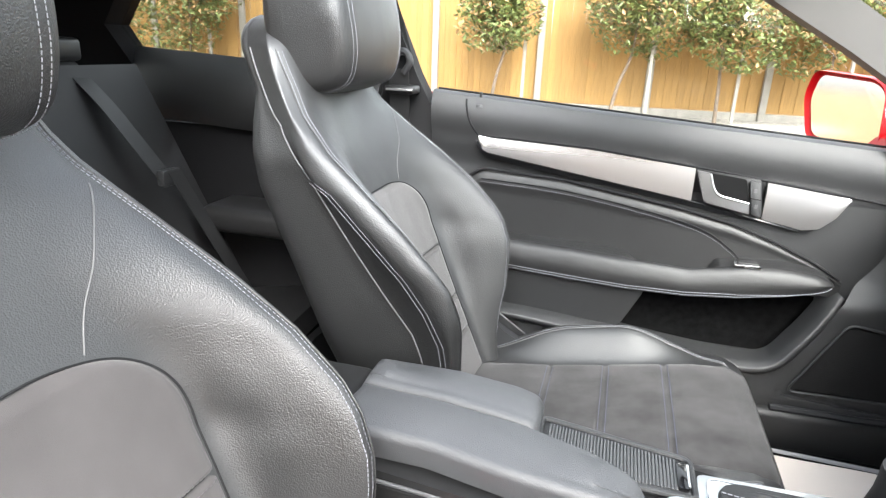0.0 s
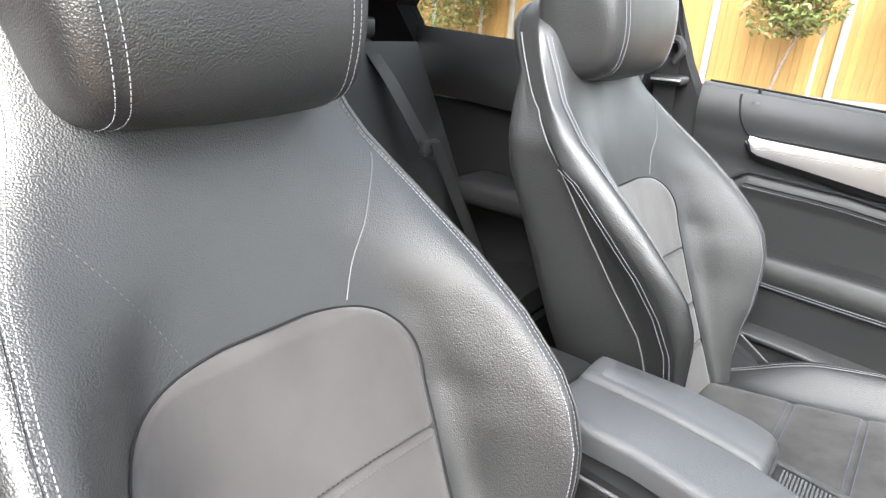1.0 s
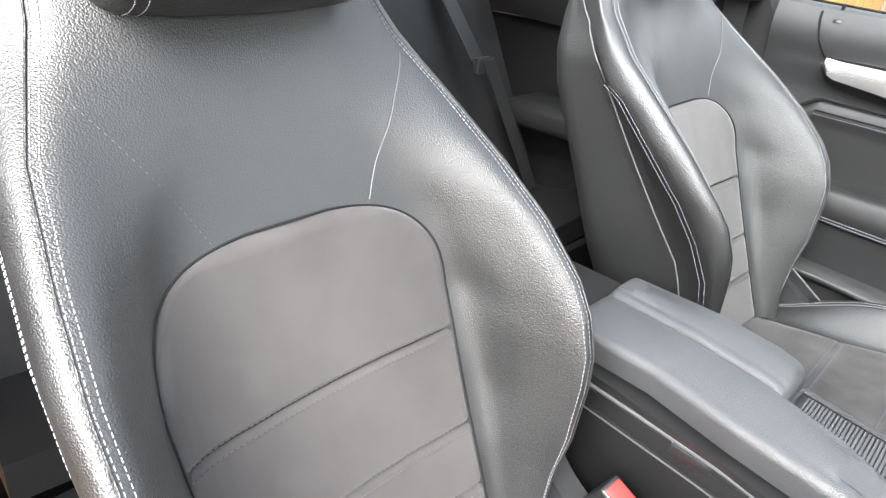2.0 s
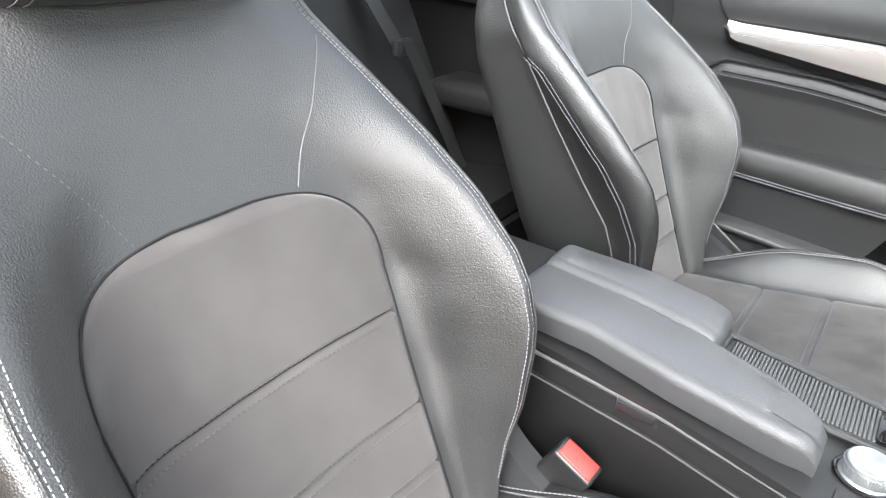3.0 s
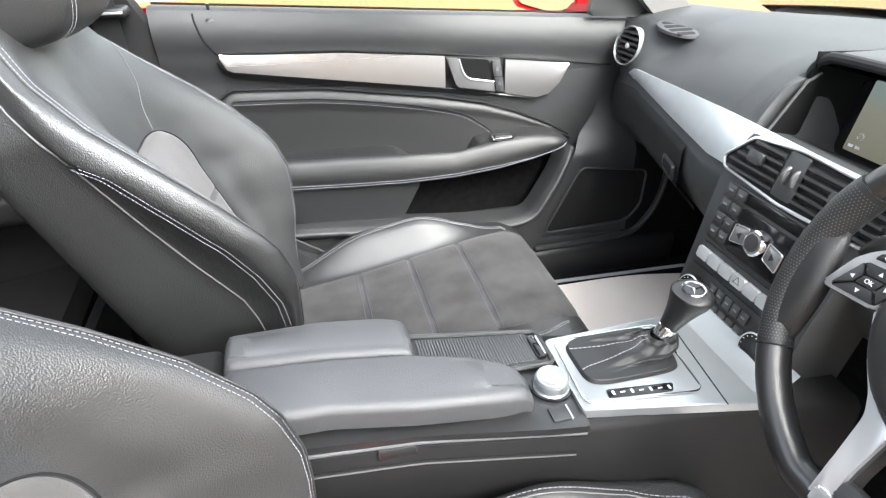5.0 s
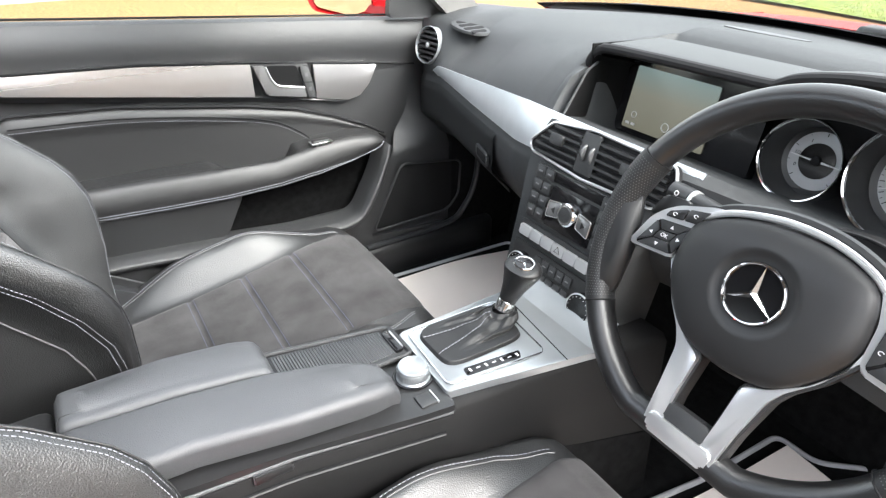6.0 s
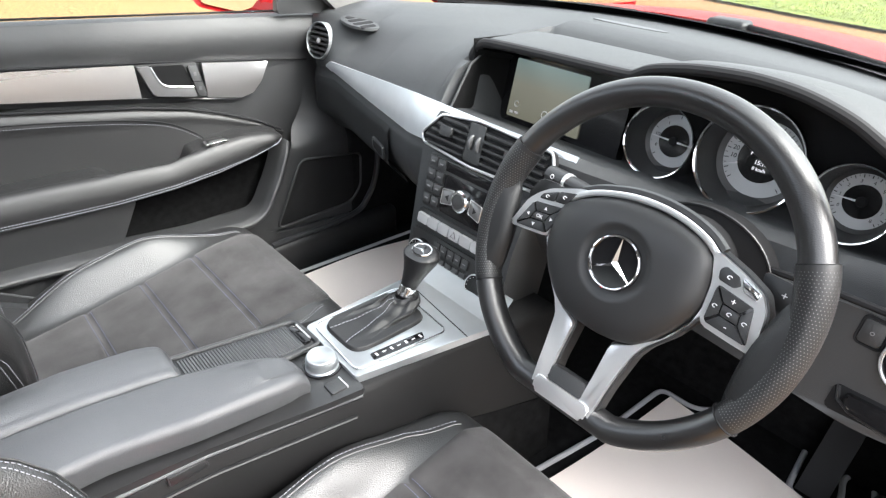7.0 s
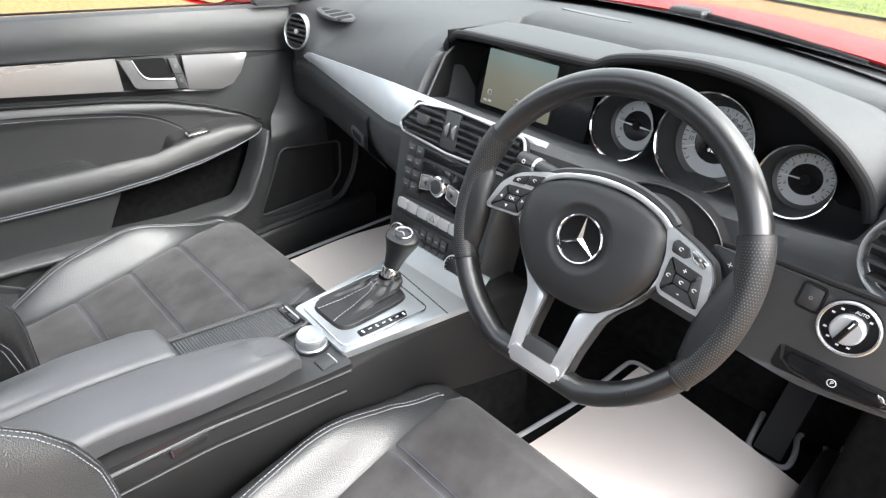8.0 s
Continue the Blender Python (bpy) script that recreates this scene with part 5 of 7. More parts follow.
def round_vent(at, axis, r, bars, name="side_vent"):
    v = part(name, turned(at, axis, [(r, -0.02), (r, 0.0), (r * 0.985, 0.0035), (r * 0.955, 0.0035), (r * 0.93, 0.0), (r * 0.88, -0.02)], 48, cap=False), GEAR_PLATE, dash, "round air vent with a silver ring")
    part("vent_back", turned(V(at) - V(axis).normalized() * 0.018, axis, [(r * 0.86, 0), (0.001, 0.001)], 32), DARK, v)
    d, s, u = axes(axis)
    for k in range(bars):
        h = (2 * (k + 0.5) / bars - 1) * 0.84
        w = math.sqrt(max(0.0, 1 - h * h)) * r * 0.84
        c = V(at) + u * h * r * 0.95
        part("slat", prism([(-w, -0.002), (w, -0.002), (w, 0.002), (-w, 0.002)], lambda a, b, q, c=c: c + s * a + u * (b - q * 0.35) + d * (q + 0.001), 0.012), HARD_PLASTIC, v)
    part("vent_tab", turned(V(at) - d * 0.002, axis, [(0.006, 0), (0.006, 0.004), (0.001, 0.005)], 12), SATIN, v)
    return v


round_vent((0.727, 0.640, 0.871), (-0.95, -0.12, 0.25), 0.042, 6)
round_vent((0.680, -0.648, 0.872), (-0.93, 0.1, 0.3), 0.053, 5)
GZ = dash_z(0.792, 0.56)
GX, GY = (dash_z(0.815, 0.56) - dash_z(0.77, 0.56)) / 0.045, (dash_z(0.792, 0.59) - dash_z(0.792, 0.53)) / 0.06
grille = [(0.792 + 0.036 * math.cos(q) - 0.010 * math.sin(q), 0.560 + 0.045 * math.sin(q)) for q in np.linspace(0, 2 * math.pi, 28, endpoint=False)]
dg_ = part("defrost_grille", prism(grille, lambda a, b, d: V((a, b, GZ + GX * (a - 0.792) + GY * (b - 0.56) - 0.0035 + d)), 0.006, 0.0008), DASH_PLASTIC, dash, "oval demister outlet")
for k in range(4):
    y = 0.530 + 0.02 * k
    w = 0.026 * math.sqrt(max(0.1, 1 - ((y - 0.560) / 0.045) ** 2))
    part("slot", prism(round_poly([(0.792 - w, y - 0.006), (0.792 + w, y - 0.006), (0.792 + w, y + 0.006), (0.792 - w, y + 0.006)], 0.004), lambda a, b, d: V((a, b, GZ + GX * (a - 0.792) + GY * (b - 0.56) - 0.0027 + d)), 0.003), DARK, dg_)

# glovebox
bm = grid(lambda u, v: (lerp(LY, TB_X, 0.69 - 0.42 * u) - 0.012 + (0.008 if v < 0.02 else 0) + 0.05 * smooth(0.55, 1.0, v), 0.69 - 0.42 * u, lerp(LY, TB_Z, 0.69 - 0.42 * u) - 0.012 - 0.135 * v), 30, 14)
bmesh.ops.solidify(bm, geom=bm.faces[:], thickness=0.008)
glove = part("glovebox_lid", bm, DASH_PLASTIC, dash, "glovebox lid", sharp=1.0)
cf = part("glovebox_catch", prism(round_poly([(0.337, 0.744), (0.280, 0.740), (0.277, 0.714), (0.332, 0.720)], 0.006), lambda a, b, d: V((lerp(LY, TB_X, a) - 0.0215 - d, a, b)), 0.006, 0.002), SHINY_PLASTIC, glove, "glovebox catch")
part("catch_recess", prism(round_poly([(0.328, 0.740), (0.286, 0.737), (0.284, 0.720), (0.325, 0.725)], 0.004), lambda a, b, d: V((lerp(LY, TB_X, a) - 0.0225 - d, a, b)), 0.004), DARK, cf)


# centre stack
def stack(y, z, d=0.0):
    n = V((-0.97, 0, 0.24))
    return V((0.577 + 0.25 * (z - 0.63), y, z)) + n * d


def on_stack(h):
    return lambda a, b, d: stack(a, b, h + d)


st_out = round_poly([(0.128, 0.815), (0.118, 0.70), (0.112, 0.592), (-0.122, 0.592), (-0.122, 0.70), (-0.135, 0.815)], 0.01)
stk = thing("centre_stack", (0.6, 0, 0.6), "black dashboard centre stack with radio and climate controls", "control panel")
part("stack_body", prism(st_out, on_stack(0.0), 0.10, 0.004), DASH_PLASTIC, stk)
part("radio_face", prism(round_poly([(0.100, 0.795), (0.098, 0.705), (-0.098, 0.705), (-0.100, 0.795)], 0.006), on_stack(0.003), 0.006, 0.002), HARD_PLASTIC, stk)
part("radio_window", prism(round_poly([(0.050, 0.772), (0.050, 0.708), (-0.050, 0.708), (-0.050, 0.772)], 0.003), on_stack(0.0045), 0.004, 0.001), GLOSS, stk)
part("disc_slot", prism(round_poly([(0.062, 0.792), (0.062, 0.777), (-0.062, 0.777), (-0.062, 0.792)], 0.002), on_stack(0.0045), 0.004, 0.001), GLOSS, stk)
for r in range(4):
    for c in range(2):
        for sgn in (1, -1):
            y, z = sgn * (0.063 + 0.021 * (1 - c)), 0.784 - 0.0215 * r
            b = part("key", prism(round_poly([(y - 0.0095, z - 0.0085), (y + 0.0095, z - 0.0085), (y + 0.0095, z + 0.0085), (y - 0.0095, z + 0.0085)], 0.002), on_stack(0.0075), 0.006, 0.0015), SOFT_PLASTIC, stk)
            part("key_mark", prism([(y - 0.004, z - 0.001), (y + 0.004, z - 0.001), (y + 0.004, z + 0.0012), (y - 0.004, z + 0.0012)], on_stack(0.0081), 0.0006), DIM_PRINT, b)
c = stack(0, 0.742, 0.004)
nrm = V((-0.97, 0, 0.24))
kn = part("radio_knob", turned(c, nrm, [(0.0185, 0), (0.0185, 0.010), (0.016, 0.0125), (0.001, 0.0125)], 32), CHROME, stk, "chrome radio knob")
part("knob_face", turned(c + nrm * 0.0125, nrm, [(0.0125, 0), (0.0125, 0.001), (0.001, 0.0015)], 24), SOFT_PLASTIC, kn)
for s in (1, -1):
    part("arrow_key", prism(round_poly([(s * 0.021, 0.752), (s * 0.046, 0.748), (s * 0.046, 0.724), (s * 0.021, 0.730)], 0.003), on_stack(0.009), 0.006, 0.002), LEVER, stk, "silver search key")
    part("key_arrow", prism([(s * 0.030, 0.743), (s * 0.038, 0.7375), (s * 0.030, 0.732)], on_stack(0.0094), 0.0006), HARD_PLASTIC, stk)
    part("key_frame", tube([stack(a, b, 0.0085) for a, b in round_poly([(s * 0.020, 0.753), (s * 0.047, 0.749), (s * 0.047, 0.723), (s * 0.020, 0.729)], 0.003)], 0.0007, 6, True), SATIN, stk)
# row of silver switches
part("switch_bezel", prism(round_poly([(0.098, 0.699), (0.098, 0.668), (-0.098, 0.668), (-0.098, 0.699)], 0.003), on_stack(0.003), 0.004, 0.001), HARD_PLASTIC, stk)
for k in range(7):
    y = 0.0815 - 0.0272 * k
    b = part("switch", prism(round_poly([(y - 0.0126, 0.674), (y + 0.0126, 0.674), (y + 0.0126, 0.691), (y - 0.0126, 0.691)], 0.002), on_stack(0.009), 0.007, 0.002), SWITCH, stk, "silver push switch")
    if k == 3:
        part("hazard_mark", tube([stack(y + a, 0.683 + b, 0.0095) for a, b in ((0, 0.006), (0.006, -0.004), (-0.006, -0.004))], 0.0006, 5, True), HARD_PLASTIC, b)
# climate panel
part("climate_face", prism(round_poly([(0.104, 0.662), (0.100, 0.598), (-0.108, 0.598), (-0.110, 0.662)], 0.006), on_stack(0.003), 0.004, 0.002), HARD_PLASTIC, stk)
for s in (1, -1):
    c = stack(s * 0.075 - 0.005, 0.625, 0.004)
    k1 = part("climate_knob", turned(c, nrm, [(0.0240, 0), (0.0240, 0.012), (0.0220, 0.014), (0.001, 0.012)], 36), GLOSS, stk)
    part("knob_ring", ring(c + nrm * 0.0125, nrm, 0.0230, 0.0016), SATIN, k1)
    part("knob_grip", ring(c + nrm * 0.008, nrm, 0.0165, 0.003), SATIN, k1)
    bm = bmesh.new()
    for j in range(16):
        q = 2 * math.pi * j / 16
        d, u, w = axes(nrm)
        p = c + nrm * 0.0145 + (u * math.cos(q) + w * math.sin(q)) * 0.019
        turned(p, nrm, [(0.0008, 0), (0.0008, 0.0004)], 5, bm=bm)
    part("knob_marks", bm, WHITE_PRINT, k1)
for r in range(2):
    for k in range(5):
        y, z = 0.036 - 0.018 * k, 0.646 - 0.024 * r
        b = part("climate_key", prism(round_poly([(y - 0.0078, z - 0.009), (y + 0.0078, z - 0.009), (y + 0.0078, z + 0.009), (y - 0.0078, z + 0.009)], 0.002), on_stack(0.0065), 0.005, 0.0015), SOFT_PLASTIC, stk)
        part("key_mark", prism([(y - 0.0035, z - 0.001), (y + 0.0035, z - 0.001), (y + 0.0035, z + 0.001), (y - 0.0035, z + 0.001)], on_stack(0.0071), 0.0006), DIM_PRINT, b)


# centre vents
def vent_at(y, z, d=0.0):
    return V((0.626 + 0.28 * (z - 0.83), y, z)) + V((-0.96, 0, 0.27)) * d


def on_vent(h):
    return lambda a, b, d: vent_at(a, b, h + d)


vent_out = [(0.086, 0.862), (0.128, 0.822), (0.118, 0.808), (0.0, 0.800), (-0.135, 0.806), (-0.165, 0.830), (-0.150, 0.868), (0.0, 0.872)]
vo = round_poly(vent_out, 0.008)
cv = part("centre_vents", prism(vo, on_vent(0.004), 0.010, 0.002), DARK, dash, "centre air vents in a silver frame")
part("vent_frame", tube([vent_at(a, b, 0.006) for a, b in vo], 0.0024, 8, True), SATIN, cv, "silver frame")
for y0, y1 in ((0.112, 0.018), (-0.020, -0.145)):
    for k in range(5):
        z = 0.811 + 0.0112 * k
        ye = min(y0, 0.119 - max(0.0, z - 0.818) * 1.05) if y0 > 0 else y0
        part("slat", prism([(ye, z), (y1, z), (y1, z + 0.0035), (ye, z + 0.0035)], lambda a, b, d: vent_at(a, b - d * 0.4, 0.010 + d), 0.012), HARD_PLASTIC, cv)
    part("vent_tab", prism(round_poly([((y0 + y1) / 2 - 0.014, 0.832), ((y0 + y1) / 2 + 0.014, 0.832), ((y0 + y1) / 2 + 0.014, 0.848), ((y0 + y1) / 2 - 0.014, 0.848)], 0.004), on_vent(0.014), 0.008, 0.002), SOFT_PLASTIC, cv)
part("vent_divider", prism(round_poly([(0.018, 0.808), (-0.020, 0.808), (-0.018, 0.868), (0.016, 0.868)], 0.003), on_vent(0.009), 0.008, 0.002), SOFT_PLASTIC, cv)
for y in (0.007, -0.009):
    part("thumbwheel", turned(vent_at(y - 0.004, 0.838, 0.002), (0, 1, 0), [(0.0135, 0), (0.0145, 0.001), (0.0145, 0.004), (0.0135, 0.005)], 32), RAIL, cv)


# screen and its hood
def scr(y, z, d=0.0):
    return V((0.80 + 0.18 * (z - 0.876), y, z)) + V((-0.98, 0, 0.18)) * d


screen = thing("display_screen", (0.74, -0.05, 0.86), "colour display screen in a hooded black recess", "screen")
SO = round_poly([(0.090, 0.929), (-0.068, 0.929), (-0.070, 0.828), (0.093, 0.828)], 0.003)
part("screen_bezel", prism(round_poly([(0.125, 0.955), (-0.150, 0.955), (-0.150, 0.80), (0.128, 0.80)], 0.012), lambda a, b, d: scr(a, b, d - 0.003), 0.02), GLOSS, screen)
sm = bpy.data.materials.new("display_image")
sm.use_nodes = True
nn, ll = sm.node_tree.nodes, sm.node_tree.links
tc, sep, rmp = nn.new("ShaderNodeTexCoord"), nn.new("ShaderNodeSeparateXYZ"), nn.new("ShaderNodeValToRGB")
mr = nn.new("ShaderNodeMapRange")
mr.inputs[1].default_value, mr.inputs[2].default_value = 0.828, 0.926
ll.new(tc.outputs["Object"], sep.inputs[0]), ll.new(sep.outputs[2], mr.inputs[0]), ll.new(mr.outputs[0], rmp.inputs[0])
el = rmp.color_ramp.elements
el[0].color, el[1].color = (0.075, 0.073, 0.056, 1), (0.085, 0.112, 0.108, 1)
e2 = rmp.color_ramp.elements.new(0.6)
e2.color = (0.098, 0.098, 0.080, 1)
pb = nn["Principled BSDF"]
pb.inputs["Roughness"].default_value = 0.2
ll.new(rmp.outputs[0], pb.inputs["Base Color"]), ll.new(rmp.outputs[0], pb.inputs["Emission Color"])
pb.inputs["Emission Strength"].default_value = 0.2
part("display", prism(SO, lambda a, b, d: scr(a, b, d), 0.003), sm, screen, "lit display with a pale map")
bm = bmesh.new()
ring(scr(0.072, 0.852, 0.0012), (-0.98, 0, 0.18), 0.005, 0.0007, 16, 5, bm=bm)
ring(scr(0.005, 0.848, 0.0012), (-0.98, 0, 0.18), 0.007, 0.0007, 16, 5, bm=bm)
for y in (0.082, 0.070):
    prism([(y - 0.004, 0.8345), (y + 0.004, 0.8345), (y + 0.004, 0.8385), (y - 0.004, 0.8385)], lambda a, b, d: scr(a, b, d + 0.0012), 0.0012, bm=bm)
part("display_icons", bm, WHITE_PRINT, screen)


HY = [0.147, 0.1475, 0.146, 0.1415, 0.132, 0.116, 0.095, 0.0, -0.12, -0.178, -0.190, -0.205, -0.227, -0.268, -0.312, -0.355, -0.409, -0.461, -0.499, -0.536, -0.572, -0.588]
HZ = [0.846, 0.885, 0.912, 0.933, 0.952, 0.964, 0.969, 0.972, 0.974, 0.9755, 0.979, 0.987, 0.994, 1.002, 1.0065, 1.008, 1.003, 0.989, 0.971, 0.949, 0.915, 0.88]
lip = spline([(y, z, 0) for y, z in zip(HY, HZ)], 5)


def hood_ring(p):
    """Section of the hood at one place of its lip: over the top, round the lip and back underneath."""
    y, z = p.x, p.y
    side_in = 0.012 if y > 0.12 else (-0.0 if y > -0.54 else 0.010)
    s = -1 if y > 0.12 else 1
    low = smooth(0.86, 0.97, z)
    back = 0.925 + 0.016 * low
    end = 0.80 + 0.20 * low
    return [V((end, y - s * 0.0, min(z, back) - 0.004)), V(((0.745 + end) / 2, y, z * 0.55 + min(z, back) * 0.45 + 0.008 * low)), V((0.765, y, z - 0.001)), V((0.745, y, z - 0.002)), V((0.737, y + s * side_in * 0.2, z - 0.006)), V((0.738, y + s * side_in * 0.5, z - 0.011)), V((0.748, y + s * side_in, z - 0.014)), V((0.795, y + s * side_in * 1.6, z - 0.026)), V((0.84, y + s * side_in * 2, z - 0.04))]


# Underside near-black: the shade under the hood is put into its colour.
part("hood_lining", loft([hood_ring(p)[5:] for p in lip], close=False), SHADE_AND_JOINT, dash, "underside of the hood, its shade put into a near-black colour", sharp=1.0)
part("hood_lip", tube([(0.7425, p.x, p.y - 0.0075) for p in lip], 0.0078, 10), RUBBER, dash, "dark rounded lip of the hood")
part("instrument_hood", loft([hood_ring(p)[:6] for p in lip], close=False), DASH_PLASTIC, dash, "moulded hood over the screen and the instruments", sharp=1.0)

def cheek(u, v):
    """Dark sheet for the recess's shade beside the screen, up to the dashboard's top."""
    x = 0.652 + 0.125 * u
    top = lerp([0.652, 0.712, 0.78], [0.868, 0.927, 0.945], x)
    return (x, lerp([0.652, 0.745], [0.094, 0.122], x), top - (top - 0.80) * v)


part("recess_cheek", solid(cheek, 16, 8, 0.003), SHADE_AND_JOINT, dash, "near-black sheet that paints the shade of the screen recess")
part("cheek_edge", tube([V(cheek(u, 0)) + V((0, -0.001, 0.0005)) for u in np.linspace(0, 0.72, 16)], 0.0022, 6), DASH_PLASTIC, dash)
# Second near-black sheet, painting the shade beside the display.
part("screen_cheek", solid(lambda u, v: (0.735 + 0.075 * u, 0.130 - 0.016 * u, 0.82 + 0.145 * v), 6, 6, 0.004), SHADE_AND_JOINT, dash)
lens = [(0.012 * math.cos(q), 0.085 * math.sin(q)) for q in np.linspace(0, 2 * math.pi, 28, endpoint=False)]
part("sun_sensor", prism(lens, lambda a, b, d: V((1.050 + a, 0.03 + b, 0.9675 + d - 0.02 * a)), 0.008, 0.002), HARD_PLASTIC, dash, "slim black sensor cover")
# instrument cluster
cl = thing("instrument_cluster", (0.8, -0.36, 0.87), "instrument cluster with three silver-ringed dials", "instruments")


def clu(y, z, d=0.0):
    return V((0.80 + 0.25 * (z - 0.87), y, z)) + V((-0.97, 0, 0.24)) * d


part("cluster_face", prism(round_poly([(-0.152, 0.945), (-0.20, 0.96), (-0.36, 0.98), (-0.50, 0.95), (-0.575, 0.89), (-0.585, 0.83), (-0.56, 0.79), (-0.152, 0.79)], 0.02), lambda a, b, d: clu(a, b, d - 0.056), 0.01), DARK, cl)
cn = V((-0.97, 0, 0.24))


def gauge(y, z, r, ticks, needle, figures, label, hub_on=True):
    c = clu(y, z)
    g = part("gauge", turned(c, cn, [(r, -0.055), (r, 0.012), (r * 0.985, 0.015), (r * 0.955, 0.014), (r * 0.945, 0.010)], 64, cap=False), CHROME, cl, label)
    part("dial_cone", turned(c, cn, [(r * 0.95, 0.011), (r * 0.84, -0.038), (r * 0.70, -0.042), (r * 0.66, -0.043)], 48, cap=False), HARD_PLASTIC, g)
    part("dial_face", turned(c - cn * 0.044, cn, [(r * 0.72, 0), (r * 0.72, 0.003), (0.001, 0.0032)], 48), DIAL_GREY, g)
    part("dial_centre", turned(c - cn * 0.0405, cn, [(r * 0.44, 0), (r * 0.44, 0.0008), (0.001, 0.001)], 40), GLOSS, g)
    bm = bmesh.new()
    for k in range(ticks):
        q = math.radians(225 - 270 * k / (ticks - 1))
        for a0, a1, w in (((0.62, 0.70, 0.0006) if k % 2 == 0 else (0.66, 0.70, 0.0004)),):
            dirv = lambda f: c - cn * 0.0405 + V((0, -1, 0)) * math.cos(q) * r * f + V((0.24, 0, 0.97)) * math.sin(q) * r * f
            tube([dirv(a0), dirv(a1)], w, 4, bm=bm)
    part("dial_ticks", bm, DARK, g)
    q = math.radians(needle)
    hub = c - cn * 0.036
    tipv = hub + V((0, -1, 0)) * math.cos(q) * r * 0.68 + V((0.24, 0, 0.97)) * math.sin(q) * r * 0.68
    part("needle", tube([hub if hub_on else hub.lerp(tipv, 0.62), tipv], lambda s: 0.0014 * (1.2 - s), 6), WHITE_PRINT, g)
    if hub_on:
        part("needle_hub", turned(hub - cn * 0.002, cn, [(0.007, 0), (0.006, 0.004), (0.001, 0.005)], 20), DARK, g)
    for word, ang in figures:
        q = math.radians(ang)
        p = c - cn * 0.0405 + V((0, -1, 0)) * math.cos(q) * r * 0.53 + V((0.24, 0, 0.97)) * math.sin(q) * r * 0.53
        text_part(word, r * 0.125, facing(p, cn), DARK, g, "figure")
    return g


g1 = gauge(-0.218, 0.868, 0.056, 9, 178, [("0", 205), ("1/2", 172), ("1", 125)], "silver-ringed fuel gauge")
g2 = gauge(-0.350, 0.880, 0.074, 33, 203, [(str(n), 204 - 1.69 * n) for n in range(10, 130, 10)], "silver-ringed speedometer", False)
gauge(-0.484, 0.868, 0.050, 33, 182, [(str(n), 208 - 32 * n) for n in range(0, 9)], "silver-ringed rev counter")
part("needle", tube([clu(-0.218, 0.868, -0.036) + V((0, -0.008, 0)), clu(-0.218, 0.868, -0.036) + V((0, -0.037, -0.001))], lambda s: 0.0014 * (1.2 - s), 6), WHITE_PRINT, g1)
c = clu(-0.350, 0.880)
CLUSTER_TEXT = lit_screen("cluster_text", (0.55, 0.55, 0.6), 0.2)
for word, dy, dz, s in (("P", 0.014, 0.002, 0.0085), ("R N D", -0.006, 0.002, 0.0075), ("15:17", -0.002, -0.009, 0.0085), ("0 km/h", -0.002, -0.018, 0.0068)):
    text_part(word, s, facing(c - cn * 0.0385 + V((0.24, 0, 0.97)) * (dz + 0.004) + V((0, dy, 0)), cn), CLUSTER_TEXT, g2, "display_text")


def grown_box(pts, k):
    c = sum((V(p) for p in pts), V((0, 0))) / len(pts)
    return [tuple(c + (V(p) - c) * k) for p in pts]


text_part("ECO", 0.006, facing(c - cn * 0.0385 + V((0.24, 0, 0.97)) * -0.008 + V((0, -0.022, 0)), cn), lit_screen("eco_text", (0.75, 0.8, 0.1), 0.3), g2, "display_text")

# light switch and parking brake pull
def side(y, z, d=0.0):
    return V((0.640 + 0.22 * (z - 0.78), y, z)) + V((-0.97, 0.02, 0.22)) * d


sn = V((-0.97, 0.02, 0.22))
knee = part("knee_panel", prism(round_poly([(-0.17, 0.79), (-0.50, 0.818), (-0.70, 0.826), (-0.72, 0.716), (-0.69, 0.708), (-0.60, 0.694), (-0.53, 0.700), (-0.17, 0.73)], [0.03, 0.03, 0.005, 0.01, 0.02, 0.03, 0.03, 0.03]), lambda a, b, d: side(a, b, d - 0.006), 0.05, 0.01, 3), SOFT_PLASTIC, dash, "lower dashboard panel")
# Raised black oval paints the shaded cavity round the column; no hole is cut.
hole = [(-0.378 + 0.094 * math.cos(q), 0.795 + 0.070 * math.sin(q)) for q in np.linspace(0, 2 * math.pi, 40, endpoint=False)]
col = part("column_opening", prism(hole, lambda a, b, d: side(a, b, d + 0.0045), 0.03, 0.003), DARK, dash, "raised black oval standing in for the shaded opening round the steering column")
part("opening_edge", tube([side(a, b, 0.0045) for a, b in hole], 0.0016, 6, True), HARD_PLASTIC, col)
c = side(-0.6245, 0.7885)
part("panel_joint", tube([side(y, z, -0.002) for y, z in ((-0.40, 0.818), (-0.53, 0.8275), (-0.60, 0.8285), (-0.71, 0.832))], 0.0042, 8), DARK, dash, "dark joint over the lower panel")
ls = part("light_switch", turned(c, sn, [(0.0320, -0.006), (0.0320, 0.004), (0.0300, 0.006), (0.0285, 0.004), (0.0285, 0.002), (0.001, 0.002)], 48), GLOSS, dash, "round headlamp switch in a chrome ring")
part("switch_ring", ring(c + sn * 0.004, sn, 0.0305, 0.0020, 48), SATIN, ls)
k = part("switch_knob", turned(c + sn * 0.002, sn, [(0.0175, 0), (0.0172, 0.010), (0.0155, 0.0125), (0.001, 0.0125)], 36), SWITCH, ls)
bar_m = facing(c + sn * 0.016, sn) @ Matrix.Rotation(radians(-18), 4, "Z")
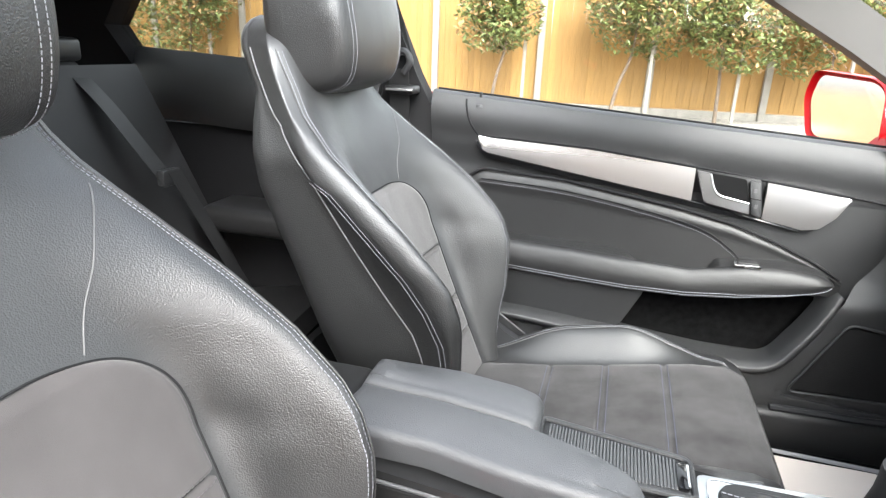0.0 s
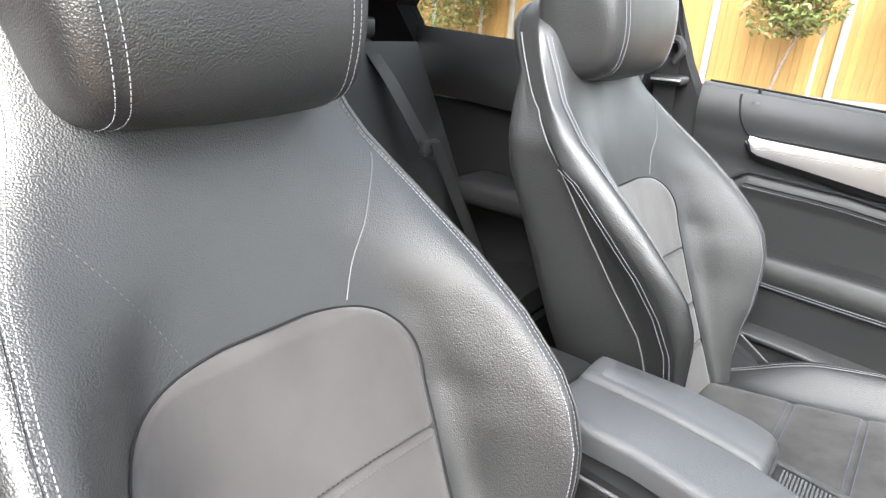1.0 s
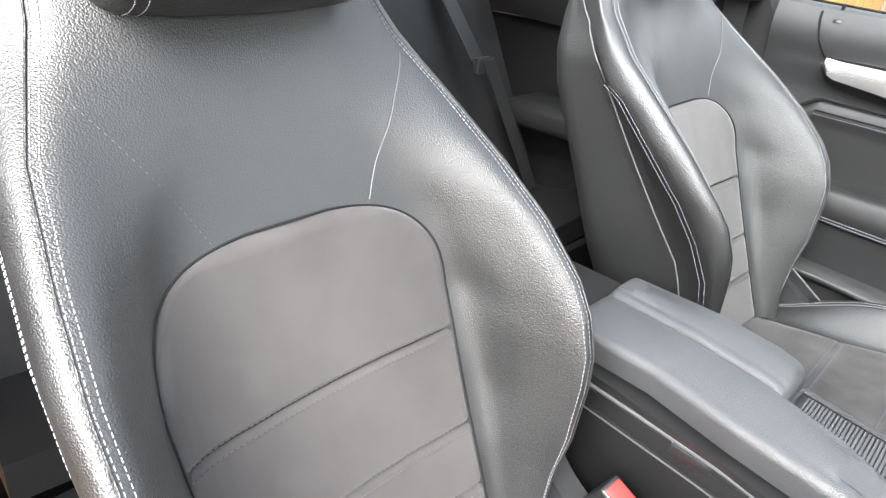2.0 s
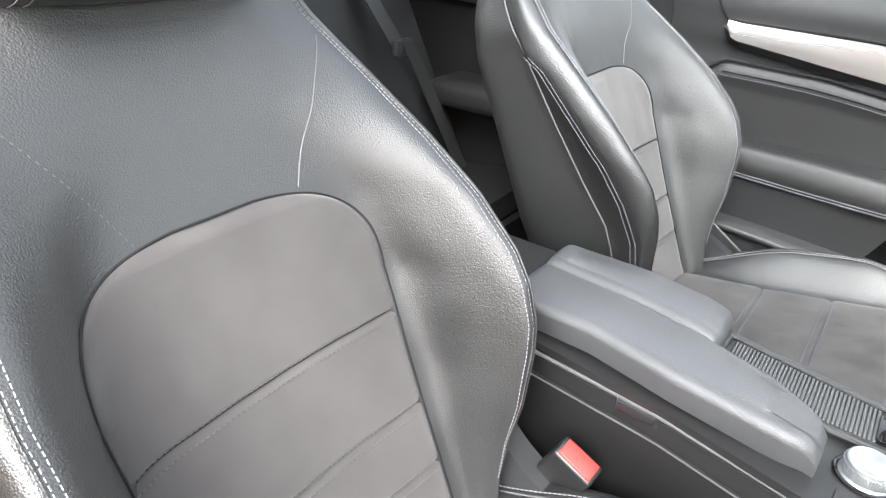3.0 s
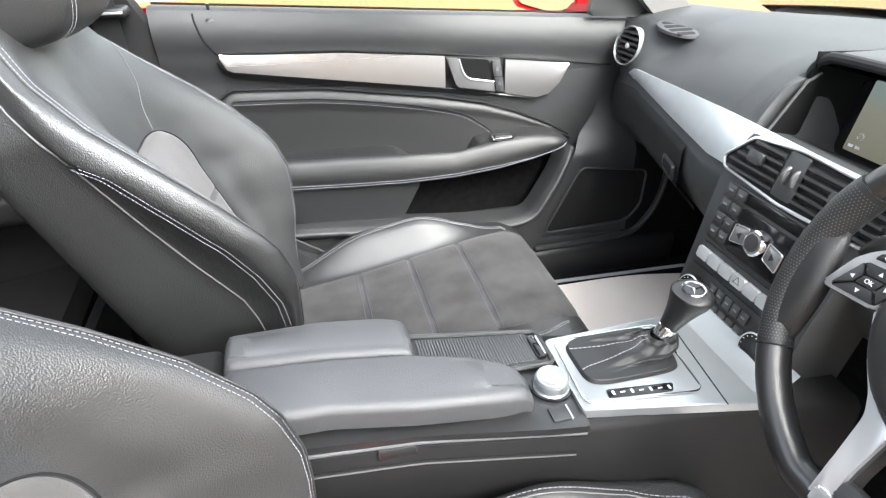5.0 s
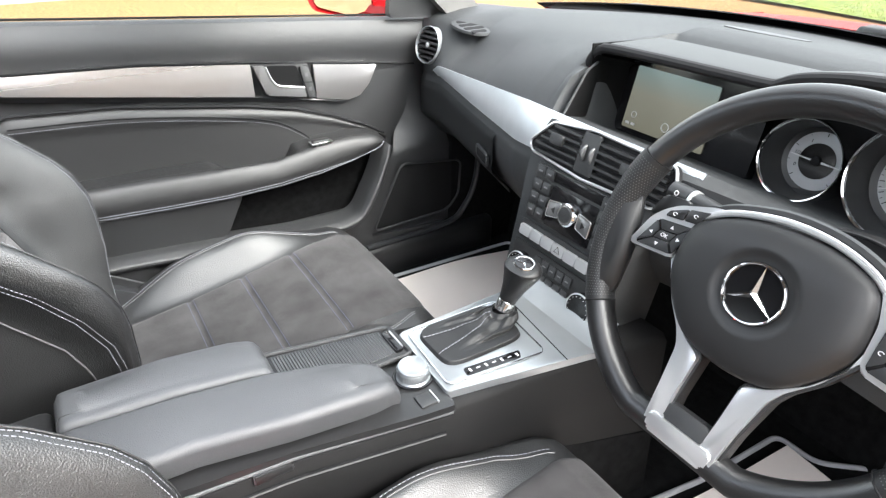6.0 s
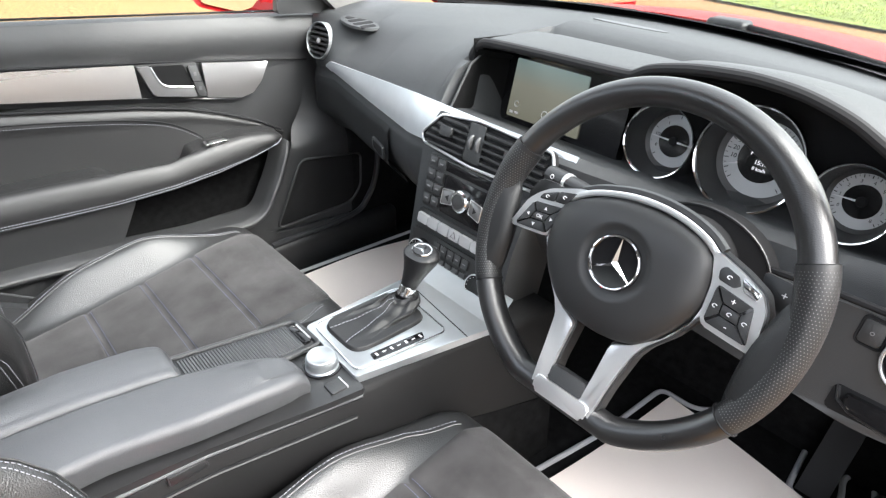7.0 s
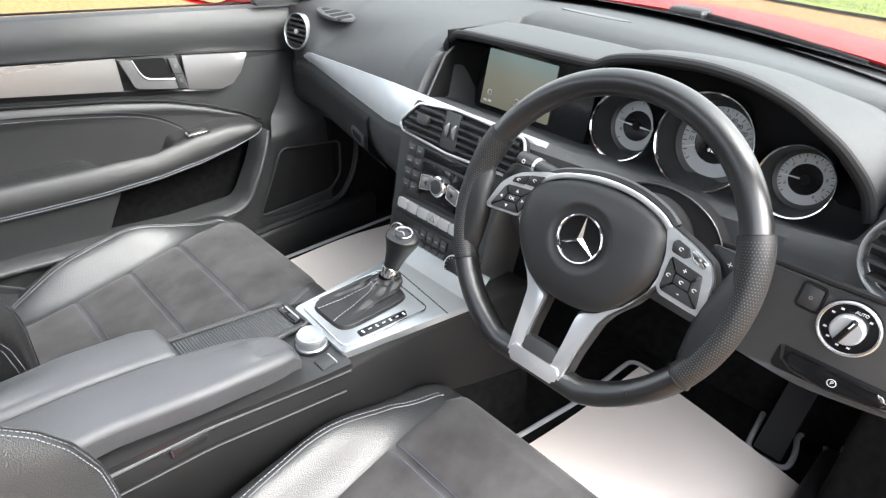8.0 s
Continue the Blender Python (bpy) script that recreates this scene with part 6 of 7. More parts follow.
part("knob_grip", box(-0.0036, 0.0036, -0.0165, 0.0165, -0.004, 0.004, 0.002, m=bar_m), GLOSS, k)
part("knob_line", box(-0.0008, 0.0008, 0.006, 0.014, 0.004, 0.0045, 0, m=bar_m), WHITE_PRINT, k)
text_part("AUTO", 0.0048, facing(c + sn * 0.0025 + V((0, -0.006, 0.0232)), sn), WHITE_PRINT, ls)
for q in (150, 125, 45, 200, 230, 262, 290):
    p = c + sn * 0.0025 + (V((0, -1, 0)) * math.cos(radians(q)) + V((0.2, 0, 0.97)) * math.sin(radians(q))) * 0.0232
    part("switch_symbol", box(-0.0017, 0.0017, -0.0011, 0.0011, 0, 0.0004, 0, m=facing(p, sn)), WHITE_PRINT, ls)
FOG = [(-0.5665, 0.8160), (-0.5880, 0.8150), (-0.5878, 0.7885), (-0.5655, 0.7895)]
sq = part("fog_button", prism(round_poly(FOG, 0.004), lambda a, b, d: side(a, b, d - 0.0035), 0.006, 0.0015), SOFT_PLASTIC, dash, "square fog lamp button")
part("button_gap", tube([side(a, b, -0.0055) for a, b in round_poly(grown_box(FOG, 1.18), 0.006)], 0.0016, 6, True), DARK, sq)
part("button_symbol", ring(side(-0.577, 0.802, -0.003), sn, 0.0018, 0.0004, 12, 4), DIM_PRINT, sq)
pb_ = part("brake_release", prism(round_poly([(-0.580, 0.7325), (-0.684, 0.7335), (-0.690, 0.7205), (-0.630, 0.7120), (-0.586, 0.7150)], [0.006, 0.008, 0.006, 0.01, 0.006]), lambda a, b, d: side(a, b, d + 0.003), 0.016, 0.004, 3), GLOSS, dash, "black parking brake release handle")
part("handle_scoop", prism(round_poly([(-0.568, 0.7360), (-0.692, 0.7375), (-0.696, 0.7165), (-0.625, 0.7065), (-0.566, 0.7045)], 0.006), lambda a, b, d: side(a, b, d - 0.0045), 0.008, 0.002), DARK, pb_, "black scoop behind the handle")
part("scoop_lip", tube([side(a, b, -0.004) for a, b in ((-0.572, 0.7350), (-0.576, 0.7200), (-0.590, 0.7120), (-0.628, 0.7075), (-0.695, 0.7165))], 0.0022, 6), SHINY_PLASTIC, pb_)
pr = side(-0.634, 0.7215, 0.0035)
part("brake_symbol", ring(pr, sn, 0.0046, 0.0005, 20, 5), WHITE_PRINT, pb_)
text_part("P", 0.007, facing(pr, sn), WHITE_PRINT, pb_)

# ---- steering wheel ----
WC = V((0.472, -0.378, 0.862))
WN = V((-math.cos(radians(22.7)), -0.03, math.sin(radians(22.7)))).normalized()
WX = (V((0, -1, 0)) - WN * V((0, -1, 0)).dot(WN)).normalized()   # to the wheel's right
WY = WN.cross(WX).normalized()
if WY.z < 0:
    WY = -WY


def wh(a, b, d=0.0):
    """Right, up and towards the driver in the wheel's plane."""
    return WC + WX * a + WY * b + WN * d


wheel = thing("steering_wheel", WC, "black leather steering wheel with silver spokes", "steering wheel")


def rim_pt(q):
    r = 0.1755
    x, y = r * math.cos(q), r * math.sin(q)
    y = max(y, -0.165 - 0.002 * math.cos(q))
    return x, y


def rim(q0, q1, n, r):
    rings = []
    for i in range(n + 1):
        q = q0 + (q1 - q0) * i / n
        x, y = rim_pt(q)
        x2, y2 = rim_pt(q + 0.01)
        t = V((x2 - x, y2 - y)).normalized()
        o = V((t.y, -t.x))
        rr = r(q) if callable(r) else r
        rings.append([wh(x + o.x * rr * 0.92 * math.cos(a), y + o.y * rr * 0.92 * math.cos(a), rr * 1.1 * math.sin(a)) for a in (2 * math.pi * k / 18 for k in range(18))])
    return loft(rings)


def deg(a):
    return math.radians(a)


PERF = mat("perforated_leather", (0.010, 0.0104, 0.011), 0.46, spec=0.5, grain=0.2, grain_scale=800, cells=True)
PERF_DOT = mat("perforation_hole", (0.11, 0.11, 0.112), 0.6)
# smooth top, gripped sides, smooth bottom
part("rim_top", rim(deg(24), deg(154), 50, 0.0163), RIM_LEATHER, wheel, "smooth black leather rim")


def grip_r(q):
    return 0.0163 + 0.0026 * math.exp(-((math.degrees(q) % 360 - 22) / 14) ** 2) + 0.0022 * math.exp(-((math.degrees(q) % 360 - 158) / 14) ** 2)


part("rim_grip", rim(deg(-31), deg(24), 44, grip_r), PERF, wheel, "perforated leather grip")
part("rim_grip", rim(deg(154), deg(211), 28, grip_r), PERF, wheel, "perforated leather grip")
part("rim_lower", rim(deg(211), deg(329), 50, 0.0160), RIM_LEATHER, wheel, "smooth black leather rim")
def dots(q0, q1, name="perforation"):
    """Rows of small holes round a grip."""
    bm = bmesh.new()
    n = int(abs(q1 - q0) * 0.1755 / 0.0030)
    for i in range(1, n):
        q = q0 + (q1 - q0) * i / n
        x, y = rim_pt(q)
        x2, y2 = rim_pt(q + 0.01)
        t = V((x2 - x, y2 - y)).normalized()
        o = V((t.y, -t.x))
        rr = grip_r(q) + 0.0001
        for k in range(25):
            a = math.radians(-40 + 260 * (k + 0.5 * (i % 2)) / 25)
            c = wh(x + o.x * rr * 0.92 * math.cos(a), y + o.y * rr * 0.92 * math.cos(a), rr * 1.1 * math.sin(a))
            nn_ = (WX * o.x * math.cos(a) + WY * o.y * math.cos(a) + WN * math.sin(a)).normalized()
            d, s, u = axes(nn_)
            bm.faces.new([bm.verts.new(c + (s * math.cos(f) + u * math.sin(f)) * 0.00055) for f in (0, 1.05, 2.09, 3.14, 4.19, 5.24)])
    return tagged(part(name, bm, PERF_DOT, wheel), kind="stuff")


dots(deg(-30), deg(23))
dots(deg(155), deg(210))
for q in (24, 154, 211, 329):
    x, y = rim_pt(deg(q))
    o = V((x, y)).normalized()
    part("rim_seam", tube([wh(x + o.x * 0.0158 * math.cos(a), y + o.y * 0.0158 * math.cos(a), 0.0186 * math.sin(a)) for a in np.linspace(0, 2 * math.pi, 24, endpoint=False)], 0.0009, 5, True), DARK, wheel)
# airbag boss: its outline runs into a round dish for the emblem
BO = spline([(a, b, 0) for a, b in ((-0.0885, 0.0245), (-0.079, 0.0385), (-0.047, 0.0545), (-0.010, 0.0625), (0.030, 0.0625), (0.0614, 0.0555), (0.080, 0.0445), (0.0885, 0.0210), (0.0885, -0.0118), (0.0675, -0.0505), (0.0410, -0.0725), (0.0, -0.0790), (-0.0424, -0.0714), (-0.0691, -0.0496), (-0.087, -0.0200), (-0.0905, 0.0040))], 5, closed=True)
rings = []
for k, d in ((1.0, -0.04), (1.0, 0.001), (0.992, 0.0065), (0.965, 0.0115), (0.91, 0.0155), (0.82, 0.0185), (0.70, 0.0205)):
    rings.append([wh(p.x * k, p.y * k, d) for p in BO])
for r, d in ((0.0425, 0.0222), (0.0400, 0.0222), (0.0375, 0.0212), (0.0345, 0.0192), (0.0315, 0.0185), (0.015, 0.0185), (0.0005, 0.0185)):
    rings.append([wh(p.x / math.hypot(p.x, p.y) * r, p.y / math.hypot(p.x, p.y) * r, d) for p in BO])
boss = part("airbag_cover", loft(rings), AIRBAG, wheel, "black airbag cover", sharp=1.0)
part("emblem_disc", turned(wh(0, 0.0, 0.0185), WN, [(0.0290, -0.002), (0.0290, 0.0025), (0.0280, 0.003), (0.0272, 0.0015), (0.001, 0.0015)], 48), GLOSS, boss)
part("emblem_ring", ring(wh(0, 0.0, 0.0215), WN, 0.0272, 0.0014, 48), CHROME, boss, "chrome ring")
bm = bmesh.new()
for k in range(3):
    q = math.pi / 2 + 2 * math.pi * k / 3
    tip = wh(0.0272 * math.cos(q), 0.0272 * math.sin(q), 0.0215)
    base = [wh(0.0040 * math.cos(q + a), 0.0040 * math.sin(q + a), 0.0205) for a in (math.pi / 3, -math.pi / 3)]
    mid = wh(0, 0, 0.0255)
    v = [bm.verts.new(p) for p in (tip, base[0], mid, base[1])]
    bm.faces.new((v[0], v[1], v[2])), bm.faces.new((v[0], v[2], v[3])), bm.faces.new((v[0], v[3], v[1]))
part("emblem_spokes", bm, CHROME, boss, sharp=0.2)
for x, y, q in ((-0.038, 0.030, 0.2), (0.050, 0.020, -0.5)):
    part("cover_mark", tube([wh(x + 0.006 * math.cos(f) * math.cos(q) - 0.0022 * math.sin(f) * math.sin(q), y + 0.006 * math.cos(f) * math.sin(q) + 0.0022 * math.sin(f) * math.cos(q), 0.0188) for f in np.linspace(0, 6.28, 16, endpoint=False)], 0.0005, 4, True), DARK, boss)


def plate(poly, d, depth, r, name, material, parent, label="", rr=0.004):
    return part(name, prism(round_poly(poly, rr), lambda a, b, q: wh(a, b, d + q + 0.013 * smooth(-0.075, -0.155, b)), depth, r), material, parent, label)


def grown(poly, by):
    """The outline moved outwards."""
    area = sum(poly[i - 1][0] * poly[i][1] - poly[i][0] * poly[i - 1][1] for i in range(len(poly)))
    out = []
    for i, p in enumerate(poly):
        a, b = V(poly[i - 1]), V(poly[(i + 1) % len(poly)])
        d = (b - a).normalized() * (by if area > 0 else -by)
        out.append((p[0] + d.y, p[1] - d.x))
    return out


POD = {-1: [(-0.062, 0.0555), (-0.0725, 0.0545), (-0.1085, 0.0421), (-0.1225, 0.0322), (-0.1335, 0.0200), (-0.1470, -0.0150), (-0.0935, -0.0100), (-0.0918, 0.0), (-0.0895, 0.0245), (-0.080, 0.0395)],
       1: [(0.064, 0.0575), (0.0841, 0.0495), (0.1120, 0.0400), (0.1345, 0.0295), (0.1430, 0.0145), (0.1480, -0.0250), (0.1281, -0.0235), (0.0945, -0.0195), (0.0915, -0.005), (0.0900, 0.0210), (0.0815, 0.0455)]}
QUAD = {-1: [V((-0.0815, 0.0270)), V((-0.1224, 0.0220)), V((-0.1381, -0.0108)), V((-0.0945, -0.0066))],
        1: [V((0.0965, 0.0225)), V((0.1327, 0.0157)), V((0.1398, -0.0190)), V((0.0972, -0.0145))]}


def on_pod(s, p, q):
    w = (QUAD[s][0] * (1 - p) + QUAD[s][1] * p) * (1 - q) + (QUAD[s][3] * (1 - p) + QUAD[s][2] * p) * q
    return (w.x, w.y)


for s in (1, -1):
    pod = plate(POD[s], 0.006, 0.007, 0.002, "spoke", SATIN, wheel, "silver spoke with buttons", 0.006)
    plate(grown(POD[s], 0.0022), -0.001, 0.018, 0.003, "spoke_back", HARD_PLASTIC, pod, "black backing of the spoke", 0.006)
    plate(grown([tuple(q) for q in QUAD[s]], -0.0004), 0.0068, 0.004, 0.0004, "key_panel", GLOSS, pod, "", 0.002)
    g = 0.022
    for pts in ([(0.05, 0), (0.95, 0), (0.73 - g, 0.34 - g), (0.27 + g, 0.34 - g)], [(0.05, 1), (0.95, 1), (0.73 - g, 0.66 + g), (0.27 + g, 0.66 + g)],
                [(0, 0.06), (0.25, 0.36), (0.25, 0.64), (0, 0.94)], [(1, 0.06), (0.75, 0.36), (0.75, 0.64), (1, 0.94)], [(0.29, 0.37), (0.71, 0.37), (0.71, 0.63), (0.29, 0.63)]):
        plate([on_pod(s, *p) for p in pts], 0.0085, 0.004, 0.0007, "key", HARD_PLASTIC, pod, "", 0.0012)
    if s > 0:
        plate([(0.0925, 0.0365), (0.0965, 0.0405), (0.1105, 0.0362), (0.1150, 0.0285), (0.1095, 0.0245), (0.0945, 0.0268)], 0.0082, 0.004, 0.0008, "key", HARD_PLASTIC, pod, "", 0.002)
        plate([(0.1135, 0.0370), (0.1335, 0.0290), (0.1320, 0.0215), (0.1180, 0.0255)], 0.0080, 0.004, 0.0012, "spoke_highlight", CHROME, pod, "polished bar", 0.002)
    else:
        plate([(-0.1180, 0.0270), (-0.1150, 0.0335), (-0.0965, 0.0420), (-0.0985, 0.0295)], 0.0082, 0.004, 0.0008, "key", HARD_PLASTIC, pod, "", 0.002)
        plate([(-0.0955, 0.0425), (-0.0738, 0.0475), (-0.0835, 0.0315), (-0.0972, 0.0300)], 0.0082, 0.004, 0.0008, "key", HARD_PLASTIC, pod, "", 0.002)
    spoke = [(s * a, b) for a, b in ((0.0945, -0.008), (0.088, -0.0215), (0.0745, -0.0455), (0.056, -0.068), (0.0480, -0.084), (0.0415, -0.125), (0.0375, -0.168), (0.0205, -0.168), (0.0235, -0.125), (0.0235, -0.0825), (0.043, -0.0735), (0.0690, -0.0515), (0.0875, -0.0240), (0.0915, -0.002))]
    low = plate(spoke, 0.004, 0.008, 0.0022, "lower_spoke", SATIN, wheel, "silver lower spoke", 0.005)
    plate(grown(spoke, 0.0026), -0.002, 0.020, 0.003, "spoke_back", HARD_PLASTIC, low, "black backing of the spoke", 0.004)
    # leather thumb rest between pod and rim
    rest = []
    for i in range(15):
        q = deg(-28 + 2.9 * i)
        wide = math.sin(i / 14 * math.pi) ** 0.8
        x, y = (0.161 - 0.017 * wide) * math.cos(q), (0.161 - 0.017 * wide) * math.sin(q)
        rest.append([wh(s * (x + dx), y, dd) for dx, dd in ((0.024, 0.0155), (0.012, 0.0145), (0.003, 0.011 * wide + 0.002), (-0.001, 0.003), (0.0, -0.006), (0.012, -0.014), (0.022, -0.014))])
    part("thumb_rest", loft(rest), PERF, wheel, "perforated leather thumb rest", sharp=1.2)
# silver band over the top of the boss
band_line = spline([(-0.0815, 0.0405, 0), (-0.066, 0.0510, 0), (-0.047, 0.0590, 0), (-0.015, 0.0665, 0), (0.015, 0.0680, 0), (0.0434, 0.0645, 0), (0.068, 0.0565, 0), (0.083, 0.0470, 0)], 6)
part("boss_trim", tube([wh(p.x, p.y, 0.0045) for p in band_line], 0.0034, 10), SATIN, wheel, "thin silver band over the boss")
part("boss_collar", tube([wh(p.x * 1.03, p.y * 1.05, -0.005) for p in band_line], 0.007, 10), HARD_PLASTIC, wheel)
plate([(-0.036, -0.1505), (0.036, -0.1505), (0.034, -0.1705), (-0.034, -0.1705)], 0.0045, 0.010, 0.003, "spoke_foot", SATIN, wheel, "silver foot of the lower spokes", 0.005)
plate([(-0.0225, -0.132), (0.0225, -0.132), (0.0225, -0.150), (-0.0225, -0.150)], 0.003, 0.010, 0.003, "spoke_badge", SOFT_PLASTIC, wheel, "", 0.003)


def on_wheel(x, y, d):
    return Matrix.Translation(wh(x, y, d)) @ Matrix((WX, WY, WN)).transposed().to_4x4()


for word, (x, y), size in (("OK", on_pod(-1, 0.5, 0.5), 0.0058), ("+", on_pod(1, 0.5, 0.17), 0.009), ("-", on_pod(1, 0.5, 0.83), 0.009)):
    text_part(word, size, on_wheel(x, y, 0.0088), WHITE_PRINT, wheel)
for s, p, q, turn in ((-1, 0.125, 0.5, 0), (-1, 0.875, 0.5, 180), (-1, 0.5, 0.17, 90), (-1, 0.5, 0.83, 270)):
    m = on_wheel(*on_pod(s, p, q), 0.0088) @ Matrix.Rotation(radians(turn), 4, "Z")
    bm = bmesh.new()
    bm.faces.new([bm.verts.new(m @ V(c)) for c in ((-0.0018, 0.0022, 0), (0.0022, 0, 0), (-0.0018, -0.0022, 0))])
    part("key_symbol", bm, WHITE_PRINT, wheel)
for (x, y) in (on_pod(1, 0.125, 0.5), on_pod(1, 0.5, 0.5), on_pod(1, 0.875, 0.5), (0.1035, 0.0325), (-0.108, 0.0325), (-0.0865, 0.0385)):
    m = on_wheel(x, y, 0.0088)
    part("key_symbol", tube([m @ V((0.0021 * math.cos(f), 0.0016 * math.sin(f), 0.0002)) for f in np.linspace(0.3, 5.0, 9)], 0.0005, 4), WHITE_PRINT, wheel)
pdl = part("shift_paddle", prism(round_poly([(0.118, 0.046), (0.150, 0.044), (0.161, 0.018), (0.128, 0.014)], 0.006), lambda a, b, q: wh(a, b, -0.03 + q), 0.006, 0.002), HARD_PLASTIC, wheel, "black shift paddle")
text_part("+", 0.011, Matrix.Translation(wh(0.143, 0.031, -0.0295)) @ Matrix((WX, WY, WN)).transposed().to_4x4(), WHITE_PRINT, pdl)
part("shift_paddle", prism(round_poly([(-0.118, 0.046), (-0.150, 0.044), (-0.161, 0.018), (-0.128, 0.014)], 0.006), lambda a, b, q: wh(a, b, -0.03 + q), 0.006, 0.002), HARD_PLASTIC, wheel, "black shift paddle")
part("column", turned(wh(0, 0, -0.03), -WN, [(0.055, 0), (0.06, 0.03), (0.065, 0.2), (0.07, 0.32)], 32), DARK, wheel)

# small round knob beside the column
part("trim_button", turned((0.655, -0.205, 0.822), (-0.95, 0, 0.3), [(0.006, 0), (0.006, 0.008), (0.005, 0.010), (0.001, 0.010)], 20), GLOSS, dash)
# stalk behind the wheel
stalk = thing("indicator_stalk", (0.6, -0.25, 0.86), "black indicator stalk with white symbols", "stalk")
part("arm", tube(spline([(0.560, -0.335, 0.856), (0.572, -0.290, 0.860), (0.580, -0.245, 0.862), (0.583, -0.214, 0.862)], 6), lambda s: 0.0085 + 0.0035 * s, 14, flat=0.85), HARD_PLASTIC, stalk)
part("collar", tube([(0.583, -0.219, 0.862), (0.5835, -0.214, 0.862)], 0.0130, 16, flat=0.9), SATIN, stalk, "thin silver collar")
part("end_cap", tube([(0.5835, -0.2135, 0.862), (0.585, -0.206, 0.862), (0.586, -0.188, 0.862), (0.586, -0.183, 0.862), (0.586, -0.181, 0.862)], lambda s: 0.0130 - 0.006 * smooth(0.72, 1.0, s), 16, flat=0.9), HARD_PLASTIC, stalk)
part("stalk_mark", ring((0.5735, -0.1965, 0.866), (-0.93, 0, 0.35), 0.0026, 0.0006, 14, 5), WHITE_PRINT, stalk)

# ---- buckles, pedals, rear seats ----
def buckle(y, s):
    t = thing("seat_belt_buckle", (0.0, y, 0.45), "black seat belt buckle with a red release button", "buckle", "seat belt buckles")
    m = Matrix.Translation((0.030, y, 0.515)) @ Matrix.Rotation(radians(24), 4, "Y") @ Matrix.Rotation(radians(14 * s), 4, "X")
    part("case", box(-0.027, 0.027, -0.015, 0.015, -0.055, 0.018, 0.005, 3, m=m), HARD_PLASTIC, t)
    part("release_button", box(-0.022, 0.022, -0.0115, 0.0115, 0.012, 0.0205, 0.002, m=m), RED_PLASTIC, t, "red release button")
    part("strap", tube([m @ V((0, 0, -0.045)), (0.0, y, 0.41), (-0.03, y, 0.34)], 0.014, 8, flat=0.5), HARD_PLASTIC, t)


buckle(-0.142, 1)
buckle(0.142, -1)
ped = thing("brake_pedal", (1.05, -0.44, 0.48), "black ribbed brake pedal", "pedal")
part("pad", box(0.985, 1.005, -0.48, -0.40, 0.44, 0.50, 0.008, 3), RUBBER, ped)
part("arm", tube([(1.0, -0.44, 0.48), (1.06, -0.44, 0.58), (1.10, -0.44, 0.68)], 0.012, 8), HARD_PLASTIC, ped)
acc = thing("accelerator_pedal", (1.0, -0.57, 0.30), "black ribbed accelerator pedal", "pedal")
part("pad", solid(lambda u, v: (0.93 + 0.10 * v, -0.592 + 0.05 * u, 0.285 + 0.14 * v), 4, 6, 0.012), RUBBER, acc)
part("stud", turned((0.98, -0.567, 0.362), (-0.8, 0, 0.6), [(0.006, 0), (0.006, 0.003), (0.001, 0.004)], 12), HARD_PLASTIC, acc)


def rear_pt(u, v):
    y = -0.63 + 1.26 * u
    a = abs(y)
    dish = 0.03 * math.cos((a - 0.34) / 0.30 * 1.57) if abs(a - 0.34) < 0.30 else 0.0
    if v < 0.5:
        k = v * 2
        return (-0.45 - 0.27 * k, y, 0.47 - 0.05 * k - dish * 0.6)
    k = (v - 0.5) * 2
    return (-0.72 - 0.29 * k - dish * 0.6, y, 0.42 + 0.57 * k)


rear = thing("rear_bench", (-0.7, 0, 0.3), "black leather rear bench with a suede middle", "rear seat")
part("bench", solid(rear_pt, 40, 40, 0.05), BOOT_LEATHER, rear, sharp=0.8)
part("bench_front", solid(lambda u, v: (-0.44, -0.62 + 1.24 * u, 0.46 - 0.2 * v), 10, 5, 0.02), SMOOTH_LEATHER, rear)
qp = thing("rear_side_trim", (-0.7, 0.68, 0.6), "black rear quarter trim panel", "trim panel")
part("upper", solid(lambda u, v: (-0.36 - 0.85 * u, 0.71 - 0.035 * math.sin(v * 2.6), 1.008 + 0.045 * u - 0.15 * v), 20, 10, 0.02), SOFT_PLASTIC, qp)
part("lower", solid(lambda u, v: (-0.36 - 0.85 * u, 0.72, 0.87 - 0.6 * v), 20, 8, 0.02), DARK, qp)
part("padded_panel", prism(round_poly([(-0.865, 0.852), (-0.725, 0.695), (-0.40, 0.695), (-0.40, 0.83)], 0.01), lambda a, b, d: V((a, 0.706 - d, b)), 0.02, 0.006, 3), HARD_PLASTIC, qp)
part("panel_stitching", stitch([(-0.45, 0.7045, 0.83), (-0.853, 0.7045, 0.847), (-0.722, 0.7045, 0.702)], 0.005, 0.0025, 0.0006), THREAD, qp)
part("side_armrest", box(-0.775, -0.42, 0.555, 0.70, 0.635, 0.700, 0.022, 4), BOOT_LEATHER, qp, "padded rear armrest")
belt_t = thing("rear_seat_belt", (-1.1, 0.45, 0.7), "black rear seat belt hanging over the backrest", "seat belt")
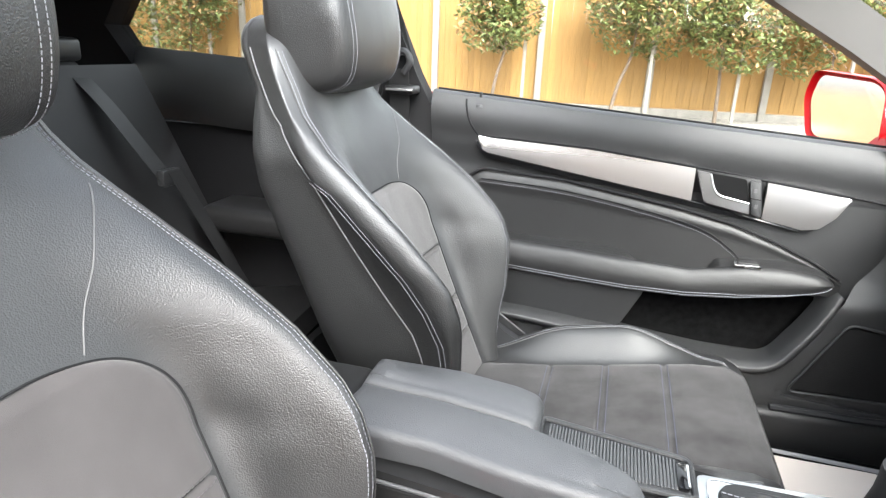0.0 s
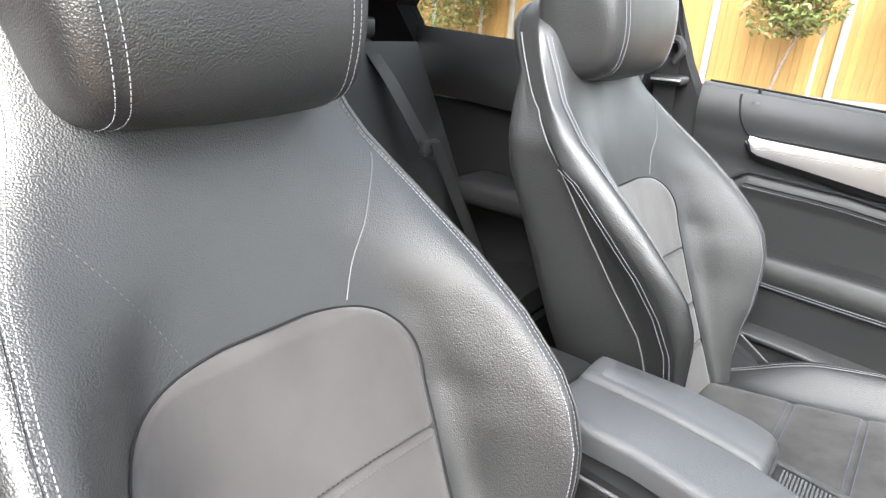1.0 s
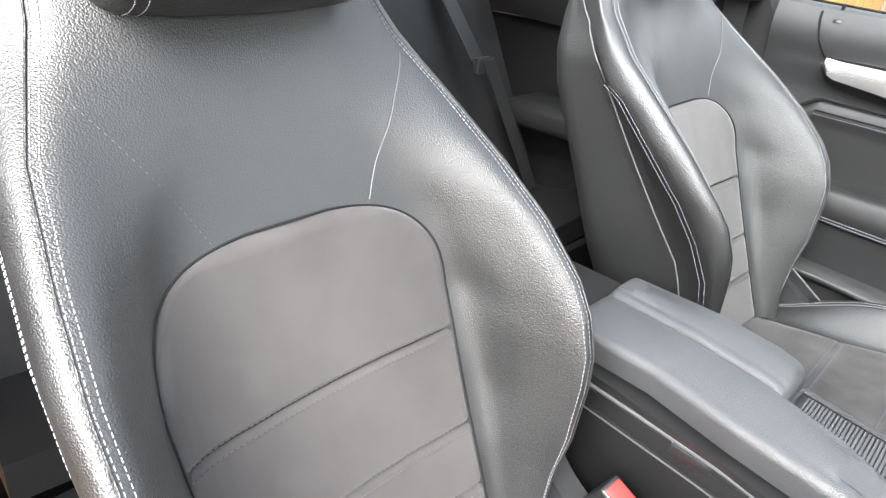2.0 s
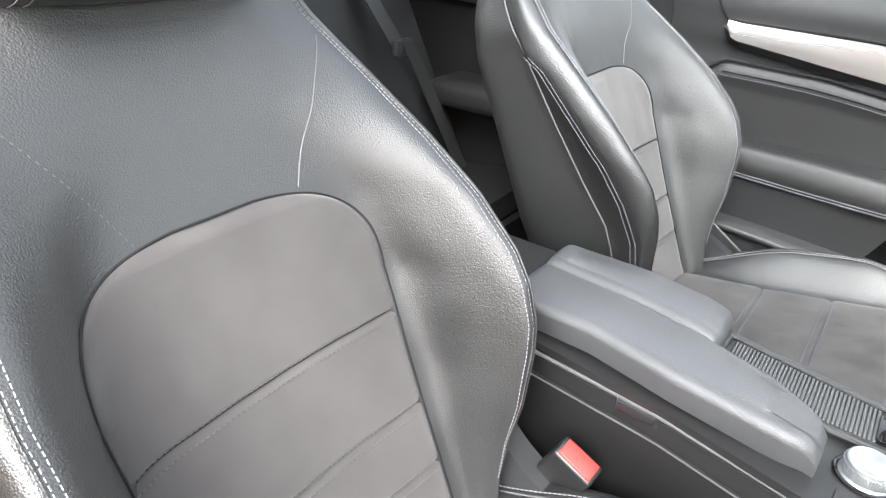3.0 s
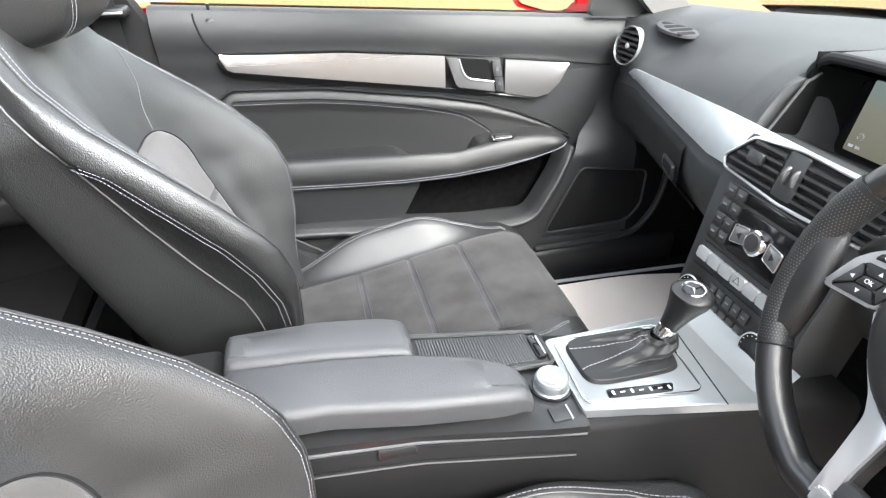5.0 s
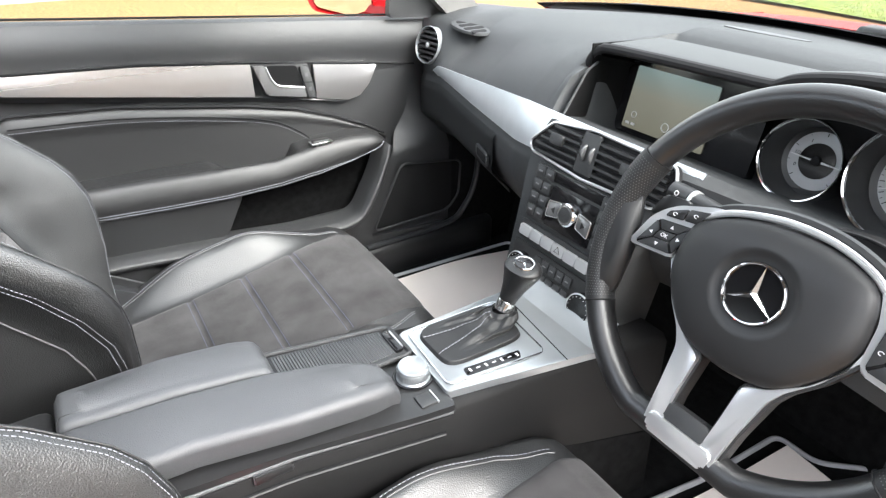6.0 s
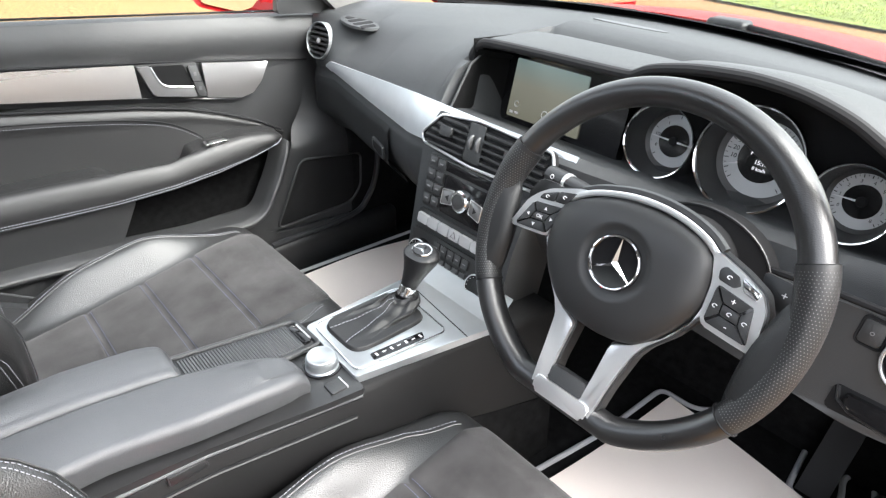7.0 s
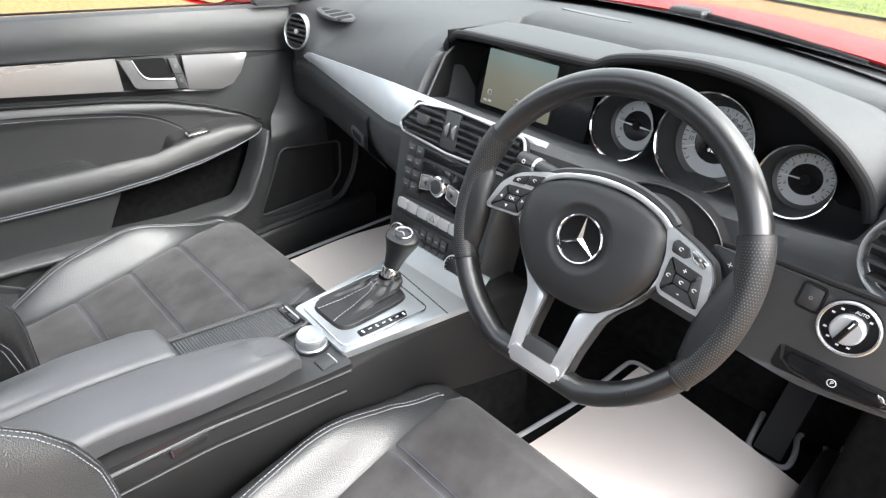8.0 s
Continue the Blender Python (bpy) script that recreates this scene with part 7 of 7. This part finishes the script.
part("webbing", solid(lambda u, v: (lerp([0, 0.5, 1], [-1.03, -0.91, -0.775], v), lerp([0, 1], [0.435, 0.455], v) + 0.045 * u, lerp([0, 0.5, 1], [1.05, 0.93, 0.765], v)), 3, 16, 0.002), HARD_PLASTIC, belt_t)
part("webbing_return", solid(lambda u, v: (lerp([0, 1], [-0.78, -0.64], v), 0.47 + 0.04 * u + 0.05 * v, lerp([0, 1], [0.80, 0.50], v)), 3, 10, 0.002), HARD_PLASTIC, belt_t)
part("belt_guide", box(-1.06, -0.99, 0.41, 0.50, 1.02, 1.07, 0.012, 3), HARD_PLASTIC, belt_t)
part("tongue", box(-0.795, -0.775, 0.455, 0.51, 0.765, 0.80, 0.004, m=None), SHINY_PLASTIC, belt_t)

front_belt = thing("front_seat_belt", (-0.34, 0.68, 1.03), "black front seat belt with its loop on the door pillar", "seat belt")
part("loop", tube(spline([(-0.330, 0.672, 1.035), (-0.318, 0.668, 1.062), (-0.296, 0.668, 1.066), (-0.286, 0.668, 1.045), (-0.300, 0.668, 1.022)], 6), 0.008, 8), SHINY_PLASTIC, front_belt, "black belt loop")
part("guide", box(-0.340, -0.270, 0.655, 0.70, 0.978, 0.996, 0.006, 3), HARD_PLASTIC, front_belt, "black belt guide")
part("guide_edge", box(-0.336, -0.274, 0.651, 0.657, 0.985, 0.990, 0.002), SATIN, front_belt)
part("anchor_strap", solid(lambda u, v: (-0.045 + 0.10 * u + 0.004 * v, 0.600 + 0.012 * v, 0.525 - 0.068 * u - 0.042 * v * (1 - 0.5 * u)), 6, 4, 0.004), SHINY_PLASTIC, front_belt, "glossy plastic-sleeved belt anchor")
for v0 in (0.0, 1.0):
    part("sleeve_edge", tube([(-0.045 + 0.10 * u + 0.004 * v0, 0.598 + 0.012 * v0, 0.525 - 0.068 * u - 0.042 * v0 * (1 - 0.5 * u)) for u in np.linspace(0, 1, 8)], 0.0016, 6), SHINY_PLASTIC, front_belt)
part("webbing", solid(lambda u, v: (-0.335 + 0.046 * u + 0.01 * v, 0.672 + 0.03 * v, 1.03 - 0.5 * v), 3, 12, 0.002), HARD_PLASTIC, front_belt, "black webbing")
